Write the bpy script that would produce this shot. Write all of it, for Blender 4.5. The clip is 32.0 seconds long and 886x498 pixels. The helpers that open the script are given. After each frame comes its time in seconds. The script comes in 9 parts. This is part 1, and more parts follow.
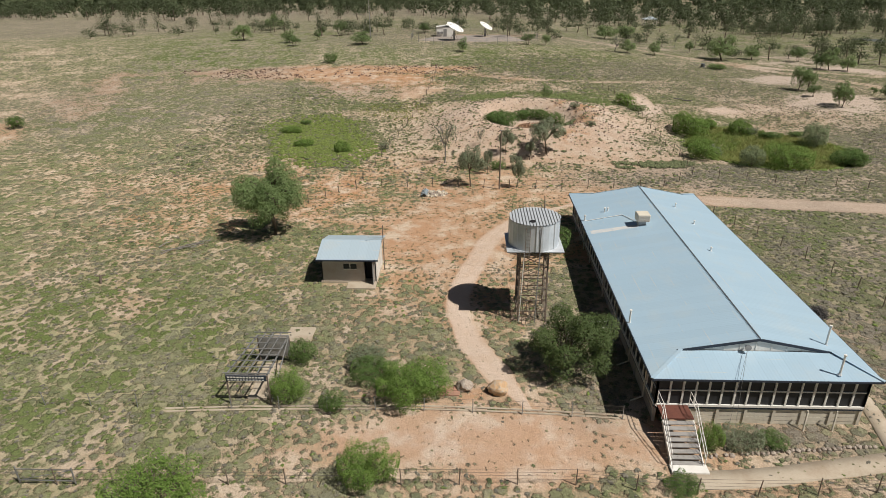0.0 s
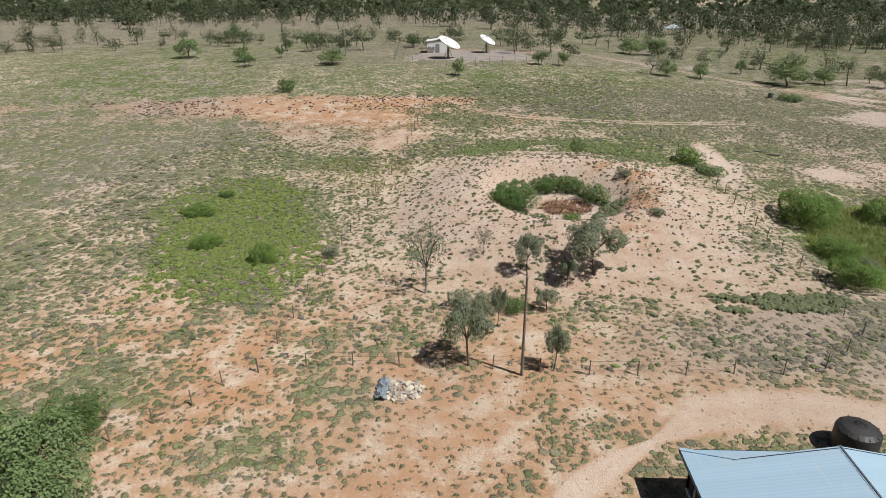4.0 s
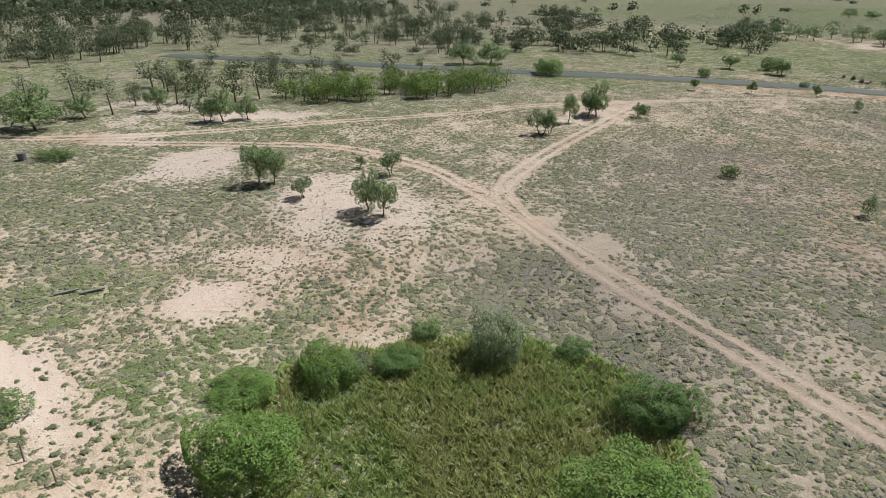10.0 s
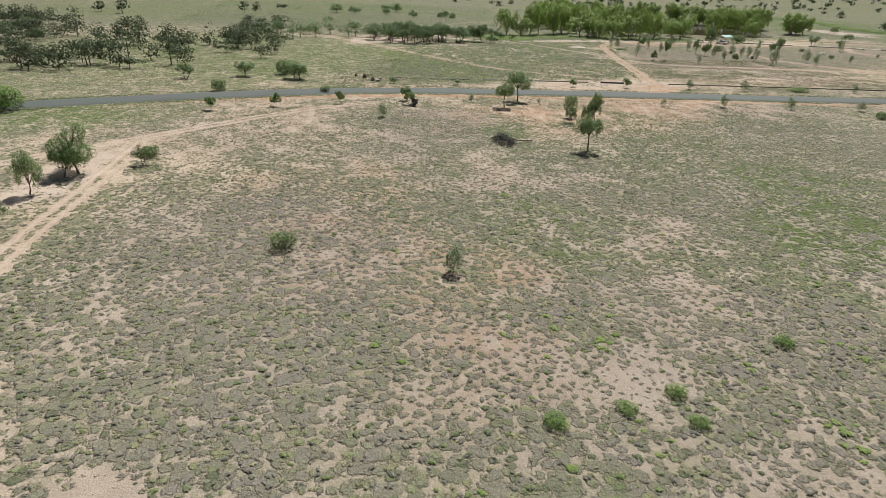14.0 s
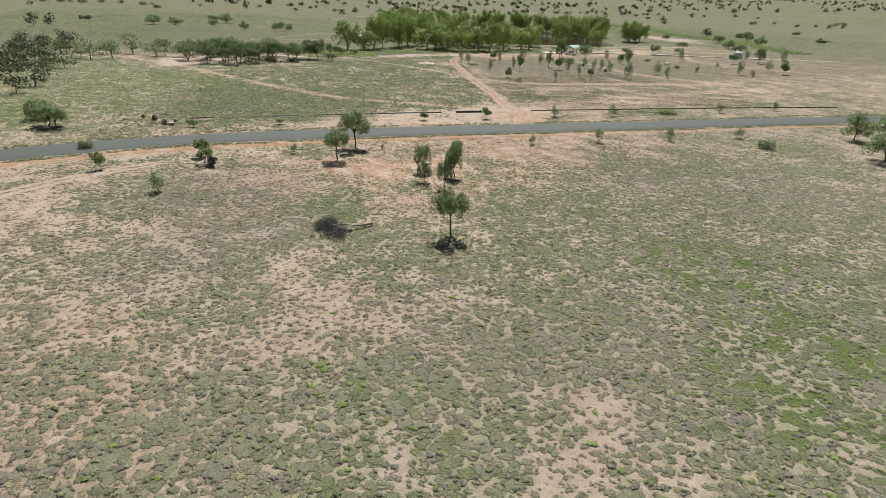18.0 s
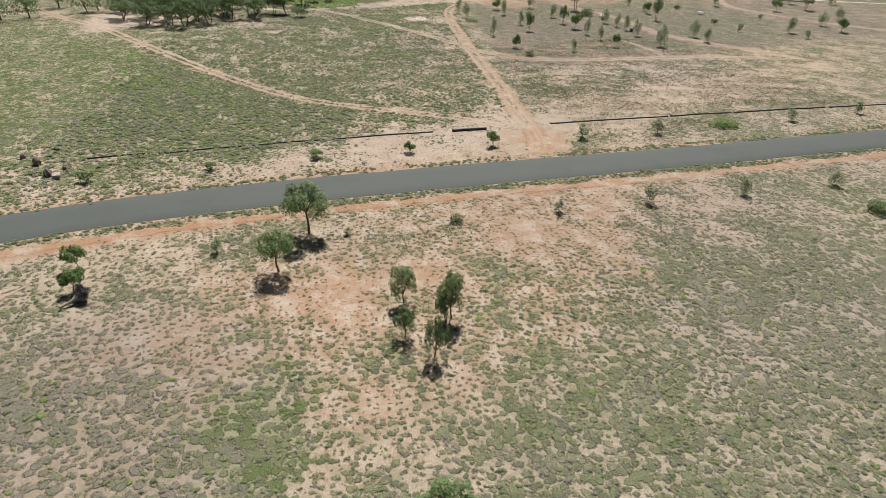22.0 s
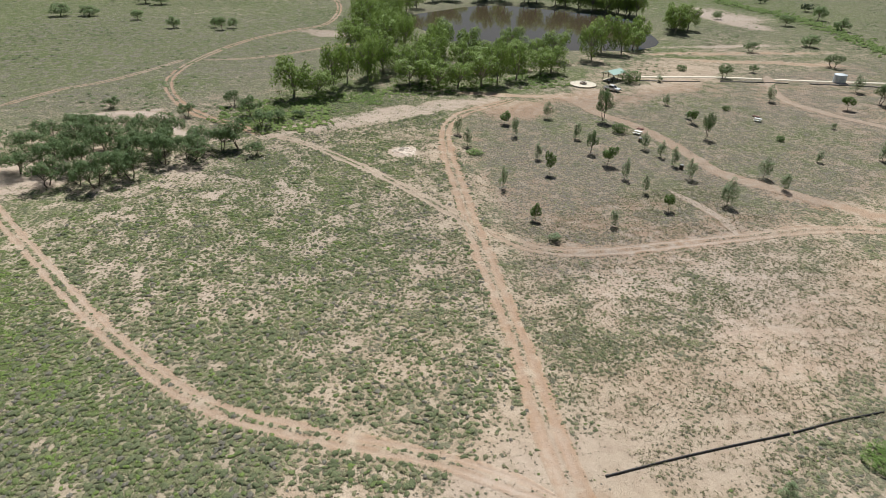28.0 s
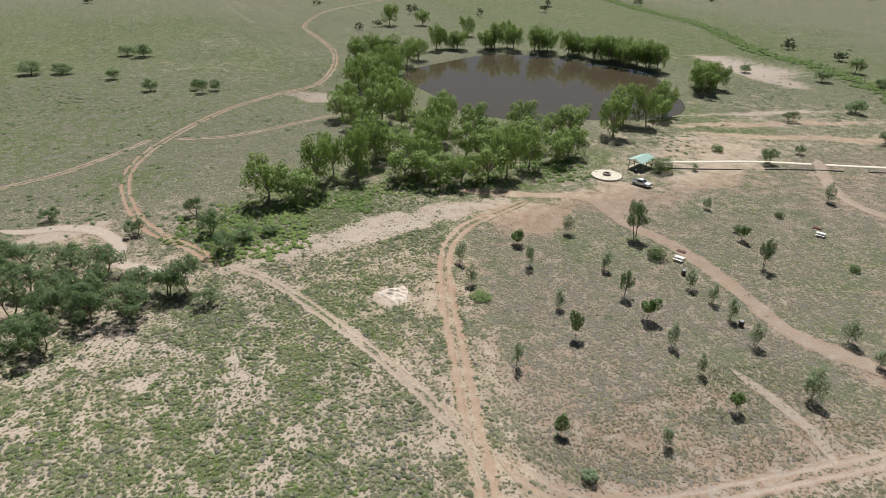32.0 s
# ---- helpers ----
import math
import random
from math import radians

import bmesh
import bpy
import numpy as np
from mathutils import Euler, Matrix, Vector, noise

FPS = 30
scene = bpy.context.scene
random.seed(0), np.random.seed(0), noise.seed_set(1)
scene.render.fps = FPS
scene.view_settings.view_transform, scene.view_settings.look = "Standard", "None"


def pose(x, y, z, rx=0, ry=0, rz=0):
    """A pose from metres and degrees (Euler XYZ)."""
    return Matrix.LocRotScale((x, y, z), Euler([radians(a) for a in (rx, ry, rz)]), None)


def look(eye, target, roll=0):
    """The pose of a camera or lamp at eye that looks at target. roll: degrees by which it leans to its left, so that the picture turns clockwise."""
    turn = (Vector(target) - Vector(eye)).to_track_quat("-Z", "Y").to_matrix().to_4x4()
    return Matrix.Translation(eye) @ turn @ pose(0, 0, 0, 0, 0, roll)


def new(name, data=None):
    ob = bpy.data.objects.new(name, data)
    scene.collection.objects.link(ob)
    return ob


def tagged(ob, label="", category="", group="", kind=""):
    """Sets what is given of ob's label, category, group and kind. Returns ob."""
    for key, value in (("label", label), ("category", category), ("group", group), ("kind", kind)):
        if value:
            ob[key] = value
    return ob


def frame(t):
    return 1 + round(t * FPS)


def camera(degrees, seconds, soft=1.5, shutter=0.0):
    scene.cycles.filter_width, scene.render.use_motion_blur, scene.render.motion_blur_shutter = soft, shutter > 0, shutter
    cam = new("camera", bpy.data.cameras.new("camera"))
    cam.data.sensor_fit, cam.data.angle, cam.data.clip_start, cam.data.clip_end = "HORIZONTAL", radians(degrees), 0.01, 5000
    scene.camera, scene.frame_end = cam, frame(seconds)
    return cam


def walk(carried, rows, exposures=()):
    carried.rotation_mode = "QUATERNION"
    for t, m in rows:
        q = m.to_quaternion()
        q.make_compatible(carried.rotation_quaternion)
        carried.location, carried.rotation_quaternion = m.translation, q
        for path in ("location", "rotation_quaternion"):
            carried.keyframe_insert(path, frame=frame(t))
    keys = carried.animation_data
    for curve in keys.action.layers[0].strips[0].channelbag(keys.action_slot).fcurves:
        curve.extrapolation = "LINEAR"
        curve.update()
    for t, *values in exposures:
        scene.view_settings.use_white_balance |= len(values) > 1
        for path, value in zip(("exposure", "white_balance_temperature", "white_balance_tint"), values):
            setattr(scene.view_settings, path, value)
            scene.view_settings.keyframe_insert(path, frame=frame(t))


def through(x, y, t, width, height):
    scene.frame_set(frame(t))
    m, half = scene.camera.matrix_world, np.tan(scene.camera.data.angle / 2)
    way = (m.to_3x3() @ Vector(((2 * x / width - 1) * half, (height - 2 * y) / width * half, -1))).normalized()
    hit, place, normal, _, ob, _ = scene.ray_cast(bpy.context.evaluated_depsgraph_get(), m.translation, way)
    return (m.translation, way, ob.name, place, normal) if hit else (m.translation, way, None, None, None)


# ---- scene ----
cam = camera(72.0, 32.0, soft=0.85)

# seconds, eye x, y, z, then heading, pitch and roll in degrees
PATH = [
    (0, 3.46, -5.93, 21.10, 2.69, -24.16, -0.76),
    (0.5, 3.41, -1.45, 21.10, 2.68, -24.14, -0.70),
    (1, 3.39, 3.08, 21.09, 2.67, -24.10, -0.62),
    (1.5, 3.32, 7.66, 21.11, 2.61, -24.09, -0.51),
    (2, 3.25, 12.18, 21.13, 2.59, -24.04, -0.38),
    (2.5, 3.20, 16.76, 21.12, 2.60, -24.00, -0.24),
    (4.5, 3.56, 35.20, 21.23, 2.18, -24.00, -1.15),
    (5, 3.61, 39.47, 21.22, 0.14, -23.98, -1.06),
    (5.5, 4.01, 43.66, 21.26, -5.01, -24.06, -0.89),
    (6, 4.77, 47.55, 21.21, -11.41, -24.17, -0.75),
    (6.5, 5.80, 51.24, 21.20, -17.05, -24.26, -0.53),
    (7, 7.20, 54.69, 21.27, -22.61, -24.36, -0.35),
    (7.5, 9.00, 57.95, 21.20, -28.41, -24.39, -0.23),
    (8, 11.00, 61.09, 21.04, -34.42, -24.33, 0.10),
    (8.5, 13.29, 63.91, 20.97, -40.69, -24.29, 0.35),
    (9, 15.87, 66.39, 21.01, -47.24, -24.36, 0.68),
    (9.5, 18.70, 68.51, 21.02, -54.20, -24.36, 0.94),
    (10, 21.55, 70.12, 21.03, -61.66, -24.29, 1.15),
    (10.5, 24.62, 71.37, 20.96, -69.03, -24.16, 1.27),
    (11, 27.82, 72.34, 20.91, -75.49, -24.03, 1.46),
    (11.5, 31.16, 72.90, 20.87, -80.94, -23.90, 1.54),
    (12, 34.48, 73.13, 20.94, -85.84, -23.85, 1.61),
    (12.5, 38.05, 73.05, 20.89, -90.57, -23.71, 1.76),
    (13, 41.57, 72.63, 20.92, -95.48, -23.64, 1.82),
    (13.5, 45.09, 72.02, 20.91, -100.31, -23.51, 1.95),
    (14, 48.47, 71.34, 21.09, -103.51, -23.50, 2.09),
    (14.5, 51.76, 70.45, 21.17, -106.79, -23.39, 2.05),
    (15, 55.02, 69.23, 21.26, -111.24, -23.29, 2.16),
    (15.5, 58.30, 67.74, 21.26, -114.54, -23.22, 2.14),
    (17.5, 72.02, 60.28, 21.60, -116.74, -22.79, 2.14),
    (18, 75.76, 58.48, 22.45, -116.79, -22.55, 2.12),
    (18.5, 79.61, 56.53, 23.58, -116.82, -22.46, 2.12),
    (19, 83.65, 54.58, 24.81, -116.91, -22.40, 2.14),
    (19.5, 87.59, 52.65, 26.05, -117.04, -23.81, 2.15),
    (20, 91.62, 50.78, 27.41, -117.28, -26.84, 2.26),
    (20.5, 95.70, 48.86, 28.71, -117.52, -30.03, 2.35),
    (21, 99.77, 46.86, 29.97, -117.63, -30.46, 2.45),
    (21.5, 103.88, 44.91, 31.31, -117.73, -30.43, 2.50),
    (22, 107.84, 42.82, 32.64, -117.68, -30.33, 2.43),
    (22.5, 111.84, 40.75, 33.94, -117.64, -30.18, 2.34),
    (23, 115.70, 38.68, 35.40, -117.55, -30.18, 2.33),
    (23.5, 119.73, 36.56, 37.00, -117.47, -30.21, 2.21),
    (24, 123.76, 34.27, 38.60, -117.28, -30.30, 2.05),
    (24.5, 127.83, 32.03, 40.14, -117.17, -30.28, 1.89),
    (25, 131.94, 29.92, 41.54, -117.21, -30.20, 1.75),
    (25.5, 136.09, 27.81, 42.92, -117.25, -30.09, 1.71),
    (26, 140.11, 25.67, 44.37, -117.19, -29.94, 1.52),
    (26.5, 144.34, 23.45, 45.60, -117.17, -29.75, 1.42),
    (28.5, 161.00, 14.14, 51.35, -116.82, -29.24, 1.33),
    (29, 165.13, 11.86, 52.78, -116.70, -29.06, 1.29),
    (29.5, 169.29, 9.59, 54.26, -116.59, -28.93, 1.25),
    (30, 173.44, 7.32, 55.75, -116.48, -28.80, 1.23),
    (30.5, 177.60, 5.10, 57.15, -116.40, -28.65, 1.21),
    (31, 181.80, 2.94, 58.57, -116.34, -28.45, 1.23),
    (31.5, 185.94, 0.80, 60.03, -116.26, -28.23, 1.16),
    (32, 190.04, -1.33, 61.44, -116.20, -28.00, 1.14),
]


def aim(x, y, z, yaw, pitch, roll):
    a, b = radians(yaw), radians(pitch)
    way = Vector((-math.sin(a) * math.cos(b), math.cos(a) * math.cos(b), math.sin(b)))
    eye = Vector((x, y, z))
    return look(eye, eye + way * 10, roll)


walk(cam, [(row[0], aim(*row[1:])) for row in PATH], exposures=[(0, -0.08, 6900, 10), (2, -0.05, 6850, 10), (5, 0.03, 6200, 10), (8, 0.12, 6050, 8), (11, 0.27, 6250, 7), (15, 0.34, 6400, 7), (22, 0.27, 6500, 9), (26, 0.22, 6450, 8), (28.5, 0.20, 6250, 7), (32, 0.20, 6250, 7)])

# ---- light ----
SUN_EL, SUN_AZ = 56.0, 119.0
world = bpy.data.worlds.new("sky")
scene.world = world
world.use_nodes = True
wn = world.node_tree.nodes
sky = wn.new("ShaderNodeTexSky")
sky.sky_type, sky.sun_disc = "NISHITA", False
sky.sun_elevation, sky.sun_rotation = radians(SUN_EL), radians(SUN_AZ)
sky.air_density, sky.dust_density = 1.0, 1.5
wn["Background"].inputs[1].default_value = 0.025
world.node_tree.links.new(sky.outputs[0], wn["Background"].inputs[0])
sun = new("sun", bpy.data.lights.new("sun", "SUN"))
sun.data.energy, sun.data.angle, sun.data.color = 4.95, radians(0.53), (1.0, 0.968, 0.922)
s_el, s_az = radians(SUN_EL), radians(SUN_AZ)
sun.matrix_world = look((0, 0, 100), (-100 * math.sin(s_az) * math.cos(s_el), -100 * math.cos(s_az) * math.cos(s_el), 100 - 100 * math.sin(s_el)))


# ---- materials ----
class Nodes:
    """A short way to write node materials."""

    def __init__(self, name):
        self.mat = bpy.data.materials.new(name)
        self.mat.use_nodes = True
        self.tree = self.mat.node_tree
        self.bsdf = self.tree.nodes["Principled BSDF"]

    def add(self, kind, **props):
        n = self.tree.nodes.new("ShaderNode" + kind)
        for k, v in props.items():
            setattr(n, k, v)
        return n

    def link(self, a, b):
        self.tree.links.new(a, b)

    def put(self, value, socket):
        if isinstance(value, bpy.types.NodeSocket):
            self.link(value, socket)
        else:
            socket.default_value = value

    def noise(self, scale, detail=3.0, rough=0.6, vec=None):
        n = self.add("TexNoise")
        n.inputs["Scale"].default_value, n.inputs["Detail"].default_value, n.inputs["Roughness"].default_value = scale, detail, rough
        self.link(vec or self.where(), n.inputs["Vector"])
        return n.outputs["Fac"]

    def where(self):
        if not hasattr(self, "geo"):
            self.geo = self.add("NewGeometry")
        return self.geo.outputs["Position"]

    def local(self):
        if not hasattr(self, "tex"):
            self.tex = self.add("TexCoord")
        return self.tex.outputs["Object"]

    def math(self, op, a, b=0.0, c=0.0, clamp=False):
        n = self.add("Math", operation=op, use_clamp=clamp)
        for i, v in enumerate((a, b, c)):
            self.put(v, n.inputs[i])
        return n.outputs[0]

    def ramp(self, fac, lo, hi):
        n = self.add("MapRange")
        n.interpolation_type = "SMOOTHSTEP"
        self.put(fac, n.inputs["Value"])
        self.put(lo, n.inputs["From Min"])
        self.put(hi, n.inputs["From Max"])
        return n.outputs["Result"]

    def mix(self, fac, a, b, blend="MIX"):
        n = self.add("Mix", data_type="RGBA", blend_type=blend)
        self.put(fac, n.inputs[0])
        self.put((*a, 1.0) if isinstance(a, tuple) else a, n.inputs[6])
        self.put((*b, 1.0) if isinstance(b, tuple) else b, n.inputs[7])
        return n.outputs[2]

    def bump(self, height, strength=0.3, distance=0.02):
        n = self.add("Bump")
        n.inputs["Strength"].default_value, n.inputs["Distance"].default_value = strength, distance
        self.put(height, n.inputs["Height"])
        self.link(n.outputs[0], self.bsdf.inputs["Normal"])

    def done(self, color, rough=0.8, metal=0.0):
        self.put((*color, 1.0) if isinstance(color, tuple) else color, self.bsdf.inputs["Base Color"])
        self.put(rough, self.bsdf.inputs["Roughness"])
        self.put(metal, self.bsdf.inputs["Metallic"])
        self.bsdf.inputs["Specular IOR Level"].default_value = 0.3
        return self.mat


def surface(name, color, other=None, rough=0.75, metal=0.0, fine=12.0, coarse=1.2, amount=0.35, bump=0.15):
    """A surface with grain and stains: color, drifting to other."""
    n = Nodes(name)
    other = other or tuple(c * 0.6 for c in color)
    big, small = n.noise(coarse, 4, 0.6, n.local()), n.noise(fine, 3, 0.6, n.local())
    fac = n.math("ADD", n.math("MULTIPLY", n.ramp(big, 0.4, 0.7), amount), n.math("MULTIPLY", n.ramp(small, 0.35, 0.75), amount * 0.6), clamp=True)
    n.bump(small, bump, 0.01)
    return n.done(n.mix(fac, color, other), n.math("ADD", rough - 0.08, n.math("MULTIPLY", small, 0.16)), metal)


def leafy(name, dark, light, rough=0.6, gain=1.75, through=0.38, grain=0.0, drift=0.0):
    """Leaves: each spray of its own green, a part of the light passing through."""
    n = Nodes(name)
    isl = n.add("NewGeometry").outputs["Random Per Island"]
    obj = n.add("ObjectInfo").outputs["Random"]
    dark, light = tuple(c * gain for c in dark), tuple(c * gain for c in light)
    col = n.mix(n.math("ADD", 0.30 if drift else 0.18, n.math("MULTIPLY", isl, 0.40 if drift else 0.64)), dark, light)
    col = n.mix(n.math("MULTIPLY", obj, 0.35), col, tuple(0.5 * (a + b) * 0.85 for a, b in zip(dark, light)))
    if drift:
        col = n.mix(n.math("MULTIPLY", n.ramp(n.noise(0.16, 2, 0.5), 0.40, 0.60), drift), col, tuple(c * 0.48 for c in light))
        col = n.mix(n.math("MULTIPLY", n.ramp(n.noise(0.23, 2, 0.5), 0.50, 0.64), 0.6), col, tuple(c * k for c, k in zip(light, (1.12, 1.10, 1.15))))
    if grain:
        fine = n.noise(grain, 3, 0.7)
        col = n.mix(n.math("MULTIPLY", n.ramp(fine, 0.35, 0.55), 0.8), tuple(c * 0.75 for c in dark), col)
        col = n.mix(n.math("MULTIPLY", n.ramp(fine, 0.52, 0.70), 0.7), col, tuple(c * 1.2 for c in light))
        n.bump(fine, 0.4, 0.05)
    mat = n.done(col, rough)
    n.bsdf.inputs["Specular IOR Level"].default_value = 0.25
    glow, both = n.add("BsdfTranslucent"), n.add("MixShader")
    n.link(col, glow.inputs["Color"])
    both.inputs[0].default_value = through
    n.link(n.bsdf.outputs[0], both.inputs[1])
    n.link(glow.outputs[0], both.inputs[2])
    n.link(both.outputs[0], n.tree.nodes["Material Output"].inputs["Surface"])
    return mat


M = {}
M["gum_leaf"] = leafy("gum_leaf", (0.078, 0.116, 0.046), (0.170, 0.228, 0.098))
M["grey_leaf"] = leafy("grey_leaf", (0.080, 0.098, 0.062), (0.190, 0.212, 0.140))
M["bright_leaf"] = leafy("bright_leaf", (0.056, 0.102, 0.023), (0.150, 0.222, 0.055))
M["young_leaf"] = leafy("young_leaf", (0.044, 0.082, 0.022), (0.120, 0.178, 0.050))
M["sap_leaf"] = leafy("sap_leaf", (0.082, 0.116, 0.058), (0.185, 0.232, 0.126))
M["silver_leaf"] = leafy("silver_leaf", (0.100, 0.128, 0.070), (0.220, 0.256, 0.152))
M["shrub_leaf"] = leafy("shrub_leaf", (0.045, 0.085, 0.025), (0.110, 0.165, 0.050))
M["dark_leaf"] = leafy("dark_leaf", (0.052, 0.084, 0.034), (0.122, 0.172, 0.070))
M["wood_leaf"] = leafy("wood_leaf", (0.066, 0.092, 0.046), (0.152, 0.190, 0.098), gain=0.86, drift=0.85)
M["grass_dry"] = leafy("grass_dry", (0.198, 0.196, 0.112), (0.345, 0.338, 0.202), 0.9, 1.0, 0.25, 9.0)
M["grass_green"] = leafy("grass_green", (0.130, 0.172, 0.064), (0.270, 0.315, 0.130), 0.9, 1.0, 0.25, 9.0)
M["grass_grey"] = leafy("grass_grey", (0.165, 0.156, 0.126), (0.300, 0.280, 0.228), 0.9, 1.0, 0.25, 9.0)
M["grass_straw"] = leafy("grass_straw", (0.270, 0.245, 0.140), (0.460, 0.420, 0.260), 0.9, 1.0, 0.25, 9.0)
M["herb"] = leafy("herb", (0.150, 0.215, 0.056), (0.290, 0.370, 0.120), 0.9, 1.0, 0.25, 9.0)
M["shrub_tuft"] = leafy("shrub_tuft", (0.115, 0.140, 0.072), (0.260, 0.285, 0.152), 0.9, 1.0, 0.25, 9.0)
M["bright_gum"] = leafy("bright_gum", (0.072, 0.112, 0.026), (0.205, 0.270, 0.070))
M["belt_leaf"] = leafy("belt_leaf", (0.052, 0.088, 0.020), (0.125, 0.172, 0.044), drift=0.5)
M["reed"] = leafy("reed", (0.205, 0.232, 0.074), (0.440, 0.450, 0.180), 0.8, 1.0, 0.5)
M["sedge"] = leafy("sedge", (0.170, 0.235, 0.064), (0.350, 0.430, 0.140), 0.8, 1.0, 0.5)
M["lime_grass"] = leafy("lime_grass", (0.165, 0.222, 0.058), (0.330, 0.400, 0.125), 0.85, 1.0, 0.35, 7.0)
M["rust_brush"] = leafy("rust_brush", (0.20, 0.115, 0.072), (0.36, 0.23, 0.155), 0.9, 1.0, 0.1)
M["low_shrub"] = leafy("low_shrub", (0.086, 0.116, 0.050), (0.218, 0.264, 0.132), 0.85, 1.0, 0.3)
M["lush_grass"] = leafy("lush_grass", (0.100, 0.160, 0.038), (0.225, 0.305, 0.086), 0.8, 1.1, 0.40, 7.0)
M["feather_leaf"] = leafy("feather_leaf", (0.036, 0.058, 0.020), (0.085, 0.115, 0.042))
M["bark"] = surface("bark", (0.16, 0.125, 0.095), (0.07, 0.055, 0.045), fine=25, coarse=5, bump=0.5)
M["pale_bark"] = surface("pale_bark", (0.34, 0.30, 0.25), (0.16, 0.13, 0.10), fine=20, coarse=4, bump=0.4)
M["dead_wood"] = surface("dead_wood", (0.27, 0.25, 0.235), (0.12, 0.11, 0.105), fine=25, coarse=6, bump=0.5)


def ground_material():
    n = Nodes("ground")
    a = n.add("Attribute", attribute_name="mask_a").outputs["Color"]
    b = n.add("Attribute", attribute_name="mask_b").outputs["Color"]
    sa, sb = n.add("SeparateColor"), n.add("SeparateColor")
    n.link(a, sa.inputs[0])
    n.link(b, sb.inputs[0])
    bare, green, red = sa.outputs[0], sa.outputs[1], sa.outputs[2]
    pale, dark, worn = sb.outputs[0], sb.outputs[1], sb.outputs[2]
    n1, n2 = n.noise(0.11, 4, 0.65), n.noise(0.42, 5, 0.65)
    n3, n5, n4 = n.noise(1.4, 4, 0.7), n.noise(3.6, 3, 0.7), n.noise(9.0, 3, 0.7)
    soil = n.mix(n.ramp(n2, 0.3, 0.72), (0.575, 0.470, 0.362), (0.460, 0.352, 0.262))
    soil = n.mix(n.math("MULTIPLY", n.ramp(n1, 0.45, 0.65), 0.45), soil, (0.420, 0.310, 0.225))
    soil = n.mix(n.math("MULTIPLY", n.ramp(n4, 0.50, 0.66), 0.55), soil, (0.330, 0.250, 0.190))
    soil = n.mix(n.math("MULTIPLY", pale, n.ramp(n3, 0.15, 0.6)), soil, (0.560, 0.462, 0.396))
    soil = n.mix(n.math("MULTIPLY", red, n.ramp(n2, 0.32, 0.58)), soil, (0.440, 0.252, 0.142))
    soil = n.mix(n.math("MULTIPLY", dark, 0.6), soil, (0.300, 0.255, 0.212))
    soil = n.mix(n.math("MULTIPLY", worn, n.math("ADD", 0.25, n.math("MULTIPLY", n3, 0.6))), soil, n.mix(n.math("MULTIPLY", pale, 1.6, clamp=True), n.mix(red, (0.400, 0.312, 0.236), (0.470, 0.290, 0.190)), (0.600, 0.490, 0.405)))
    turf = n.mix(n.ramp(n4, 0.3, 0.7), (0.150, 0.166, 0.084), (0.300, 0.310, 0.172))
    lush = n.mix(n.ramp(n4, 0.3, 0.7), (0.085, 0.115, 0.038), (0.165, 0.200, 0.075))
    grey = n.mix(n.ramp(n4, 0.3, 0.7), (0.155, 0.138, 0.112), (0.280, 0.248, 0.205))
    # plants in tuft-sized cells, each of its own tone
    warp = n.add("VectorMath", operation="ADD")
    n.link(n.where(), warp.inputs[0])
    wob = n.add("TexNoise")
    wob.inputs["Scale"].default_value, wob.inputs["Detail"].default_value = 2.6, 3.0
    n.link(n.where(), wob.inputs["Vector"])
    push = n.add("VectorMath", operation="SCALE")
    n.link(wob.outputs["Color"], push.inputs[0])
    push.inputs["Scale"].default_value = 0.55
    n.link(push.outputs[0], warp.inputs[1])

    def cells(scale):
        v = n.add("TexVoronoi", voronoi_dimensions="2D")
        v.inputs["Scale"].default_value = scale
        n.link(warp.outputs[0], v.inputs["Vector"])
        tone = n.add("SeparateColor")
        n.link(v.outputs["Color"], tone.inputs[0])
        return v.outputs["Distance"], tone.outputs

    d1, r1 = cells(1.55)
    d2, r2 = cells(0.62)
    turf = n.mix(n.math("MULTIPLY", r1[1], 0.75), turf, (0.300, 0.285, 0.165))
    turf = n.mix(n.ramp(r1[0], 0.30, 0.95), turf, (0.112, 0.128, 0.074))
    some = n.ramp(n.math("ADD", r2[1], n.math("MULTIPLY", n1, 0.6)), 0.75, 1.05)
    turf = n.mix(n.math("MAXIMUM", n.math("MULTIPLY", dark, n.ramp(r1[2], 0.0, 0.7)), n.math("MULTIPLY", some, 0.45)), turf, grey)
    turf = n.mix(n.math("MULTIPLY", green, n.ramp(r2[2], 0.0, 0.75)), turf, lush)
    share = n.math("SUBTRACT", 0.93, n.math("MULTIPLY", bare, 1.15))
    share = n.math("SUBTRACT", share, n.math("MULTIPLY", worn, 2.0))
    share = n.math("ADD", share, n.math("MULTIPLY", n.math("SUBTRACT", n2, 0.5), 1.9))
    share = n.math("ADD", share, n.math("MULTIPLY", n.math("SUBTRACT", n1, 0.5), 1.2))
    reach = n.math("MULTIPLY", n.math("MAXIMUM", n.math("MINIMUM", share, 1.0), 0.0), n.math("ADD", 0.42, n.math("MULTIPLY", r1[2], 0.38)))
    fray = n.math("MULTIPLY", n.math("SUBTRACT", n4, 0.5), 0.5)
    tuft = n.ramp(n.math("ADD", n.math("SUBTRACT", reach, d1), fray), -0.10, 0.16)
    wide = n.math("MULTIPLY", n.math("SUBTRACT", share, 0.42), n.math("ADD", 0.35, n.math("MULTIPLY", r2[0], 0.6)))
    bush = n.ramp(n.math("ADD", n.math("SUBTRACT", wide, d2), fray), -0.08, 0.14)
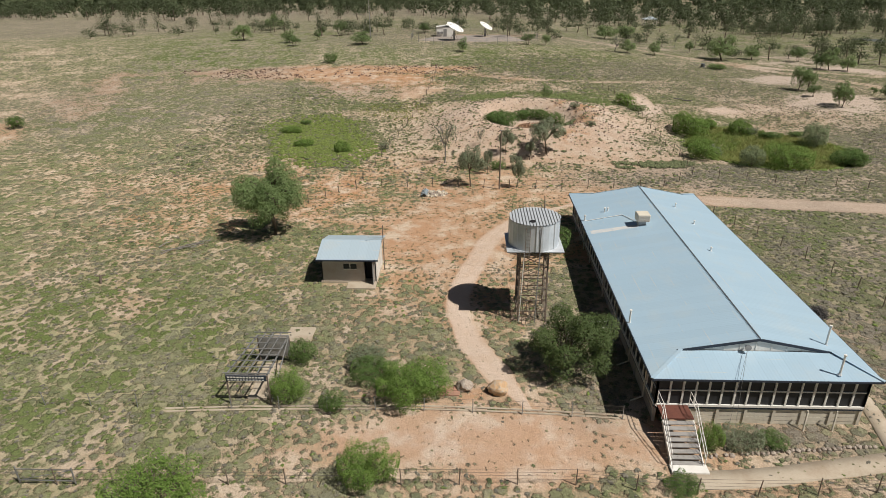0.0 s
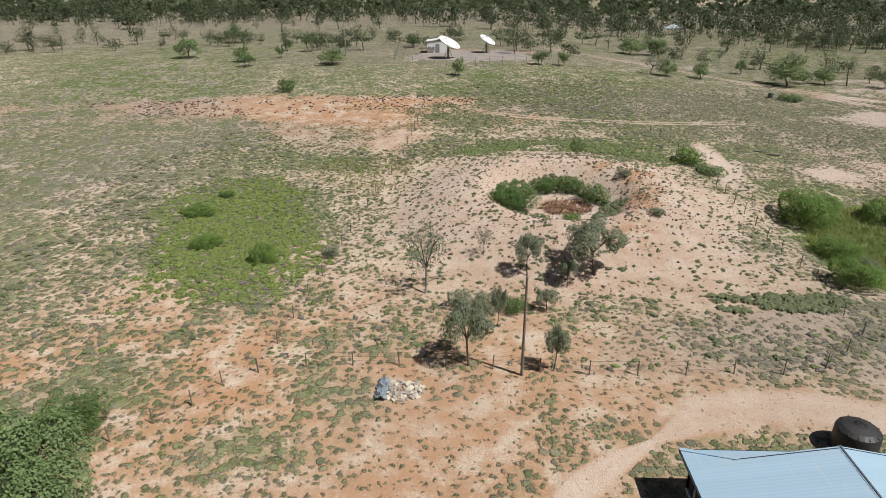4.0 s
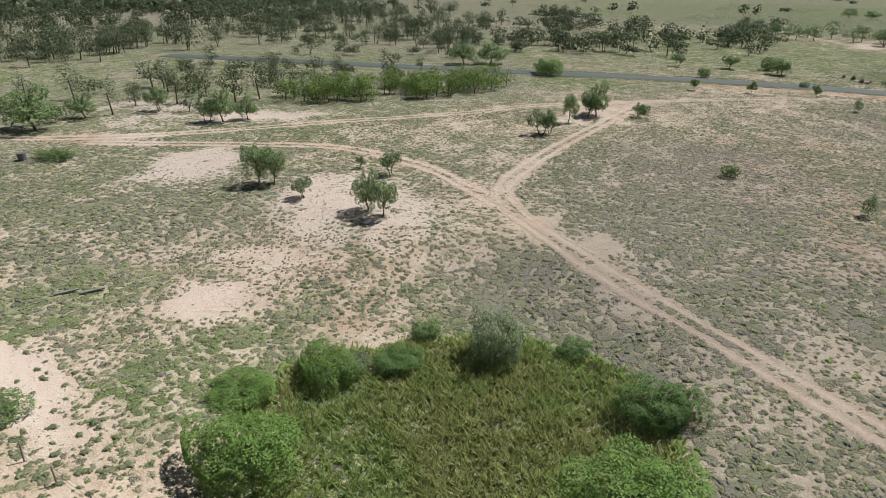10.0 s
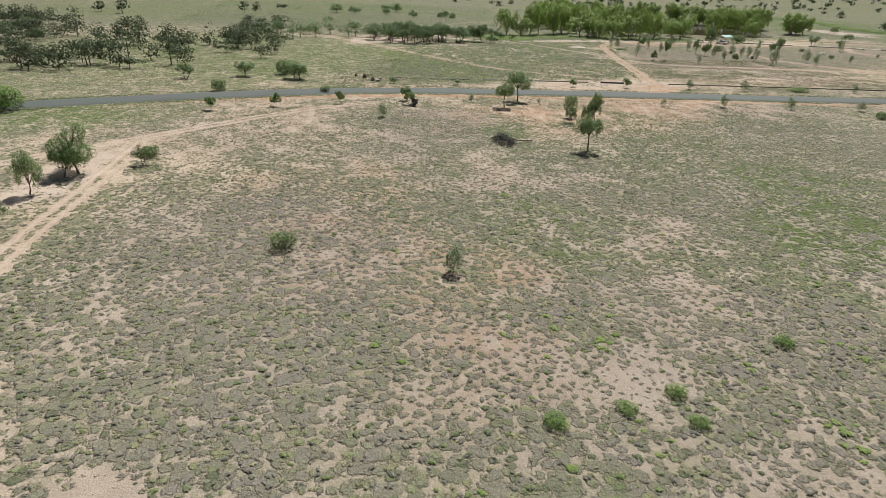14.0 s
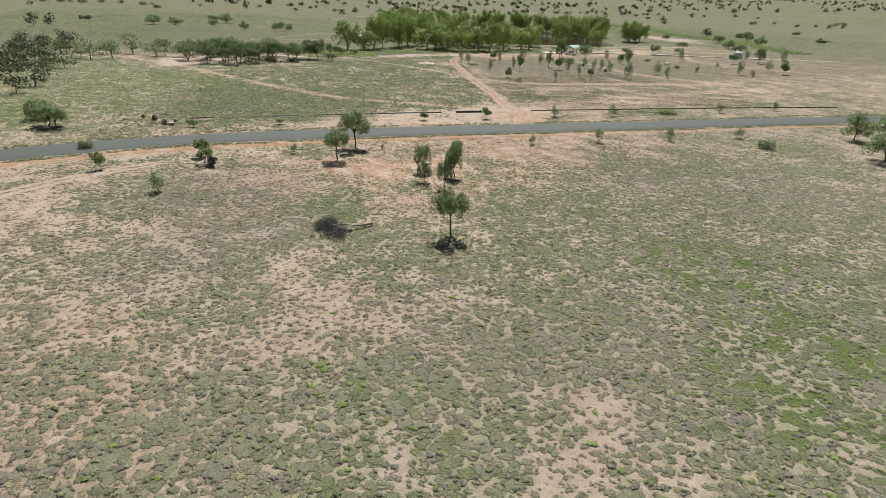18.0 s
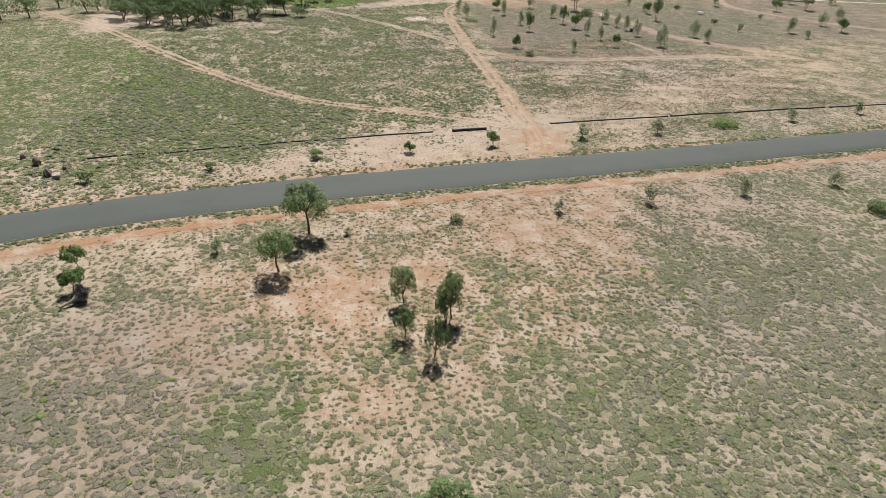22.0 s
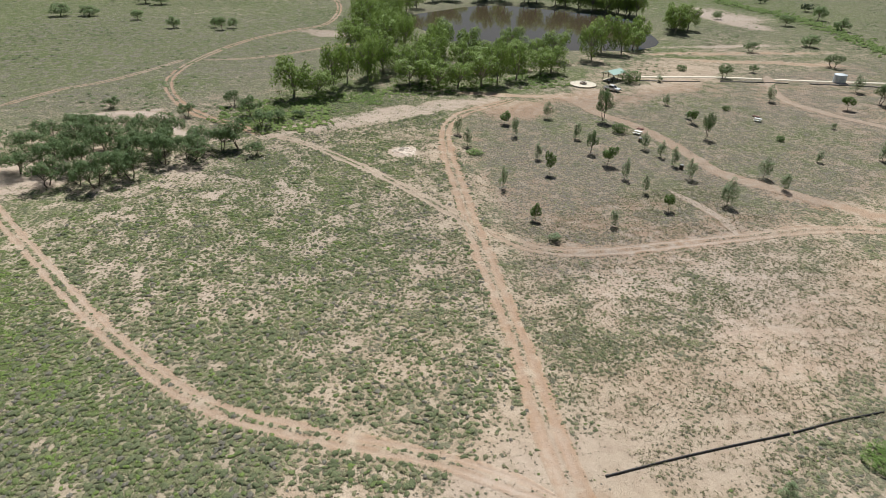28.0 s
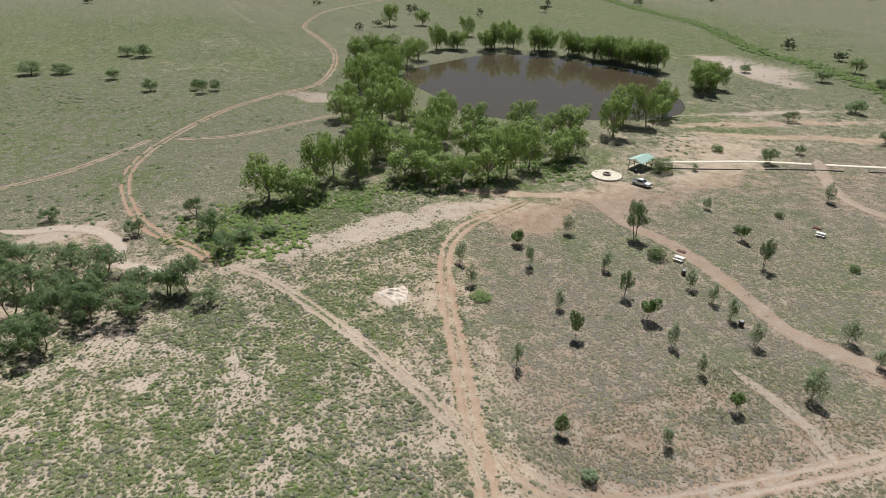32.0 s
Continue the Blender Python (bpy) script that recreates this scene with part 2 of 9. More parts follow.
    veg = n.math("MAXIMUM", tuft, n.math("MULTIPLY", bush, n.ramp(n5, 0.30, 0.55)))
    thatch = n.math("ADD", n.math("MULTIPLY", n4, 0.6), n.math("MULTIPLY", n5, 0.4))
    thatch = n.ramp(n.math("ADD", thatch, n.math("MULTIPLY", n.math("SUBTRACT", share, 0.6), 0.16)), 0.44, 0.56)
    soil = n.mix(n.math("MULTIPLY", thatch, n.math("SUBTRACT", n.math("MINIMUM", n.math("MAXIMUM", share, 0.30), 0.82), n.math("MULTIPLY", worn, 0.25))), soil, n.mix(n.math("MULTIPLY", dark, 0.6), n.mix(r1[2], (0.248, 0.222, 0.146), (0.325, 0.304, 0.192)), (0.270, 0.228, 0.184)))
    soil = n.mix(n.math("MULTIPLY", n.math("MULTIPLY", green, 0.75), n.ramp(share, 0.35, 1.0)), soil, n.mix(n3, (0.245, 0.262, 0.142), (0.345, 0.352, 0.208)))
    col = n.mix(veg, soil, turf)
    speck = n.math("MULTIPLY", n.ramp(n.noise(20.0, 3, 0.75), 0.30, 0.70), 0.52)
    tone = n.add("CombineColor")
    for i in range(3):
        n.link(n.math("ADD", speck, 0.74), tone.inputs[i])
    col = n.mix(1.0, col, tone.outputs[0], "MULTIPLY")
    n.bump(n.math("ADD", n.math("ADD", n.math("MULTIPLY", n4, 0.45), n.math("MULTIPLY", n3, 0.6)), n.math("MULTIPLY", veg, 0.9)), 0.9, 0.16)
    mat = n.done(col, 0.95)
    n.bsdf.inputs["Specular IOR Level"].default_value = 0.1
    n.bsdf.inputs["Diffuse Roughness"].default_value = 0.3
    return mat


M["ground"] = ground_material()


# ---- ground ----
def sstep(a, b, v):
    u = np.clip((v - a) / (b - a), 0, 1)
    return u * u * (3 - 2 * u)


def hgt(x, y):
    """Height of the ground."""
    x, y = np.asarray(x, float), np.asarray(y, float)
    west = 1 / (1 + np.exp((x - 55) / 9))
    z = -2.2 * (1 - sstep(70, 118, y)) * west - 0.032 * np.clip(42 - y, 0, 30) * west
    z = z + 4.6 * sstep(110, 172, y) / (1 + np.exp((x - 42) / 13))
    d = np.hypot((x - 13.4) / 1.04, y - 92.5)
    z = z + 2.1 * (1 - sstep(8.5, 19, d)) - 2.3 * (1 - sstep(4.2, 8.6, d))
    z = z - 1.3 * (1 - sstep(8, 17, np.hypot((x - 50) / 1.15, y - 84.5)))
    z = z - 1.2 * (1 - sstep(8, 20, np.hypot(x + 15, (y - 100) / 1.2)))
    z = z - 1.0 * (1 - sstep(8, 22, np.hypot(x - 47, (y - 107) / 0.7)))
    z = z - 2.6 * (1 - sstep(0.86, 1.10, np.hypot((x - 422) / 64, (y + 162) / 57) + 0.06 * np.sin(np.arctan2(y + 162, x - 422) * 5)))
    z = z - 1.6 * (1 - sstep(0.8, 1.15, np.hypot((x - 588) / 17, (y + 158) / 11)))
    z = z + 0.024 * np.clip(np.hypot(x - 200, y) - 950, 0, None)
    return z


def vnoise(x, y, seed=0):
    """Smooth value noise, 0 to 1."""
    xi, yi = np.floor(x).astype(np.int64), np.floor(y).astype(np.int64)
    fx, fy = x - xi, y - yi
    fx, fy = fx * fx * (3 - 2 * fx), fy * fy * (3 - 2 * fy)

    def h(a, b):
        v = (a * 374761393 + b * 668265263 + seed * 974634777) & 0x7FFFFFFF
        v = ((v ^ (v >> 13)) * 1274126177) & 0x7FFFFFFF
        return ((v ^ (v >> 16)) & 0xFFFF) / 65535.0

    return (h(xi, yi) * (1 - fx) + h(xi + 1, yi) * fx) * (1 - fy) + (h(xi, yi + 1) * (1 - fx) + h(xi + 1, yi + 1) * fx) * fy


def fbm(x, y, seed=0):
    return sum(vnoise(x * 2**k, y * 2**k, seed + k) * 0.5**k for k in range(4)) / 1.875


def along(points, step):
    """Points of a smooth line through the given ones, at even steps."""
    pts = [Vector((p[0], p[1], 0)) for p in points]
    pts = [pts[0] * 2 - pts[1]] + pts + [pts[-1] * 2 - pts[-2]]
    out = []
    for i in range(1, len(pts) - 2):
        a, b, c, d = pts[i - 1 : i + 3]
        n = max(1, int((c - b).length / step))
        for k in range(n):
            t = k / n
            out.append(0.5 * (2 * b + (c - a) * t + (2 * a - 5 * b + 4 * c - d) * t * t + (3 * b - a - 3 * c + d) * t**3))
    out.append(pts[-2])
    return np.array([(p.x, p.y) for p in out])


def near_line(x, y, line):
    """Distance from points to a dense line, by chunks."""
    lo, hi = line.min(0) - 8, line.max(0) + 8
    out = np.full(x.shape, 99.0)
    m = (x > lo[0]) & (x < hi[0]) & (y > lo[1]) & (y < hi[1])
    px, py = x[m], y[m]
    best = np.full(px.shape, 99.0)
    for a, b in zip(line[:-1], line[1:]):
        d = b - a
        t = np.clip(((px - a[0]) * d[0] + (py - a[1]) * d[1]) / max(d @ d, 1e-9), 0, 1)
        best = np.minimum(best, np.hypot(px - a[0] - t * d[0], py - a[1] - t * d[1]))
    out[m] = best
    return out


ROAD = [(134, 215), (150, 165), (157.5, 141), (163, 123), (169.5, 104), (175.5, 83), (179.2, 62), (178.6, 40), (174.4, 10), (169.0, -20), (164.0, -50), (159, -80), (150, -130), (138, -200), (110, -330)]
ROAD_HALF = 3.45
# name, points, half width, wheel ruts
TRACKS = [
    ("house_track", [(13.8, 57.5), (9.3, 54), (5.8, 48.8), (4.2, 43.6), (2.6, 36.6), (3.5, 31.1), (5.3, 27.3), (7.2, 23.6)], 0.9, False),
    ("yard_track", [(13.8, 57.5), (20, 60.5), (29.2, 59.3), (37.9, 57.5), (46.7, 55.4), (56, 53)], 1.5, False),
    ("north_track", [(5, 131), (14.6, 127.5), (25, 125.7), (33, 124.9), (46.5, 125.0)], 0.7, True),
    ("east_track", [(22, 204), (38, 186), (54.2, 166.8), (67.4, 150.9), (82.3, 138.5), (94.7, 130), (113, 115.4), (126, 107.5), (139.6, 93), (158.5, 71.3), (166.5, 55)], 1.05, True),
    ("south_track", [(66, 149), (78, 131), (84, 119), (82.5, 106), (78.7, 98.3), (74.8, 91.5), (69.5, 84.4), (65, 77.2), (61.8, 72), (56, 62), (50, 50), (44, 30)], 1.0, True),
    ("fork_track", [(72, 87.5), (76.5, 92.5), (81, 94.6), (90, 95.2), (102.6, 94.8), (118, 93.6), (133.6, 92.5), (139, 93)], 1.0, True),
    ("main_track", [(175, -6), (179.5, -10.5), (186.3, -13.6), (194.5, -16.2), (208.6, -21.4), (221.5, -25.6), (237.7, -31), (260.8, -39.2), (277.3, -45.2), (292.5, -52.5), (299, -58.7), (302.5, -64), (306.2, -75.2), (309, -84)], 1.35, True),
    ("curve_track", [(186, -12.5), (195.7, -4.1), (203.8, 5.7), (213.2, 15.8), (224, 22.3), (240.4, 29.3), (268.9, 39.7), (290, 47.5), (310, 58), (340, 72)], 1.05, True),
    ("spur_track", [(236, -30), (243.6, -31.6), (261.1, -28), (279.1, -22.5), (295.8, -16), (306, -9)], 1.05, True),
    ("loop_track", [(305, -8), (315.4, -3.8), (325.3, 2.2), (338.5, 6.4), (358.3, 8.2), (375.5, 5.3), (396.4, -5.2), (423.8, -26.5), (441.5, -51.1), (451, -67.7), (482, -84.4), (524.7, -97.2), (573.2, -101.1), (620.9, -106.4), (688.8, -141.7), (752, -213)], 1.2, True),
    ("loop_branch", [(394.6, -5.1), (391.3, -25.2), (398.8, -49.4), (406, -70)], 1.0, True),
    ("west_branch", [(355, 52), (368.5, 36.9), (374.1, 24.7), (385.7, 11), (398.4, -1)], 1.0, True),
    ("park_road", [(322, -70), (312, -85), (304, -98), (287, -97.5), (273.3, -99.4), (256.3, -97.3), (241.4, -94.1), (227.8, -98.6), (205, -108)], 1.7, False),
    ("park_track", [(204, -109), (214, -90), (217.5, -76), (220.3, -63), (224.5, -46), (229.5, -38), (238.5, -33.7)], 1.2, True),
    ("park_edge", [(239, -76.6), (231, -76.6), (224, -75.8), (218, -73)], 0.9, False),
    ("creek_bed", [(341, 34), (338, 29), (336.6, 20.4), (331, 13.3), (322, 10), (314.5, 10), (308, 3), (303, -3)], 1.3, False),
    ("park_end", [(300, -182), (280.6, -163), (264.8, -159), (240, -165), (215, -178)], 1.5, False),
]
LINES = {name: along(points, 2.5) for name, points, _, _ in TRACKS}
ROAD_LINE = along(ROAD, 4.0)

# patches of ground: mask, centre, radii, turn in degrees, amount
PATCHES = [
    ("dark", 36, 40, 9, 20, 0, 0.9), ("green", 34, 46, 10, 12, 0, 0.35), ("dark", 11, 31, 3, 10, 0, 0.9), ("red", -4, 42, 44, 34, 0, 0.62), ("bare", -12, 50, 20, 18, 0, 0.06), ("dark", -20, 66, 56, 60, 0, -0.12), ("bare", -30, 46, 30, 44, 0, -0.10), ("green", -26, 36, 34, 26, 0, 0.12), ("dark", 34, 30, 14, 24, 0, 0.3), ("bare", 36, 40, 16, 34, 0, -0.14), ("bare", 56, 132, 26, 22, 0, -0.12), ("dark", 56, 132, 26, 22, 0, 0.4), ("bare", -10, 165, 70, 22, 0, -0.12), ("red", -60, 90, 20, 40, 0, 0.4), ("dark", 60, 300, 420, 140, 0, 1.0), ("bare", 190, 300, 220, 130, 0, -0.16), ("bare", -50, 88, 30, 40, 0, -0.1), ("red", -20, 205, 40, 20, 0, 0.4), ("bare", 98, 19, 20, 15, 0, -0.10), ("bare", 77, 38, 8, 7, 0, -0.2), ("bare", 136, -14, 13, 14, 0, -0.08), ("bare", 208, -54, 24, 26, 0, 0.05), ("pale", 208, -54, 24, 26, 0, 0.2), ("bare", 128, -10, 20, 24, 0, 0.05), ("bare", 33, 67, 12, 6, 0, -0.12), ("dark", 33, 67, 12, 6, 0, 0.7), ("dark", 420, 30, 90, 90, 0, 0.8), ("green", 226, 46, 50, 22, 20, 0.4), ("dark", 140, -30, 22, 40, 0, 0.3), ("dark", -14, 22, 20, 16, 0, 0.25), ("red", 10, 76, 24, 14, 0, 0.12), ("dark", 20.5, 21.4, 6, 1.2, 0, 1.0), ("pale", 6, 21, 9, 2.4, 0, 0.5), ("red", 1.9, 25.4, 0.7, 0.6, 0, 0.8), ("bare", 1.9, 25.4, 0.8, 0.7, 0, 0.8), ("green", 11, 40, 2.5, 10, 0, 0.5),
    ("bare", 13.4, 92.5, 17, 17, 0, 0.55), ("pale", 13.4, 92.5, 19, 19, 0, 0.6), ("red", 13.4, 92.5, 19, 19, 0, 0.14), ("bare", 14, 92, 3.4, 2.6, 0, 0.9),
    ("red", 22, 89, 1.4, 3.2, -30, 1.2), ("red", 23, 95, 1.6, 2.2, 20, 1.2), ("red", 20, 99, 2.6, 1.4, 20, 1.2), ("red", 18, 83, 3.0, 1.2, 20, 0.8), ("red", 14, 92.5, 2.6, 1.9, 0, 1.0), ("pale", 14, 92, 4.6, 3.4, 0, 0.8),
    ("bare", 8, 72, 22, 12, 0, 0.22), ("bare", 30, 76, 9, 14, 0, 0.18), ("bare", 2, 50, 13, 9, 0, 0.22), ("bare", 6, 21.0, 11, 2.6, 0, 0.75), ("bare", -2, 61, 9, 5, 0, 0.25),
    ("green", -21, 89, 8, 14, 14, 0.9), ("bare", -21, 89, 8, 13, 14, -0.2), ("green", -14, 60, 14, 5, 0, 0.15), ("green", -10, 33, 16, 7, 0, 0.1),
    ("green", 45.5, 82.5, 10.8, 12.5, 15, 1.0), ("green", 40, 98, 9, 4, 0, 0.7), ("dark", 26, 68, 14, 4, 10, 0.5), ("bare", 36, 62, 12, 12, 0, -0.1),
    ("red", -28, 135, 36, 5, 4, 0.95), ("bare", -28, 135, 34, 4, 4, 0.25), ("red", -36, 126, 14, 4, 10, 0.6), ("dark", -30, 118, 20, 8, 0, 0.4), ("red", -72, 118, 6, 30, 10, 0.7), ("bare", -72, 118, 5, 28, 10, 0.15),
    ("bare", -16, 122, 15, 10, 0, 0.25), ("pale", -16, 122, 14, 8, 0, 0.3), ("green", -20, 112, 12, 8, 0, 0.4), ("red", 6, 128, 12, 4, 0, 0.6),
    ("green", -75, 185, 40, 22, 0, 0.4), ("green", 20, 150, 26, 14, 0, 0.45), ("dark", 25, 140, 22, 12, 0, 0.4), ("green", -60, 70, 22, 40, 0, 0.3),
    ("bare", 34.6, 106, 1.5, 9, 0, 1.0), ("pale", 34.6, 106, 2, 9, 0, 0.9), ("bare", 47, 105, 2.6, 2.0, 0, 1.0), ("pale", 47, 105, 3, 2.4, 0, 1.0), ("worn", 47, 105, 2.2, 1.7, 0, 0.9), ("worn", 34.6, 106, 1.1, 8, 0, 0.8),
    ("bare", 42, 112, 8, 7, 0, 0.15), ("red", 54, 106, 8, 6, 0, 0.12), ("pale", 54, 106, 8, 6, 0, 0.4), ("bare", 54, 106, 8, 6, 0, 0.1),
    ("bare", 68, 106, 7, 11, -20, 0.35), ("pale", 68, 106, 8, 13, -20, 0.9), ("bare", 66, 128, 9, 7, 30, 0.4), ("pale", 66, 128, 9, 7, 30, 0.8),
    ("bare", 86, 150, 14, 8, -30, 0.35), ("pale", 86, 150, 14, 8, -30, 0.8), ("bare", 122, 98, 12, 4, -15, 0.55), ("pale", 122, 98, 12, 4, -15, 0.7),
    ("dark", 60, 62, 22, 24, 0, 0.45), ("dark", 92, 78, 24, 16, 0, 0.55), ("red", 92, 66, 20, 14, 0, 0.35), ("dark", 74, 50, 14, 14, 0, 0.7), ("dark", 110, 25, 30, 20, 20, 0.3),
    ("bare", 86, 70, 34, 30, 0, -0.06), ("dark", 86, 70, 34, 30, 0, 0.2), ("dark", 78, 38, 7, 6, 0, 1.0), ("dark", 98, 24, 18, 12, 0, 0.5), ("dark", 122, -10, 22, 20, 0, 0.3), ("bare", 70.6, 80.5, 2.0, 1.5, 0, 0.7),
    ("bare", 142, 150, 44, 36, 0, -0.12), ("dark", 142, 150, 44, 36, 0, 0.6), ("dark", 112, 45, 30, 14, 0, 0.3), ("green", 30, 112, 20, 4, 0, 0.6), ("green", 140, 150, 60, 40, 0, 0.35), ("green", 100, 240, 200, 60, 0, 0.3), ("green", 81, 276, 14, 10, 0, 1.0), ("green", 260, 80, 60, 50, 0, 0.5), ("dark", 112, -6, 34, 30, 0, 0.3), ("green", 84, 3, 26, 24, 0, 0.35),
    ("bare", 150, 20, 18, 34, 8, 0.18), ("red", 152, 20, 16, 34, 8, 0.25), ("dark", 146, 48, 14, 12, 0, 0.7), ("bare", 140, -8, 5, 0.7, -74, 0.35),
    ("bare", 188, -20, 9, 90, 8, 0.34), ("pale", 187, 20, 6, 40, 5, 0.4), ("worn", 181, -11, 4.0, 5.5, 20, 0.9), ("worn", 300, -78, 10, 12, 0, 0.3), ("bare", 181, -12, 5, 6, 0, 0.6), ("red", 181, -12, 5, 6, 0, 0.4),
    ("green", 262, -6, 26, 14, 0, 0.25), ("green", 238, 38, 24, 5, 22, 0.9), ("dark", 215, 46, 16, 10, 0, 0.5), ("green", 240, 2, 40, 20, 20, 0.35), ("bare", 250, 4, 50, 30, 20, 0.09), ("bare", 275, 8, 26, 16, 30, 0.04), ("pale", 262, 5, 46, 30, 20, 0.4), ("bare", 258, -100, 40, 50, 0, -0.08), ("bare", 222, 46, 8, 3, 20, 0.2),
    ("red", 255, -80, 40, 34, 0, 0.2), ("red", 205, -50, 24, 26, 10, 0.15), ("dark", 255, -80, 30, 30, 0, 0.55), ("bare", 258, -88, 18, 8, 20, 0.15), ("dark", 258, -108, 34, 48, 0, 0.8),
    ("bare", 228, -62, 12, 20, 0, 0.15), ("red", 226, -58, 12, 18, 0, 0.2), ("red", 232, -96, 14, 3.2, 14, 1.4), ("bare", 232, -96, 13, 2.6, 14, 0.4),
    ("bare", 281, -36, 4, 3.4, 0, 0.9), ("pale", 281, -36, 4, 3.4, 0, 0.9), ("bare", 309, -45, 34, 6, -84, 0.55), ("pale", 309, -45, 34, 6, -84, 0.6), ("bare", 300, -105, 10, 14, 0, 0.5), ("red", 300, -105, 12, 20, 0, 0.35),
    ("green", 330, -32, 14, 24, 70, 0.9), ("green", 326, -100, 10, 30, 10, 0.9), ("green", 318, -12, 12, 12, 0, 0.9), ("green", 360, 5, 16, 14, 0, 0.4),
    ("bare", 333, 22, 3, 13, 20, 1.0), ("pale", 333, 22, 3, 13, 20, 1.0), ("bare", 300, 40, 10, 18, 60, 0.5), ("pale", 300, 40, 10, 18, 60, 0.6),
    ("pale", 405, -277, 44, 12, -18, 1.0), ("bare", 405, -277, 44, 12, -18, 0.6), ("pale", 470, -270, 40, 10, -25, 0.8), ("bare", 470, -270, 40, 10, -25, 0.35), ("green", 470, -340, 150, 8, -22, 1.0), ("green", 345, -185, 20, 16, 0, 0.8),
    ("bare", 330, -170, 8, 40, 20, 0.3), ("bare", 308, -150, 7, 40, 25, 0.45), ("green", 560, 60, 200, 160, 0, 0.45), ("green", 600, -330, 240, 120, 0, 0.6), ("bare", 480, -20, 50, 30, 0, 0.2),
    ("bare", 333, -202, 46, 2.4, 70, 0.8), ("red", 333, -202, 46, 2.4, 70, 0.5), ("bare", 316, -199, 40, 2.0, 58, 0.8), ("red", 316, -199, 40, 2.6, 58, 0.4), ("bare", 346, -206, 34, 2.4, 72, 0.7), ("pale", 346, -206, 34, 2.6, 72, 0.6), ("green", 324, -200, 40, 3, 64, 0.6),
    ("green", -24, 26, 16, 14, 0, 0.35), ("dark", -22, 30, 18, 16, 0, 0.3), ("green", 200, 230, 170, 100, 0, 0.35), ("dark", 200, 230, 170, 100, 0, 0.4), ("green", 214, 30, 24, 26, 0, 0.3), ("dark", 214, 34, 24, 26, 0, 0.25), ("bare", 214, -56, 16, 24, 0, 0.12), ("pale", 214, -56, 16, 24, 0, 0.4),
    ("dark", 98, 58, 28, 24, 0, 0.35), ("red", 98, 58, 28, 24, 0, 0.22), ("bare", 98, 58, 28, 24, 0, 0.06), ("green", 160, 112, 14, 24, 0, 0.5), ("bare", 160, 112, 16, 26, 0, -0.2), ("bare", 89, 33, 9, 9, 0, -0.2), ("green", 89, 33, 9, 9, 0, 0.3), ("green", 108, 15, 10, 8, 0, 0.4), ("bare", 108, 15, 10, 8, 0, -0.15),
    ("green", 118, 2, 36, 36, 0, 0.3), ("bare", 118, 2, 36, 36, 0, -0.10), ("green", 120, 50, 34, 20, 0, 0.2),
    ("dark", 62, 78, 9, 14, 0, 0.5), ("bare", 89, 161, 9, 5, -30, 0.6), ("pale", 89, 161, 10, 6, -30, 0.8), ("bare", 92, 141, 10, 4, -40, 0.6), ("pale", 92, 141, 10, 5, -40, 0.8), ("bare", 67, 151, 5, 6, 0, 0.4), ("red", 67, 151, 5, 6, 0, 0.4), ("bare", 69, 129, 8, 5, 0, 0.35), ("pale", 69, 129, 8, 6, 0, 0.5), ("bare", 109, 195, 12, 7, -30, 0.6), ("red", 109, 195, 12, 7, -30, 0.35), ("pale", 109, 195, 12, 7, -30, 0.4), ("bare", 106, 221, 14, 7, -20, 0.6), ("red", 106, 221, 14, 7, -20, 0.5), ("bare", 50, 182, 12, 6, -20, 0.5), ("pale", 50, 182, 12, 6, -20, 0.6), ("bare", 10, 190, 18, 5, 0, 0.5), ("red", 10, 190, 18, 6, 0, 0.4), ("bare", 72, 143, 5, 4, 0, 0.4), ("pale", 72, 143, 5, 4, 0, 0.6),
    ("dark", -50, 150, 40, 55, 0, 0.3), ("green", -50, 150, 40, 55, 0, 0.3), ("green", 40, 150, 60, 30, 0, 0.2),
    ("red", -36, 129, 46, 10, 3, 0.7), ("bare", -36, 132, 46, 7, 3, 0.3),
    ("bare", 75, 51, 3.6, 3.0, 10, 0.34), ("pale", 75, 52, 5, 4, 10, 0.5), ("bare", 69, 45.5, 3, 2.2, 0, 0.1), ("bare", 75, 67, 1.5, 6, 0, 0.12), ("bare", 72, 87, 4, 2.5, 0, 0.5), ("dark", 70, 48.5, 3.0, 3.4, 0, 1.0), ("bare", 70, 48.5, 3.0, 3.4, 0, -0.25),
    ("green", 93, 20, 9, 8, 0, 0.8), ("bare", 96, 16, 18, 14, 0, -0.22), ("dark", 96, 16, 18, 14, 0, 0.4), ("green", 98, 48, 10, 8, 0, 0.45), ("red", 111, 68, 14, 12, 0, 0.35), ("red", 87, 59, 10, 9, 0, 0.4), ("red", -28, 70, 22, 20, 0, 0.3), ("bare", -28, 68, 20, 16, 0, 0.16), ("green", 250, 110, 75, 60, 0, 0.5), ("red", 152, 12, 15, 44, 8, 0.36), ("pale", 154, 12, 15, 46, 8, 0.5), ("bare", 150, 12, 14, 42, 8, 0.10), ("bare", 205, -52, 26, 28, 0, -0.14), ("red", -36, 127, 30, 10, 0, 0.6), ("bare", -36, 128, 28, 7, 0, 0.2), ("bare", 250, 110, 75, 60, 0, -0.2), ("red", 410, 10, 90, 80, 0, 0.3), ("green", 154, 111, 9, 14, 0, 0.7),
    ("green", 12, 115, 9, 2.2, 0, 0.9), ("green", 21, 114, 6, 2.0, -8, 0.9), ("green", 32, 109, 3, 4, 0, 0.8), ("red", 57, 97, 8, 5, 0, 0.3), ("red", 12, 140, 16, 5, 0, 0.5), ("green", 22, 157, 18, 12, 0, 0.5),
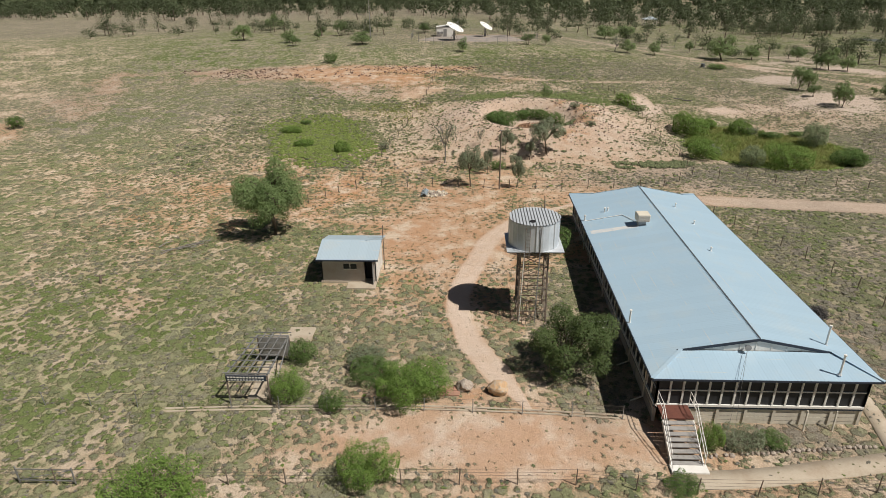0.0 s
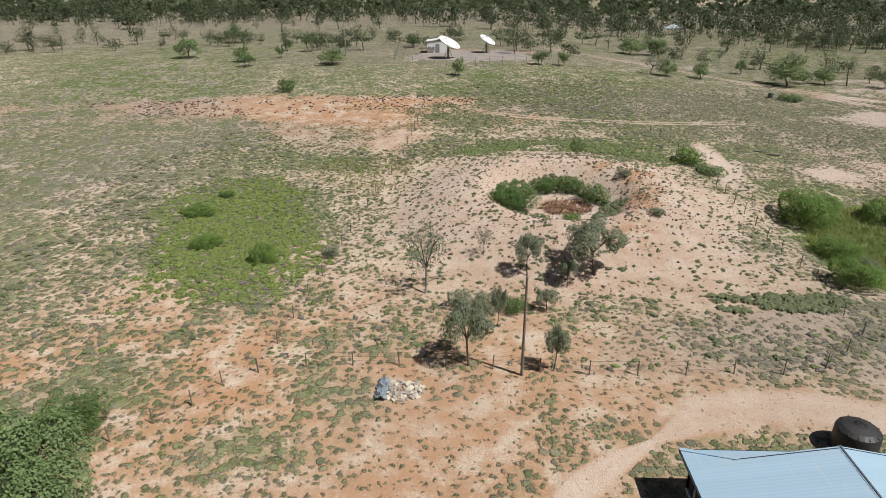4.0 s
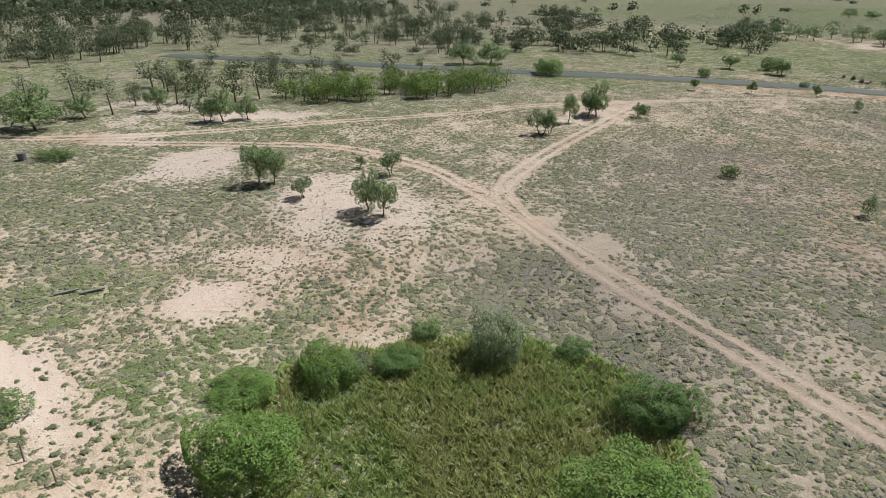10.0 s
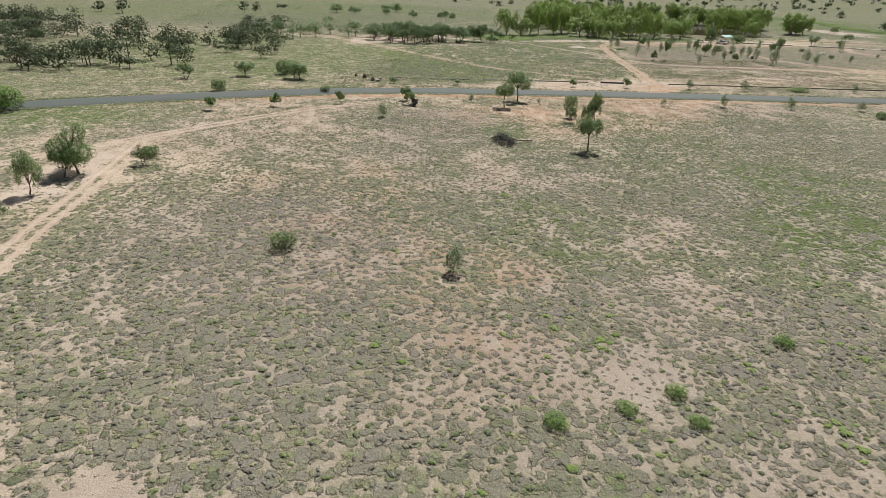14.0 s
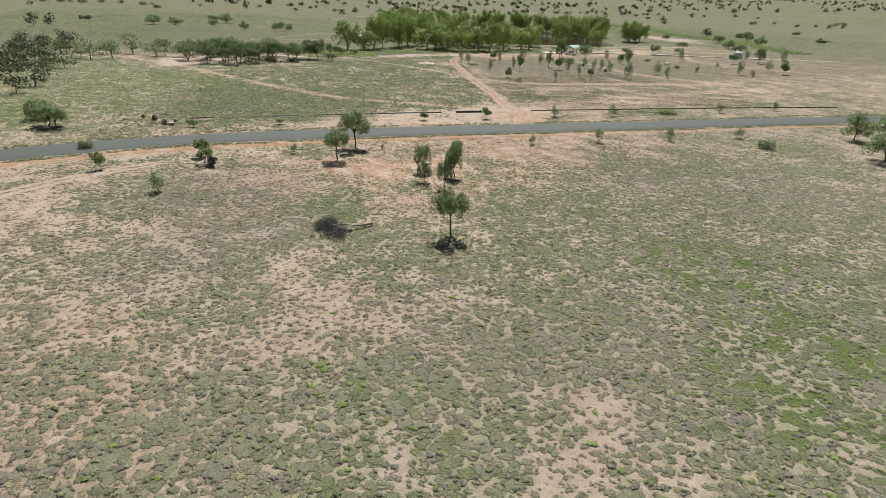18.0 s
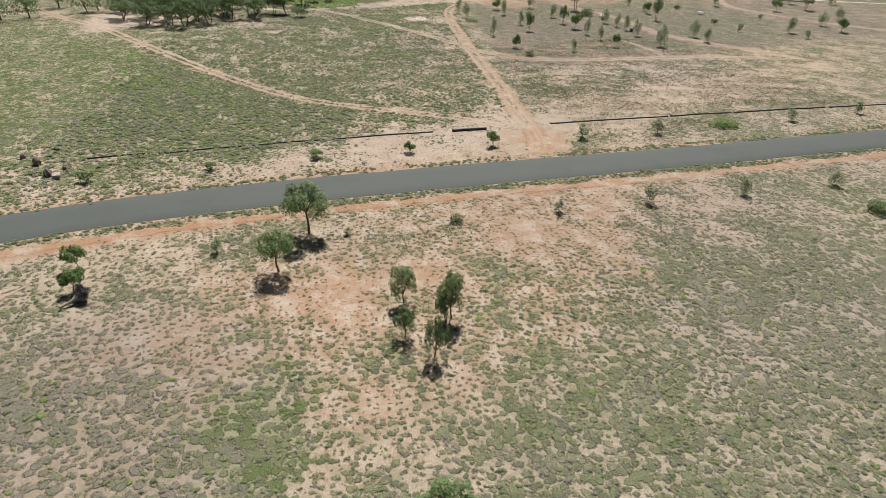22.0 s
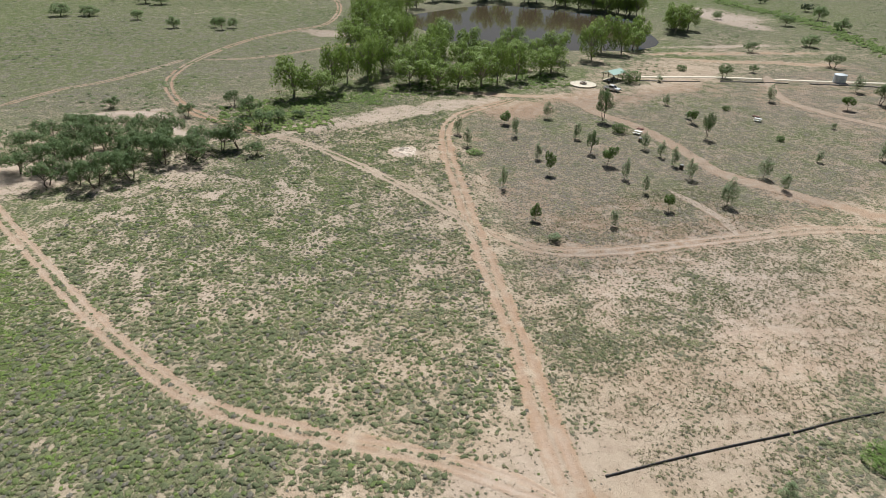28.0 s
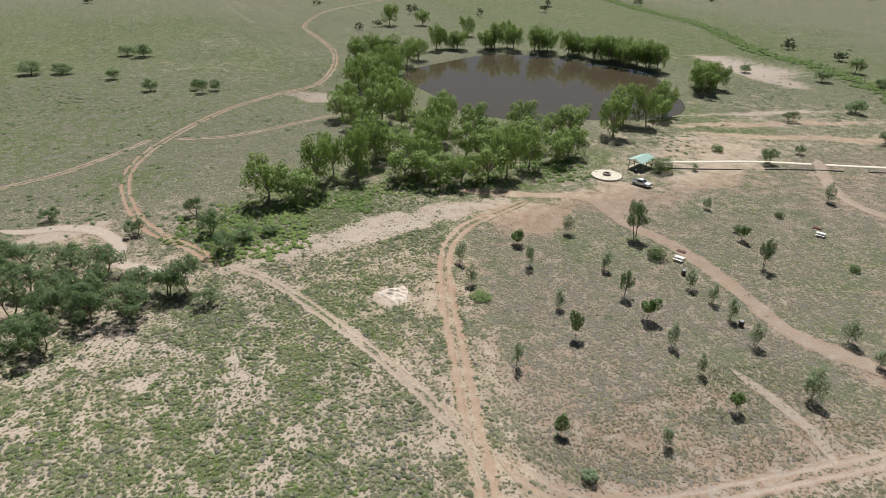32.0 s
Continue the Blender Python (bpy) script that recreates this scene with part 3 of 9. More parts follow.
    ("green", 268, 5, 40, 34, 20, 0.36), ("green", 283, -28, 14, 10, 0, 0.6), ("red", 262, -85, 44, 40, 0, 0.45), ("dark", 262, -95, 44, 50, 0, 0.5), ("bare", 262, -85, 44, 40, 0, -0.05), ("bare", -34, 136, 40, 4, 3, 0.3), ("red", -34, 136, 44, 6, 3, 0.8), ("bare", -68, 110, 4, 18, 14, 0.3), ("red", -68, 110, 7, 22, 14, 0.9), ("bare", -74, 88, 4, 10, 0, 0.3), ("red", -74, 88, 7, 12, 0, 0.9), ("red", -16, 122, 18, 11, 0, 0.35), ("bare", -16, 122, 15, 9, 0, 0.12), ("red", -8, 50, 26, 22, 0, 0.25), ("green", 325, -60, 30, 50, 0, 0.4), ("dark", 131, 59, 9, 6, 0, 0.6), ("red", 146, 51, 10, 8, 0, 0.45), ("dark", 146, 51, 10, 8, 0, 0.35), ("bare", 112, 23, 2.2, 5, 20, 0.35), ("bare", 113, 4, 2.0, 5, 20, 0.35), ("green", 110, 11, 8, 8, 0, 0.5), ("green", 140, 39, 7, 5, 0, 0.6), ("green", 145, -40, 8, 8, 0, 0.5),
    ("dark", -58, 130, 22, 52, 0, 0.7), ("green", -58, 130, 22, 52, 0, 0.25), ("bare", 412, -278, 46, 13, -18, 0.9), ("bare", 430, -62, 13, 7, 40, 0.8), ("bare", 560, -50, 60, 14, 30, 0.35), ("bare", 560, 40, 50, 16, 10, 0.3), ("pale", 560, -50, 60, 14, 30, 0.5), ("bare", 425, -65, 12, 6, 40, 0.6), ("pale", 425, -65, 12, 6, 40, 0.8),
]


def masks(x, y, tracks=True):
    """bare, green, red, pale, dark and worn, each 0 to 1, at points of the plan."""
    wx = x + 5 * (fbm(x / 9, y / 9, 11) - 0.5) + 1.5 * (vnoise(x / 1.6, y / 1.6, 5) - 0.5)
    wy = y + 5 * (fbm(x / 9, y / 9, 23) - 0.5) + 1.5 * (vnoise(x / 1.6, y / 1.6, 7) - 0.5)
    low = fbm(x / 45, y / 45, 3)
    m = {"bare": 0.30 + 0.25 * (low - 0.5), "green": 0.3 * sstep(0.45, 0.75, fbm(x / 60, y / 60, 31)), "red": 0.12 * sstep(0.5, 0.7, fbm(x / 38, y / 38, 37)),
         "pale": 0.25 * sstep(0.5, 0.7, fbm(x / 30, y / 30, 41)), "dark": 0.35 * sstep(0.45, 0.7, fbm(x / 34, y / 34, 43)), "worn": np.zeros_like(x)}
    east = sstep(185, 200, x)
    m["bare"] = m["bare"] + (0.75 - 0.45 * east) * (fbm(x / 7, y / 7, 301) - 0.5) + (0.55 + 0.35 * east) * (fbm(x / 2.8, y / 2.8, 307) - 0.5)
    park = sstep(216, 226, x) * sstep(0, 5, -36 - 0.35 * (x - 237) - y) * (1 - sstep(296, 306, x))
    rows = vnoise((x * 0.35 + y * 0.94) / 16, (x * 0.94 - y * 0.35) / 1.3, 311) - 0.5
    m["bare"] = m["bare"] + park * (0.40 * rows - 0.06)
    m["dark"] = m["dark"] + park * (0.75 + 0.4 * sstep(0.46, 0.6, fbm(x / 12, y / 12, 313)))
    m["red"] = m["red"] + park * 0.75
    m["green"] = m["green"] + park * 0.40 * sstep(0.5, 0.62, fbm(x / 10, y / 10, 317))
    far = sstep(305, 400, x) + sstep(190, 330, -y)
    m["bare"] = m["bare"] - 0.45 * np.clip(far, 0, 1)
    m["green"] = m["green"] + 0.26 * np.clip(far, 0, 1)
    north = sstep(100, 140, y) * (1 - sstep(150, 175, x))
    m["bare"] = m["bare"] - 0.17 * north
    m["green"] = m["green"] + 0.12 * north
    yard = (1 - sstep(-16, -2, x)) * (1 - sstep(38, 52, y))
    m["bare"] = m["bare"] - 0.10 * yard
    m["green"] = m["green"] + 0.38 * yard
    m["dark"] = m["dark"] + 0.45 * np.clip(far, 0, 1)
    m["bare"] = m["bare"] + 0.04 * sstep(-22, -4, x) * (1 - sstep(36, 60, x)) * sstep(10, 30, y) * (1 - sstep(105, 125, y))
    for name, cx, cy, rx, ry, turn, amount in PATCHES:
        c, s = math.cos(radians(turn)), math.sin(radians(turn))
        u, v = (wx - cx) * c + (wy - cy) * s, -(wx - cx) * s + (wy - cy) * c
        m[name] = m[name] + amount * (1 - sstep(0.65, 1.25, np.hypot(u / rx, v / ry)))
        if name in ("green", "dark"):
            m["bare"] = m["bare"] - (0.26 if name == "green" else 0.12) * amount * (1 - sstep(0.65, 1.25, np.hypot(u / rx, v / ry)))
    if tracks:
        for name, points, half, ruts in TRACKS:
            d = near_line(x, y, LINES[name])
            m["bare"] = m["bare"] + 0.06 * (1 - sstep(half * 0.7, half + 1.2, d))
        d = near_line(x, y, ROAD_LINE)
        m["bare"] = m["bare"] + 0.12 * (1 - sstep(3.4, 6.0, d))
        m["red"] = m["red"] + 0.5 * (1 - sstep(3.2, 5.0, d)) + 0.3 * (1 - sstep(4.0, 7.9, d))
    verge = np.interp(y, [p[1] for p in ROAD[::-1]], [p[0] for p in ROAD[::-1]]) - x
    m["red"] = m["red"] + 1.1 * np.exp(-(((verge - 6.3) / 1.1) ** 2))
    m["bare"] = m["bare"] + 0.35 * np.exp(-(((verge - 6.3) / 1.1) ** 2)) - 0.30 * np.exp(-(((verge - 4.3) / 0.8) ** 2))
    m["green"] = m["green"] + 0.3 * np.exp(-(((verge - 4.3) / 0.8) ** 2))
    m["bare"] = np.maximum(m["bare"], 0.10 - 0.45 * np.clip(far, 0, 1))
    return {k: np.clip(v, -0.4 if k == "bare" else 0, 1) for k, v in m.items()}


def mesh_from(name, verts, faces, mat, smooth=False):
    me = bpy.data.meshes.new(name)
    v = np.asarray(verts, np.float32).reshape(-1, 3)
    f = np.asarray(faces, np.int32)
    k = f.shape[1]
    me.vertices.add(len(v))
    me.vertices.foreach_set("co", v.ravel())
    me.loops.add(f.size)
    me.loops.foreach_set("vertex_index", f.ravel())
    me.polygons.add(len(f))
    me.polygons.foreach_set("loop_start", np.arange(0, f.size, k, dtype=np.int32))
    if smooth:
        me.polygons.foreach_set("use_smooth", np.ones(len(f), bool))
    me.update(calc_edges=True)
    if mat:
        me.materials.append(mat)
    return me


def set_masks(me, m):
    for name, keys in (("mask_a", ("bare", "green", "red")), ("mask_b", ("pale", "dark", "worn"))):
        att = me.attributes.new(name, "FLOAT_COLOR", "POINT")
        data = np.ones((len(me.vertices), 4), np.float32)
        for i, k in enumerate(keys):
            data[:, i] = m[k].ravel()
        att.data.foreach_set("color", data.ravel())


def spread(lo, hi, step, end, grow=1.28):
    core = list(np.arange(lo, hi, step))
    out, d = [], step
    p = core[-1]
    while p < end:
        d *= grow
        p += d
        core.append(p)
    d, p = step, lo
    while p > -end:
        d *= grow
        p -= d
        out.append(p)
    return np.array(out[::-1] + core)


gx = spread(-85, 345, 1.25, 4700)
gy = spread(-175, 195, 1.25, 4700)
gx = np.unique(np.concatenate([gx[gx <= 345], np.arange(346, 520, 2.5), gx[gx > 521]]))
gy = np.unique(np.concatenate([np.arange(-270, -175.5, 2.5), gy[(gy < -272) | (gy > -175.4)]]))
X, Y = np.meshgrid(gx, gy)
Z = hgt(X, Y) + 0.10 * (fbm(X / 5, Y / 5, 61) - 0.5) + 0.5 * (fbm(X / 40, Y / 40, 67) - 0.5) * 0.3
nx, ny = len(gx), len(gy)
idx = np.arange(nx * ny).reshape(ny, nx)
quads = np.stack([idx[:-1, :-1], idx[:-1, 1:], idx[1:, 1:], idx[1:, :-1]], -1).reshape(-1, 4)
me = mesh_from("ground", np.stack([X, Y, Z], -1), quads, M["ground"], True)
set_masks(me, masks(X.ravel(), Y.ravel()))
ground = tagged(new("ground", me), "pinkish sandy plain with dry grass and shrub tufts", "ground", kind="structure")


def lay(x, y):
    """Height of the ground as it is meshed."""
    x, y = np.asarray(x, float), np.asarray(y, float)
    i = np.clip(np.searchsorted(gx, x) - 1, 0, nx - 2)
    j = np.clip(np.searchsorted(gy, y) - 1, 0, ny - 2)
    u, v = (x - gx[i]) / (gx[i + 1] - gx[i]), (y - gy[j]) / (gy[j + 1] - gy[j])
    return (Z[j, i] * (1 - u) + Z[j, i + 1] * u) * (1 - v) + (Z[j + 1, i] * (1 - u) + Z[j + 1, i + 1] * u) * v


def at(x, y, dz=0.0):
    return Vector((x, y, float(lay(x, y)) + dz))


def ribbon(name, points, half, profile, mat, label, category, step=1.0, wobble=0.0, red=0.0, pale=0.3, wear=1.0):
    """A strip laid along the ground; profile: rows of (place across -1 to 1, height, worn)."""
    line = along(points, step)
    d = np.gradient(line, axis=0)
    d /= np.linalg.norm(d, axis=1)[:, None] + 1e-9
    side = np.stack([d[:, 1], -d[:, 0]], 1)
    u = np.array([p[0] for p in profile])
    wide = half * (1 + wobble * (fbm(line[:, 0] / 3, line[:, 1] / 3, 71) - 0.5))
    if mat is M["ground"]:
        run = np.arange(len(line)) * step
        wide = wide * np.clip(0.15 + np.minimum(run, run[::-1]) / 5, 0, 1)
    P = line[:, None] + side[:, None] * (u[None, :, None] * wide[:, None, None])
    z = lay(P[..., 0], P[..., 1]) + np.array([p[1] for p in profile])[None]
    n, k = z.shape
    ids = np.arange(n * k).reshape(n, k)
    f = np.stack([ids[:-1, :-1], ids[:-1, 1:], ids[1:, 1:], ids[1:, :-1]], -1).reshape(-1, 4)
    me = mesh_from(name, np.concatenate([P, z[..., None]], -1), f, mat, True)
    if mat is M["ground"]:
        m = masks(P[..., 0].ravel(), P[..., 1].ravel())
        w = np.tile(np.array([p[2] for p in profile]), n)
        patchy = sstep(0.25, 0.6, fbm(P[..., 0].ravel() / 2.2, P[..., 1].ravel() / 2.2, 77))
        m["worn"] = np.clip(wear * w * (0.45 + 0.55 * patchy), 0, 1)
        m["bare"] = np.clip(m["bare"] + 0.25 * w, 0, 1)
        m["pale"] = np.clip(m["pale"] + pale * w, 0, 1)
        m["red"] = np.clip(m["red"] * (1 - 0.75 * w) + red * (w > 0), 0, 1)
        set_masks(me, m)
    return tagged(new(name, me), label, category, kind="structure")


RUTS = [(-1.6, -0.03, 0), (-1.3, 0.02, 0.05), (-1.0, 0.03, 0.35), (-0.85, 0.012, 1.0), (-0.55, 0.012, 1.0), (-0.35, 0.045, 0.15), (0, 0.06, 0.0), (0.35, 0.045, 0.15), (0.55, 0.012, 1.0), (0.85, 0.012, 1.0), (1.0, 0.03, 0.35), (1.3, 0.02, 0.05), (1.6, -0.03, 0)]
FLAT = [(-1.5, -0.03, 0), (-1.15, 0.02, 0.1), (-0.9, 0.03, 0.75), (-0.5, 0.025, 1.0), (0, 0.03, 0.9), (0.5, 0.025, 1.0), (0.9, 0.03, 0.75), (1.15, 0.02, 0.1), (1.5, -0.03, 0)]
# reddish and pale tone of single tracks
TONES = {"main_track": (0.45, 0.1), "curve_track": (0.3, 0.15), "spur_track": (0.0, 0.0, 0.9), "park_track": (0.2, 0.0, 0.5), "park_edge": (0.0, 0.7, 0.5), "park_end": (0.1, 0.2, 0.7), "creek_bed": (0.0, 1.0), "house_track": (0.0, 0.6, 0.95), "yard_track": (0.1, 0.45), "park_road": (0.3, 0.0, 0.45), "south_track": (0.25, 0.3), "loop_track": (0.75, 0.0), "loop_branch": (0.6, 0.0), "west_branch": (0.5, 0.0)}
for k, (name, points, half, ruts) in enumerate(TRACKS):
    prof = [(u, h + 0.004 * k, w) for u, h, w in (RUTS if ruts else FLAT)]
    prof[0] = prof[0][0], -0.04, 0
    prof[-1] = prof[-1][0], -0.04, 0
    ribbon("creek_bed" if name == "creek_bed" else "dirt_" + ("track" if ruts else "lane"), points, half, prof, M["ground"], "sandy vehicle track with two worn wheel ruts" if ruts else "dry creek bed of white sand" if name == "creek_bed" else "pale sandy lane worn bare by vehicles", "track", 0.8 if half < 3 else 1.0, 0.5, *TONES.get(name, (0.1, 0.3)))

M["asphalt"] = surface("asphalt", (0.084, 0.093, 0.085), (0.068, 0.075, 0.069), rough=0.8, fine=30, coarse=0.15, amount=0.5, bump=0.3)
ribbon("road", ROAD, ROAD_HALF, [(-1.06, -0.05, 0), (-1.0, 0.06, 0), (-0.5, 0.10, 0), (0, 0.13, 0), (0.5, 0.10, 0), (1.0, 0.06, 0), (1.06, -0.05, 0)], M["asphalt"], "narrow grey sealed country road without markings", "road", 2.0, 0.06)
near_side = along(ROAD[5:12], 2.0)
slope = np.gradient(near_side, axis=0)
slope /= np.linalg.norm(slope, axis=1)[:, None]
ribbon("verge", near_side + np.stack([slope[:, 1], -slope[:, 0]], 1) * 6.2, 0.55, [(u, h + 0.02, w) for u, h, w in FLAT], M["ground"], "orange strip of graded soil beside the road", "verge", 1.0, 1.8, 1.0, 0.0, 0.35)

# ---- plants ----
def part(name, me, parent, label="", loc=None):
    ob = new(name, me)
    ob.parent = parent
    if loc is not None:
        ob.location = loc
    if label:
        ob["label"] = label
    return ob


def thing(name, place, label, category, turn=0.0, group="", kind=""):
    ob = new(name)
    ob.empty_display_size = 0.2
    ob.matrix_basis = Matrix.Translation(place) @ Matrix.Rotation(radians(turn), 4, "Z")
    return tagged(ob, label, category, group, kind)


class Tubes:
    """Gathers tapered tubes into one mesh."""

    def __init__(self):
        self.v, self.f = [], []

    def add(self, pts, radii, n=6):
        base = len(self.v)
        for i, p in enumerate(pts):
            a, b = pts[max(i - 1, 0)], pts[min(i + 1, len(pts) - 1)]
            d = (Vector(b) - Vector(a)).normalized()
            q = d.to_track_quat("Z", "Y")
            for k in range(n):
                w = 2 * math.pi * k / n
                self.v.append(Vector(p) + q @ Vector((math.cos(w) * radii[i], math.sin(w) * radii[i], 0)))
        for i in range(len(pts) - 1):
            for k in range(n):
                self.f.append((base + i * n + k, base + i * n + (k + 1) % n, base + (i + 1) * n + (k + 1) % n, base + (i + 1) * n + k))

    def mesh(self, name, mat):
        return mesh_from(name, [tuple(v) for v in self.v], self.f, mat, True)


def sprays(c, out, size, rng, wild=0.75, narrow=0.5):
    """Quads round centres c, their faces turned mostly outwards and up."""
    nrm = out + rng.normal(size=c.shape) * wild + np.array((0, 0, 0.45))
    nrm /= np.linalg.norm(nrm, axis=-1, keepdims=True)
    a = np.cross(nrm, rng.normal(size=c.shape))
    a /= np.linalg.norm(a, axis=-1, keepdims=True)
    b = np.cross(nrm, a)
    s = size * rng.uniform(0.6, 1.4, (*c.shape[:-1], 1))
    w = s * rng.uniform(0.7, 1.3, s.shape) * narrow
    return np.stack([c - a * s, c + b * w, c + a * s, c - b * w], -2).reshape(-1, 3)


def crown_points(rng, tips, n, spread_r, squash=0.8):
    """Points in uneven clumps round the ends of the limbs."""
    tips = np.array(tips)
    pick = rng.integers(0, len(tips), n)
    off = rng.normal(size=(n, 3))
    off /= np.linalg.norm(off, axis=1)[:, None]
    off *= (rng.uniform(0, 1, (n, 1)) ** 0.45) * spread_r
    off[:, 2] *= squash
    size = 0.55 + 0.9 * rng.random(len(tips))
    return tips[pick] + off * size[pick][:, None]


def billows(rng, tips, n, spread_r, squash=0.8):
    """Leaf places on the skins of rounded clumps at the limbs' ends, and the way each faces."""
    tips = np.array(tips)
    rad = spread_r * rng.uniform(0.5, 1.15, len(tips))
    pick = rng.choice(len(tips), 2 * n, p=rad**2 / (rad**2).sum())
    u = rng.normal(size=(2 * n, 3))
    u[:, 2] += 0.25
    u /= np.linalg.norm(u, axis=1)[:, None]
    p = tips[pick] + u * (rad[pick] * rng.uniform(0.72, 1.08, 2 * n))[:, None] * (1, 1, squash)
    deep = np.zeros(2 * n)
    for t, r in zip(tips, rad):
        d = (p - t) / (1, 1, squash)
        deep = np.maximum(deep, 1 - np.linalg.norm(d, axis=1) / r)
    keep = np.flatnonzero(deep < 0.42)[:n]
    return p[keep], u[keep]


def make_tree(kind, seed, leaves, leaf_size, leaf_mat, bark, trunk=0.35, crown=0.45, limbs=5, stems=1, clump=0.30, lean=0.08, thin=1.0, squash=0.8, low=0.0, flat=0.6):
    """A tree of height 1 and crown radius 1 (stretched on placing): trunk with limbs, and crown."""
    rng = np.random.default_rng(seed)
    t = Tubes()
    tips = []
    for s in range(stems):
        ang = rng.uniform(0, 6.28)
        foot = Vector((0.12 * math.cos(ang), 0.12 * math.sin(ang), -0.02)) * (1 if stems > 1 else 0)
        top = foot + Vector((lean * rng.normal() + 0.25 * math.cos(ang) * (stems > 1), lean * rng.normal() + 0.25 * math.sin(ang) * (stems > 1), trunk + 0.02))
        mid = (foot + top) / 2 + Vector((rng.normal() * 0.03, rng.normal() * 0.03, 0))
        r0 = 0.050 * thin / math.sqrt(stems)
        t.add([foot, mid, top], [r0 * 1.25, r0 * 0.95, r0 * 0.8], 7)
        for k in range(limbs):
            w = 6.283 * (k + rng.uniform(-0.3, 0.3)) / limbs + ang
            reach, rise = rng.uniform(0.35, 0.85), rng.uniform(0.35, 0.95) * (1 - trunk)
            if k == 0:
                reach *= 0.3
                rise = 0.92 * (1 - trunk)
            end = top + Vector((reach * math.cos(w), reach * math.sin(w), rise))
            bend = top.lerp(end, 0.5) + Vector((rng.normal() * 0.06, rng.normal() * 0.06, 0.06 - 0.12 * reach * 0.3))
            t.add([top - Vector((0, 0, 0.02)), bend, end], [r0 * 0.6, r0 * 0.4, r0 * 0.12], 5)
            tips += [end, end, bend.lerp(end, 0.55)]
            for j in range(3):
                w2 = w + rng.uniform(-1.1, 1.1)
                e2 = bend + Vector((math.cos(w2), math.sin(w2), 0)) * rng.uniform(0.2, 0.45) + Vector((0, 0, rng.uniform(0.0, 0.3) * (1 - trunk)))
                t.add([bend, bend.lerp(e2, 0.5) + Vector((0, 0, 0.02)), e2], [r0 * 0.32, r0 * 0.2, r0 * 0.07], 4)
                tips.append(e2)
    if low:
        for _ in range(15 if kind == "river" else 10):
            w = rng.uniform(0, 6.283)
            q = rng.uniform(0.3, 0.85 if kind == "river" else 0.75)
            tips.append(Vector((q * math.cos(w), q * math.sin(w), rng.uniform(max(0.12, low - 0.3), low))))
    pts, way = billows(rng, tips, leaves, clump, squash)
    far = np.hypot(pts[:, 0], pts[:, 1])
    pts[:, :2] *= np.minimum(1, 1.05 / np.maximum(far, 1e-6))[:, None] ** 0.8
    pts[:, 2] = np.maximum(pts[:, 2] / np.percentile(pts[:, 2], 99.8), 0.03)
    v = sprays(pts, way * 1.2 + np.array((0, 0, 0.3)), leaf_size * 1.15, rng, 0.5, 0.6).reshape(-1, 4, 3)
    v[..., 2] = pts[:, 2:] + (v[..., 2] - pts[:, 2:]) * flat
    v = v.reshape(-1, 3)
    return t.mesh(kind + "_trunk", M[bark]), mesh_from(kind + "_crown", v, np.arange(len(v)).reshape(-1, 4), M[leaf_mat])


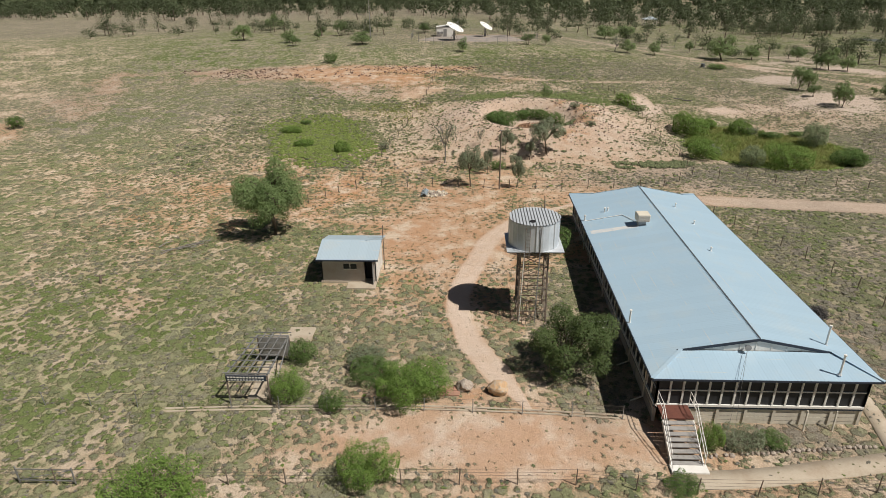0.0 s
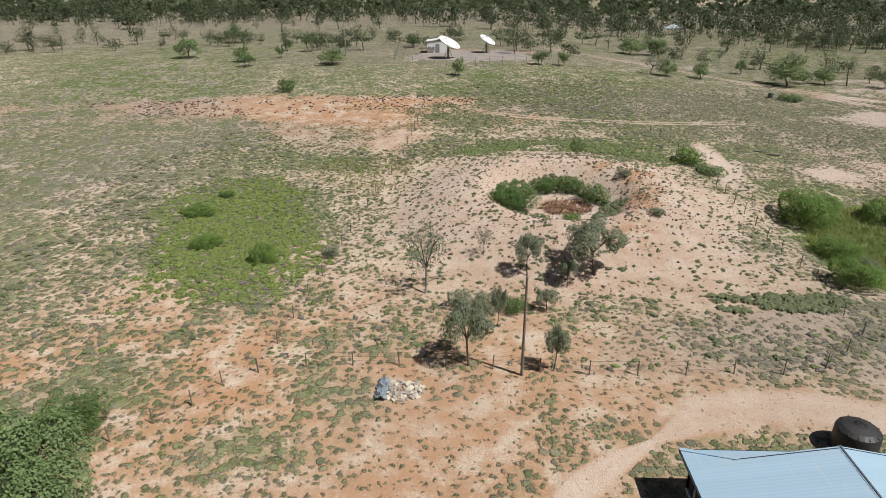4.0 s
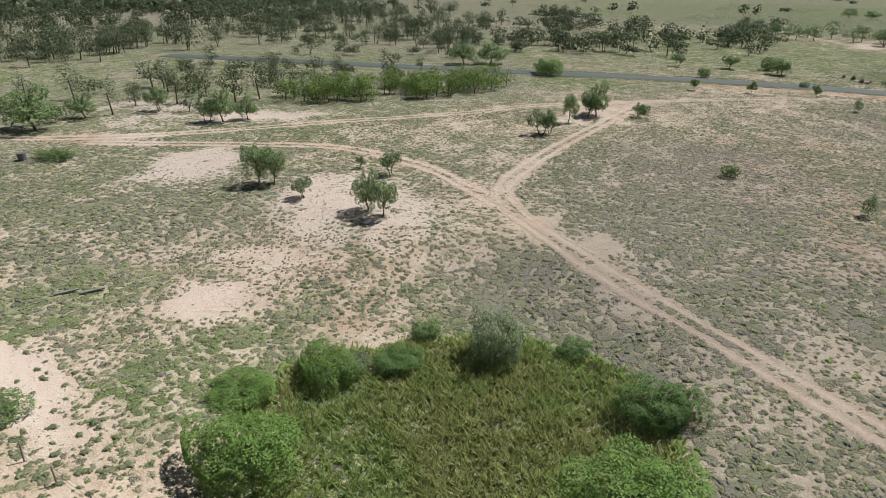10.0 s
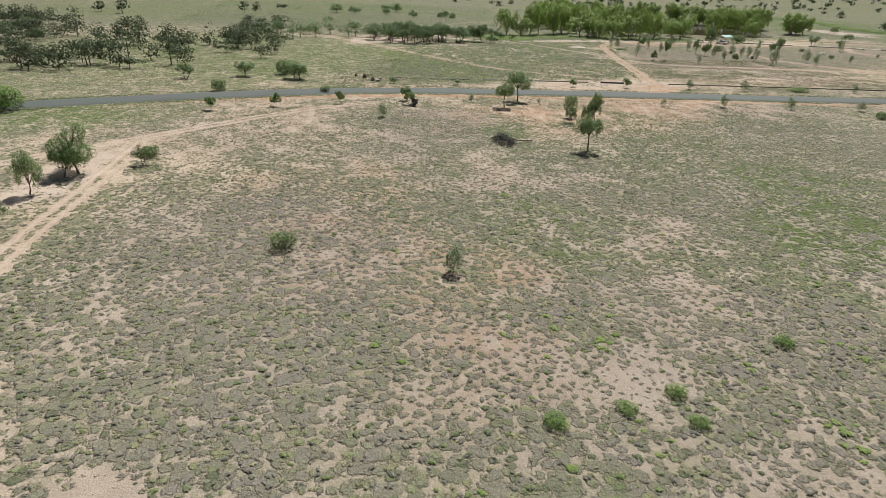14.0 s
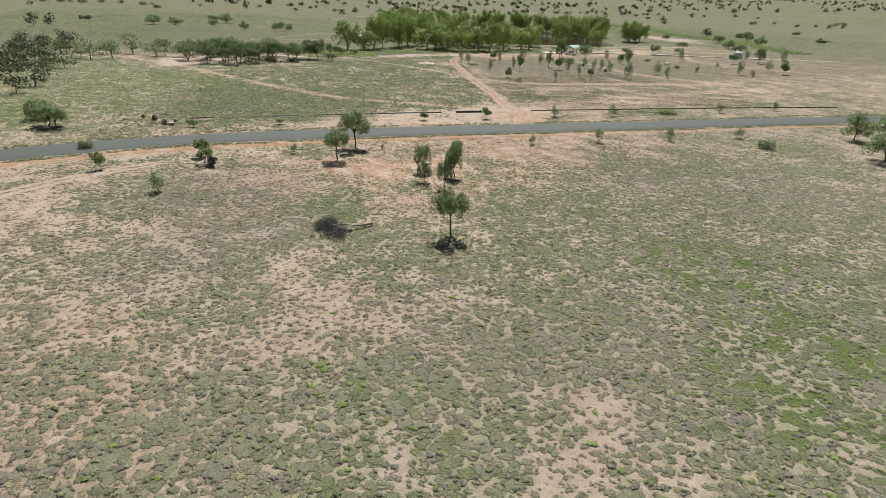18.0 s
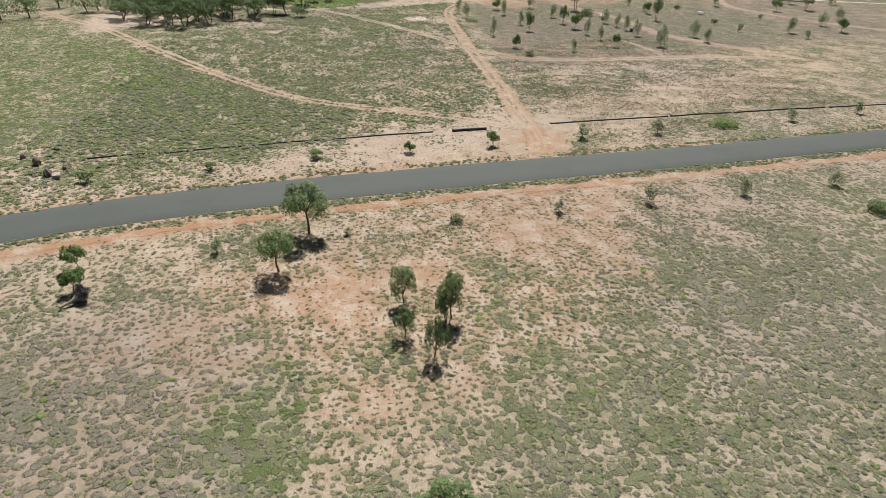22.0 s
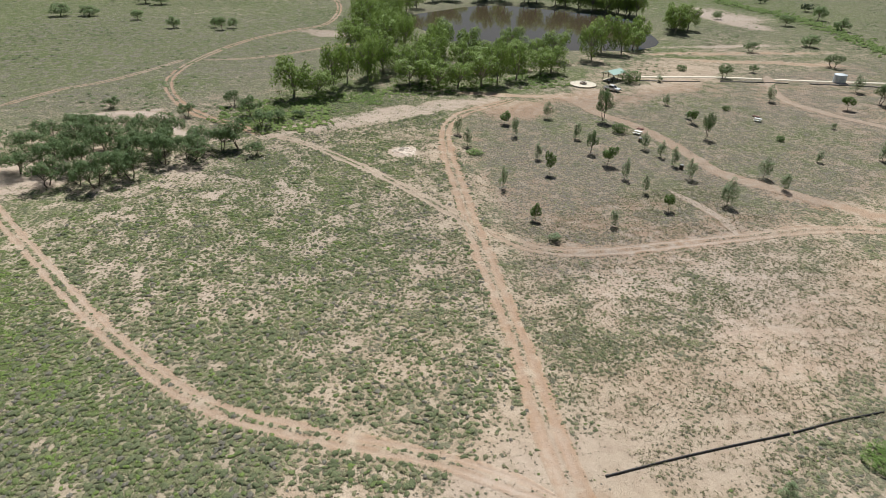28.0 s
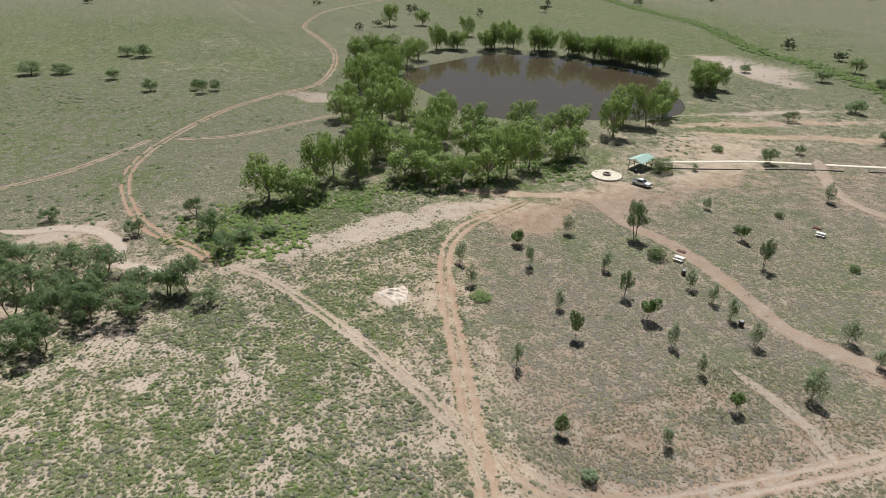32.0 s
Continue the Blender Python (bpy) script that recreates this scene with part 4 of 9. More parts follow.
KINDS = {}
for i in range(3):
    KINDS["gum%d" % i] = make_tree("gum", 10 + i, 5200, 0.028, "gum_leaf", "bark", 0.24, limbs=6, clump=0.30, low=0.6, squash=0.72, thin=0.8)
    KINDS["tall%d" % i] = make_tree("tall", 15 + i, 7000, 0.023, "gum_leaf", "bark", 0.42, limbs=6, clump=0.27, squash=0.72, thin=0.8)
    KINDS["grey%d" % i] = make_tree("grey", 20 + i, 5600, 0.027, "grey_leaf", "bark", 0.40, limbs=6, clump=0.27, squash=0.72, thin=0.8)
    KINDS["river%d" % i] = make_tree("river", 30 + i, 3900, 0.033, "bright_gum", "pale_bark", 0.24, limbs=9, clump=0.26, low=0.55, squash=0.62)
    KINDS["bush%d" % i] = make_tree("bush", 40 + i, 4500, 0.032, "shrub_leaf", "bark", 0.10, limbs=6, stems=3, clump=0.36, low=0.45, thin=0.7, squash=0.95, flat=0.8)
    KINDS["bright%d" % i] = make_tree("bright", 50 + i, 4500, 0.032, "bright_leaf", "bark", 0.10, limbs=6, stems=3, clump=0.36, low=0.45, thin=0.7, squash=0.95, flat=0.8)
    KINDS["pale%d" % i] = make_tree("pale", 60 + i, 5000, 0.03, "grey_leaf", "bark", 0.10, limbs=6, stems=3, clump=0.36, low=0.45, thin=0.7, squash=0.95, flat=0.8)
    KINDS["dark%d" % i] = make_tree("dark", 70 + i, 4400, 0.029, "dark_leaf", "bark", 0.30, limbs=5, stems=2, clump=0.27, squash=0.62, thin=0.9)
    KINDS["sap%d" % i] = make_tree("sap", 80 + i, 1900, 0.052, "sap_leaf", "bark", 0.24, limbs=4, clump=0.36, thin=0.55, low=0.55, flat=0.3)
    KINDS["young%d" % i] = make_tree("young", 90 + i, 1500, 0.055, "young_leaf", "bark", 0.30, limbs=5, clump=0.34, thin=0.55, squash=0.6)
    KINDS["feather%d" % i] = make_tree("feather", 110 + i, 24000, 0.016, "feather_leaf", "bark", 0.20, limbs=8, clump=0.26, low=0.5)
    KINDS["broad%d" % i] = make_tree("broad", 120 + i, 26000, 0.0155, "gum_leaf", "bark", 0.26, limbs=9, clump=0.23, low=0.6)
    KINDS["fine_bush%d" % i] = make_tree("bush", 140 + i, 13000, 0.019, "shrub_leaf", "bark", 0.10, limbs=6, stems=3, clump=0.30, low=0.45, thin=0.7, squash=0.95, flat=0.8)
    KINDS["fine_bright%d" % i] = make_tree("bright", 150 + i, 13000, 0.019, "bright_leaf", "bark", 0.10, limbs=6, stems=3, clump=0.30, low=0.45, thin=0.7, squash=0.95, flat=0.8)
    KINDS["fine_pale%d" % i] = make_tree("pale", 160 + i, 13000, 0.019, "silver_leaf", "bark", 0.10, limbs=6, stems=3, clump=0.30, low=0.45, thin=0.7, squash=0.95, flat=0.8)
    KINDS["sparse%d" % i] = make_tree("sparse", 95 + i, 1100, 0.026, "grey_leaf", "dead_wood", 0.35, limbs=6, clump=0.26, thin=0.8)
LOOKS = {"feather": ("pepper_tree", "dark green feathery tree beside the homestead", "tree"), "broad": ("gum_tree", "large rounded grey-green eucalypt in the yard", "tree"), "tall": ("gum_tree", "eucalypt with a rounded green crown on a clear stem", "tree"), "gum": ("gum_tree", "eucalypt with an open grey-green crown and dark trunk", "tree"), "grey": ("gum_tree", "small grey-green eucalypt on sandy ground", "tree"),
         "river": ("river_gum", "tall leafy river gum beside the waterhole", "tree"), "bush": ("shrub", "dense rounded green shrub on the ground", "shrub"),
         "bright": ("shrub", "bright green feathery shrub", "shrub"), "pale": ("shrub", "grey-leaved rounded saltbush shrub", "shrub"),
         "dark": ("acacia_tree", "dense dark green acacia with a rounded crown", "tree"), "sap": ("sapling", "young planted eucalypt with a thin stem", "sapling"),
         "young": ("sapling", "young bright green sapling with a thin stem", "sapling"), "sparse": ("gum_tree", "half-bare tree with sparse grey foliage", "tree")}
turns = random.Random(5)


def plant(kind, x, y, h, r, group="", label=""):
    name, text, cat = LOOKS[kind]
    near = "fine_" if x < 60 and y < 100 and (kind in ("bush", "bright") or kind == "pale" and h > 3) else ""
    trunk, crown = KINDS[near + kind + str(turns.randrange(3))]
    ob = thing(name, at(x, y, -0.03), label or text, cat, turns.uniform(0, 360), group)
    wide = 1.1 if kind == "river" else 0.98 if kind == "sap" else 1.13
    ob.scale = (r * wide, r * wide, h if kind == "river" else max(0.8 * h, h - 0.2 * r))
    part("trunk", trunk, ob)
    part("crown", crown, ob)
    return ob


# house yard and mound: kind, x, y, height, radius
for row in [
    ("broad", -15.8, 49.2, 8.5, 3.5), ("feather", 10.0, 27.4, 4.9, 2.7), ("bush", 10.0, 46.4, 2.7, 2.3),
    ("bright", -0.3, 24.3, 2.6, 1.5), ("bright", 0.9, 25.6, 2.2, 1.5), ("bush", -2.6, 26.2, 1.7, 1.3), ("bush", -4.7, 23.6, 1.3, 0.7), ("bright", -7.7, 24.7, 1.9, 1.1), ("bush", -7.7, 28.3, 1.7, 0.8),
    ("bright", -1.7, 18.3, 2.2, 1.35), ("bright", -11.6, 15.8, 3.2, 2.1), ("pale", -3.2, 28.4, 1.1, 1.3), ("bush", 14.4, 17.9, 0.8, 0.8), ("bright", 16.6, 20.9, 1.6, 0.7), ("pale", 18.6, 21.2, 1.1, 0.9), ("bush", 20.4, 21.3, 0.8, 0.7),
    ("grey", 3.6, 64.4, 5.2, 1.6), ("grey", 5.7, 69.3, 3.5, 0.6), ("grey", 9.1, 63.9, 3.6, 0.8), ("bush", -18.8, 57.2, 2.6, 1.8), ("bright", -14.6, 80.3, 1.9, 1.3), ("bush", -24.6, 97.5, 1.0, 0.8), ("bright", -22, 84, 1.4, 1.5), ("bright", -25.5, 92, 1.2, 1.6),
    ("sparse", 0.1, 74.3, 6.4, 1.9), ("grey", 8.5, 76.8, 4.0, 1.1), ("grey", 14.1, 76.7, 5.3, 2.5), ("sparse", 4.9, 79.9, 3.0, 0.8), ("grey", 11.6, 75.2, 2.8, 0.8), ("pale", -9.1, 81.3, 1.3, 0.7), ("pale", 3.1, 72.1, 1.7, 0.9), ("pale", 5.0, 71.6, 1.3, 1.0), ("bush", 7.1, 71.6, 1.3, 0.9),
    ("grey", 9.6, 71.9, 2.0, 0.9), ("sparse", 1.1, 76.6, 1.3, 0.4), ("gum", 17.2, 107.1, 2.8, 1.0), ("bush", 8.7, 92.3, 3.2, 2.3), ("bush", 7.4, 90.6, 2.4, 1.7), ("bush", 14.8, 96.9, 2.0, 1.4), ("bush", 17.1, 94.0, 2.2, 1.5), ("bush", 11.9, 97.0, 1.6, 1.3), ("bright", 14.1, 89.7, 0.7, 0.8), ("bush", 10.8, 89.2, 0.8, 0.9),
    ("bright", 31.6, 106.9, 2.4, 1.5), ("pale", 20.7, 96.3, 0.9, 0.7), ("pale", 21.5, 86.0, 0.9, 0.7), ("pale", 9.5, 80.6, 0.9, 0.8), ("bush", 33.4, 103.5, 1.2, 1.6),
    ("bright", 38.2, 89.8, 4.2, 2.6), ("bright", 36.8, 82.5, 2.4, 1.6), ("bright", 46.6, 91.0, 2.6, 1.9), ("pale", 47.3, 90.2, 1.6, 0.8), ("bush", 53.2, 88.6, 1.2, 1.0), ("pale", 52.9, 83.3, 3.8, 1.7), ("bright", 43.8, 72.0, 3.7, 2.8), ("pale", 39.7, 72.5, 3.1, 1.5), ("pale", 37.9, 79.3, 1.9, 1.0),
    ("bright", 35.6, 76.4, 2.8, 2.0), ("bush", 51.9, 73.1, 2.7, 1.9), ("bush", 52.5, 71.1, 2.0, 1.2), ("bright", 41.0, 94.0, 1.5, 1.8), ("bush", 49.5, 88.5, 1.4, 1.5), ("bush", 56.3, 78.7, 1.2, 1.0),
    ("bush", -29.6, 143, 2.6, 1.3), ("gum", 1.7, 154.3, 3.9, 1.3), ("dark", 18.9, 166.5, 3.2, 1.8), ("gum", 23.6, 166.7, 3.1, 1.3), ("gum", -25.4, 165.2, 4.2, 3.0), ("dark", -36.1, 189.5, 5.2, 1.8), ("dark", -10.9, 196.8, 3.4, 1.4), ("sparse", 41.4, 163.6, 4.7, 2.2), ("gum", 44.4, 162.4, 4.0, 2.1),
    ("gum", 51.5, 162.2, 4.0, 1.7), ("dark", -43.6, 163.6, 2.8, 1.6), ("dark", -42.3, 191.3, 3.0, 1.4), ("dark", -40.1, 176.3, 3.0, 1.0), ("gum", -62, 178, 5.0, 3.0), ("gum", -64, 214, 6, 3.0), ("gum", -46.5, 170, 4.0, 2.0), ("bush", -72, 92, 2.2, 1.2), ("bush", 60.5, 143, 1.4, 1.8),
]:
    plant(*row)
# tree groups of the plain
for row in [
    ("gum", 66.9, 117.1, 4.8, 1.8), ("gum", 67.9, 115.9, 4.2, 1.4), ("dark", 66.6, 110.5, 2.3, 1.1), ("gum", 67.1, 103.0, 4.5, 1.5), ("gum", 66.3, 100.8, 4.0, 1.4), ("dark", 77.4, 107.0, 3.0, 1.2), ("dark", 77.8, 111.9, 1.6, 0.6), ("dark", 105.1, 99.4, 4.0, 1.8), ("dark", 106.6, 98.6, 3.0, 1.3), ("gum", 115.2, 98.7, 4.7, 1.3), ("gum", 122.3, 96.2, 6.2, 2.3),
    ("dark", 124.0, 97.8, 3.2, 1.6), ("dark", 121.0, 97.5, 3.6, 1.5), ("dark", 125.1, 90.1, 2.6, 1.0), ("bush", 129.1, 89.6, 1.7, 0.9), ("gum", 86.1, 143.0, 5.5, 2.2), ("gum", 89.4, 141.3, 4.2, 1.8), ("dark", 84.5, 144.5, 3.8, 1.6), ("gum", 76.0, 160.8, 4.4, 2.2), ("dark", 85.7, 156.5, 4.2, 1.8), ("gum", 67.3, 158.2, 7.0, 4.0), ("sparse", 64.1, 186.9, 4.6, 1.2),
    ("dark", 64.2, 173.4, 3.3, 1.1), ("gum", 46.3, 202, 5.0, 3.6), ("gum", 53.3, 203.1, 5.0, 3.0), ("bright", 161.5, 118.3, 4.4, 2.7), ("gum", 163.2, 121, 4.0, 2.0), ("bush", 97.5, 73.4, 1.7, 0.95), ("bright", 72.4, 59.0, 0.7, 0.6), ("bright", 72.8, 54.7, 0.6, 0.55), ("bright", 73.7, 51.0, 0.7, 0.6), ("bright", 71.0, 51.3, 0.6, 0.5), ("bright", 77.2, 40.8, 0.7, 0.6), ("sap", 90.9, 60.2, 2.8, 0.8), ("tall", 126.6, 32.0, 5.7, 2.0), ("tall", 165.9, 28.9, 6.4, 2.8), ("tall", 159.6, 33.7, 5.2, 2.1),
    ("gum", 150.0, 24.5, 4.2, 1.3), ("dark", 145.3, 26.3, 3.0, 0.95), ("gum", 146.1, 21.6, 5.2, 1.2), ("dark", 145.6, 22.2, 3.4, 1.0), ("dark", 142.1, 25.2, 4.0, 0.95), ("gum", 143.4, -60.7, 5.8, 2.6), ("gum", 130.8, -48.9, 5.9, 3.4), ("gum", 140.4, -67.6, 5.8, 3.4), ("bush", 143.9, -37.8, 1.8, 1.4), ("gum", 196.7, 72.5, 4.3, 2.6), ("gum", 194.5, 71.0, 4.0, 2.2),
    ("gum", 199.5, 83.3, 3.9, 2.4), ("dark", 196.5, 95.8, 3.6, 1.6), ("gum", 171.3, 138, 6.4, 4.2), ("gum", 166.0, 143, 6.0, 3.8), ("bush", 179.6, 87, 2.6, 1.2),
]:
    plant(*row)
# roadside saplings
for row in [
    ("young", 162.3, 75.6, 2.7, 1.1), ("young", 159.4, 86.3, 2.5, 1.0), ("young", 164.6, 64.0, 2.6, 0.9), ("sap", 152.2, 57.8, 2.8, 0.9), ("young", 163.5, 51.4, 2.5, 1.1), ("young", 167.6, 51.0, 2.9, 1.2), ("sap", 165.7, 38.6, 1.9, 0.65), ("sap", 157.6, -12.1, 2.9, 0.9), ("sap", 154.6, -25.7, 2.8, 0.9), ("young", 181.8, -3.8, 2.5, 1.0),
    ("young", 183.9, 9.1, 2.0, 0.9), ("sap", 179.7, -18.8, 2.8, 1.1), ("sap", 177.1, -32.0, 3.0, 1.1), ("sap", 171.8, -76.2, 2.6, 1.0), ("sap", 159.8, 0.2, 1.9, 0.7), ("bush", 162.3, 12.6, 1.1, 0.7), ("young", 189.2, 50.4, 1.5, 1.0), ("young", 186.4, 22.2, 1.4, 1.0), ("sap", 164.1, 25.1, 1.0, 0.5), ("sap", 152, -40, 2.4, 0.9), ("sap", 173.5, -60, 2.6, 1.0),
    ("bright", 176.1, -45.8, 1.3, 2.0), ("bush", 178, 66, 1.4, 1.0), ("young", 187.5, 36.0, 1.2, 0.8), ("bush", 203.5, 74, 4.0, 2.0),
]:
    plant(*row, group="roadside saplings" if row[0] in ("sap", "young") else "")
# planted trees of the park
for row in [
    ("dark", 281.8, -95.0, 9.0, 2.4), ("sap", 287.6, -53.2, 4.9, 1.3), ("sap", 278.6, -51.3, 5.0, 1.2), ("young", 289.1, -68.1, 4.1, 1.7), ("sap", 280.1, -65.5, 5.5, 1.2), ("sap", 264.5, -61.9, 4.2, 1.1), ("young", 255.9, -59.1, 5.2, 1.2), ("sap", 253.5, -45.9, 5.2, 1.0), ("young", 238.5, -43.8, 3.6, 1.1), ("sap", 230.8, -55.6, 3.5, 0.9),
    ("young", 231.6, -69.6, 3.6, 1.1), ("sap", 239.8, -71.2, 4.5, 0.9), ("sap", 247.2, -72.3, 5.1, 1.1), ("young", 255.1, -74.1, 4.8, 1.7), ("dark", 263.0, -75.7, 5.6, 1.3), ("sap", 272.3, -78.5, 4.6, 1.3), ("sap", 228.6, -81.8, 6.4, 1.7), ("sap", 235.5, -100.6, 5.4, 1.5), ("dark", 259.4, -109.4, 7.0, 1.4), ("sap", 277.2, -154.8, 5.8, 1.7),
    ("sap", 289.2, -81.7, 5.2, 1.5), ("sap", 230.7, -42.4, 1.8, 1.3), ("bush", 272.1, -92.2, 2.8, 1.7), ("sap", 259.7, -89.2, 4.8, 1.2), ("sap", 254.3, -89.0, 4.4, 1.1), ("sap", 248.7, -87.8, 4.8, 1.2), ("sap", 241.7, -85.2, 5.0, 1.3), ("young", 270.6, -115.7, 4.0, 1.4), ("sap", 286.5, -121.8, 3.6, 1.2), ("bush", 275.5, -134.5, 1.6, 1.0), ("bright", 273.6, -50.6, 1.0, 1.8),
    ("sap", 229.2, -98.9, 4.2, 1.3), ("bush", 251, -125.5, 1.5, 1.0), ("sap", 231.4, -135.9, 5.5, 1.6), ("sap", 223.5, -133, 3.0, 1.0), ("dark", 261.3, -183.2, 7.0, 2.6), ("sap", 236.8, -158.3, 5.0, 1.6), ("young", 261.5, -168.5, 4.5, 1.9), ("sap", 273.8, -190.9, 6.0, 2.2), ("sap", 268, -209, 6.0, 2.0), ("sap", 242.4, -174.9, 5.0, 1.8), ("young", 227.7, -155, 4.5, 1.8),
    ("sap", 274.1, -117.7, 2.6, 1.0), ("sap", 236.9, -120.7, 3.0, 1.0), ("sap", 251.7, -147.9, 2.0, 0.9), ("dark", 303.5, -165.0, 5.2, 2.4), ("bush", 312.5, -130.5, 4.6, 3.0), ("dark", 306, -182, 3.0, 1.6), ("bush", 318, -160, 2.4, 1.6), ("dark", 332, -212, 4.5, 2.6), ("sap", 308, -140, 2.6, 1.2), ("dark", 300, -218, 5.5, 3.0),
]:
    plant(*row, group="planted trees of the park")

# river gums round the waterhole
wet = random.Random(17)
RIVER = [(338, -38), (343, -44), (349, -52), (352, -58), (356, -66), (347, -73), (338, -66), (334, -60), (329, -70), (325, -75), (326, -82), (327, -89), (328, -98), (331, -108), (333, -114), (340, -104), (342, -92), (345, -84), (350, -96), (356, -92), (360, -84), (366, -78), (372, -88),
         (380, -80), (386, -72), (392, -68), (400, -74), (396, -84), (408, -84), (416, -90), (424, -84), (432, -92), (440, -98), (450, -101), (462, -108), (474, -118), (484, -130), (352, -120), (346, -126), (357, -110), (345, -139), (352, -151), (350, -158), (358, -177), (355, -168), (335, -23), (330, -30), (341, -50), (410, -68), (430, -77), (448, -87), (466, -97), (478, -106), (494, -118), (503, -134), (440, -84), (458, -100), (396, -62), (384, -64)]
for x, y in RIVER:
    plant("river", x + wet.uniform(-2, 2), y + wet.uniform(-2, 2), wet.uniform(8.0, 15.0), wet.uniform(3.6, 6.2), "river gums")
for x, y in [(497, -176), (500, -184), (493, -192), (484, -200), (478, -205), (468, -211), (462, -214), (452, -216), (444, -219), (436, -222), (430, -226), (424, -228), (418, -228), (440, -228), (448, -224), (384, -222), (380, -226), (376, -214), (603, -160), (596, -182), (485, -98), (492, -108), (506, -150), (504, -162), (530, -210), (545, -190)]:
    plant("river", x, y, wet.uniform(10, 15), wet.uniform(4.5, 6.5), "river gums")
    if x < 510:
        plant("river", x + wet.uniform(2, 7), y + wet.uniform(-6, 2), wet.uniform(8, 13), wet.uniform(3.6, 5.5), "river gums")
for x, y, h, r in [(333, -6.2, 4.8, 1.8), (321.5, -8.6, 6, 2.8), (310.5, -9.8, 5.3, 3.0), (315, -15, 3.4, 2.2), (291.6, -3.8, 3.4, 2.0), (316, -20, 2.4, 1.8), (300, 42, 6, 4), (343, 24, 3.4, 2.0), (327, 6.5, 4, 2.0)]:
    plant("dark", x, y, h, r)
for x, y in [(297, 3), (300, 8), (293, 10), (293, 16), (297, 15), (302, 14), (289, 20), (292, 24), (297, 22), (304, 20), (310, 14), (308, 8), (304, 2), (287, 28), (290, 32), (296, 30), (303, 27), (310, 24), (315, 19), (300, 36), (306, 33), (313, 30), (292, 38), (320, 27), (318, 36), (310, 40), (324, 33), (298, -1)]:
    x, y, tall, wide = x + wet.uniform(-1.5, 1.5), y + wet.uniform(-1.5, 1.5), wet.uniform(5.5, 8.0), wet.uniform(2.6, 4.0)
    if near_line(np.array([x]), np.array([y]), LINES["creek_bed"])[0] > 3.6:
        plant("dark", x, y, tall, wide, "acacia grove")
for x, y, h, r in [(515, 43, 7, 5), (512, 31, 6, 5), (540, -4, 8, 5), (546, 4, 6, 4), (453, -22, 6, 2.4), (456, -27, 5, 2.4), (460, -20, 5, 2), (464, -3, 6, 3), (492, 10, 5, 3), (379, -320, 8, 4), (352, -300, 7, 4), (400, -268, 5, 3), (372, -285, 6, 4), (330, -246, 6, 4)]:
    plant("gum", x, y, h, r)

# ---- woods and scrub too many to count ----
def small_trees(spots, leaves, rng, low=0.30):
    """Trunk and leaf arrays for many plain trees: x, y, height, radius."""
    S = np.asarray(spots, float)
    n = len(S)
    z = lay(S[:, 0], S[:, 1])
    off = rng.normal(size=(n, leaves, 3))
    off[..., 2] += 0.2
    off /= np.linalg.norm(off, axis=2)[..., None]
    k = 9
    lz, turn = rng.uniform(-0.75, 0.6, (n, k)), rng.uniform(0, 6.283, (n, k))
    lr = rng.uniform(0.25, 0.62, (n, k)) * np.sqrt(1 - ((lz + 0.25) / 0.95) ** 2)
    lobes = np.stack([lr * np.cos(turn), lr * np.sin(turn), lz], -1)
    wide = rng.uniform(0.38, 0.60, (n, k))
    which = rng.integers(0, k, (n, leaves))
    row = np.arange(n)[:, None]
    c = lobes[row, which] + off * (wide[row, which] * rng.uniform(0.75, 1.05, (n, leaves)))[..., None]
    c *= np.stack([S[:, 3] * 1.12, S[:, 3] * 1.12, S[:, 2] * 0.46], 1)[:, None]
    c += np.stack([S[:, 0], S[:, 1], z + S[:, 2] * 0.54], 1)[:, None]
    foot_clear = (low * rng.uniform(0.3, 1.2, (n, 1)) + 0.1 * rng.random(leaves)) * S[:, 2][:, None]
    c[..., 2] = np.maximum(c[..., 2], z[:, None] + foot_clear)
    v = sprays(c, off * 1.2, S[:, 3][:, None, None] * ((1.5 if leaves < 100 else 1.2) / math.sqrt(leaves)), rng, 0.42, 0.75)
    foot = np.stack([S[:, 0], S[:, 1], z - 0.1], 1)
    r = S[:, 2] * 0.022
    tv = []
    tip = np.stack([rng.normal(size=n) * 0.06 * S[:, 2], rng.normal(size=n) * 0.06 * S[:, 2], S[:, 2] * 0.55], 1)
    for k in range(3):
        d = np.stack([np.cos(k * 2.094) * r, np.sin(k * 2.094) * r, np.zeros(n)], 1)
        tv += [foot + d * 1.3, foot + d * 0.7 + tip]
    tv = np.stack(tv, 1)
    base = np.arange(n)[:, None] * 6
    tf = np.concatenate([base + np.array(q) for q in ((0, 2, 3, 1), (2, 4, 5, 3), (4, 0, 1, 5))], 0)
    return v, np.arange(len(v)).reshape(-1, 4), tv.reshape(-1, 3), tf


def wood(name, spots, leaves, mat, label, seed, low=0.30):
    rng = np.random.default_rng(seed)
    v, f, tv, tf = small_trees(spots, leaves, rng, low)
    ob = tagged(new(name, mesh_from(name, v, f, M[mat])), label, "woodland", kind="stuff")
    part("trunks", mesh_from("trunks", tv, tf, M["bark"]), ob)
    return ob


def scatter(rng, n, x0, x1, y0, y1, density):
    x, y = rng.uniform(x0, x1, n), rng.uniform(y0, y1, n)
    return [(a, b) for a, b, k in zip(x, y, rng.random(n) < density(x, y)) if k]


wr = np.random.default_rng(3)
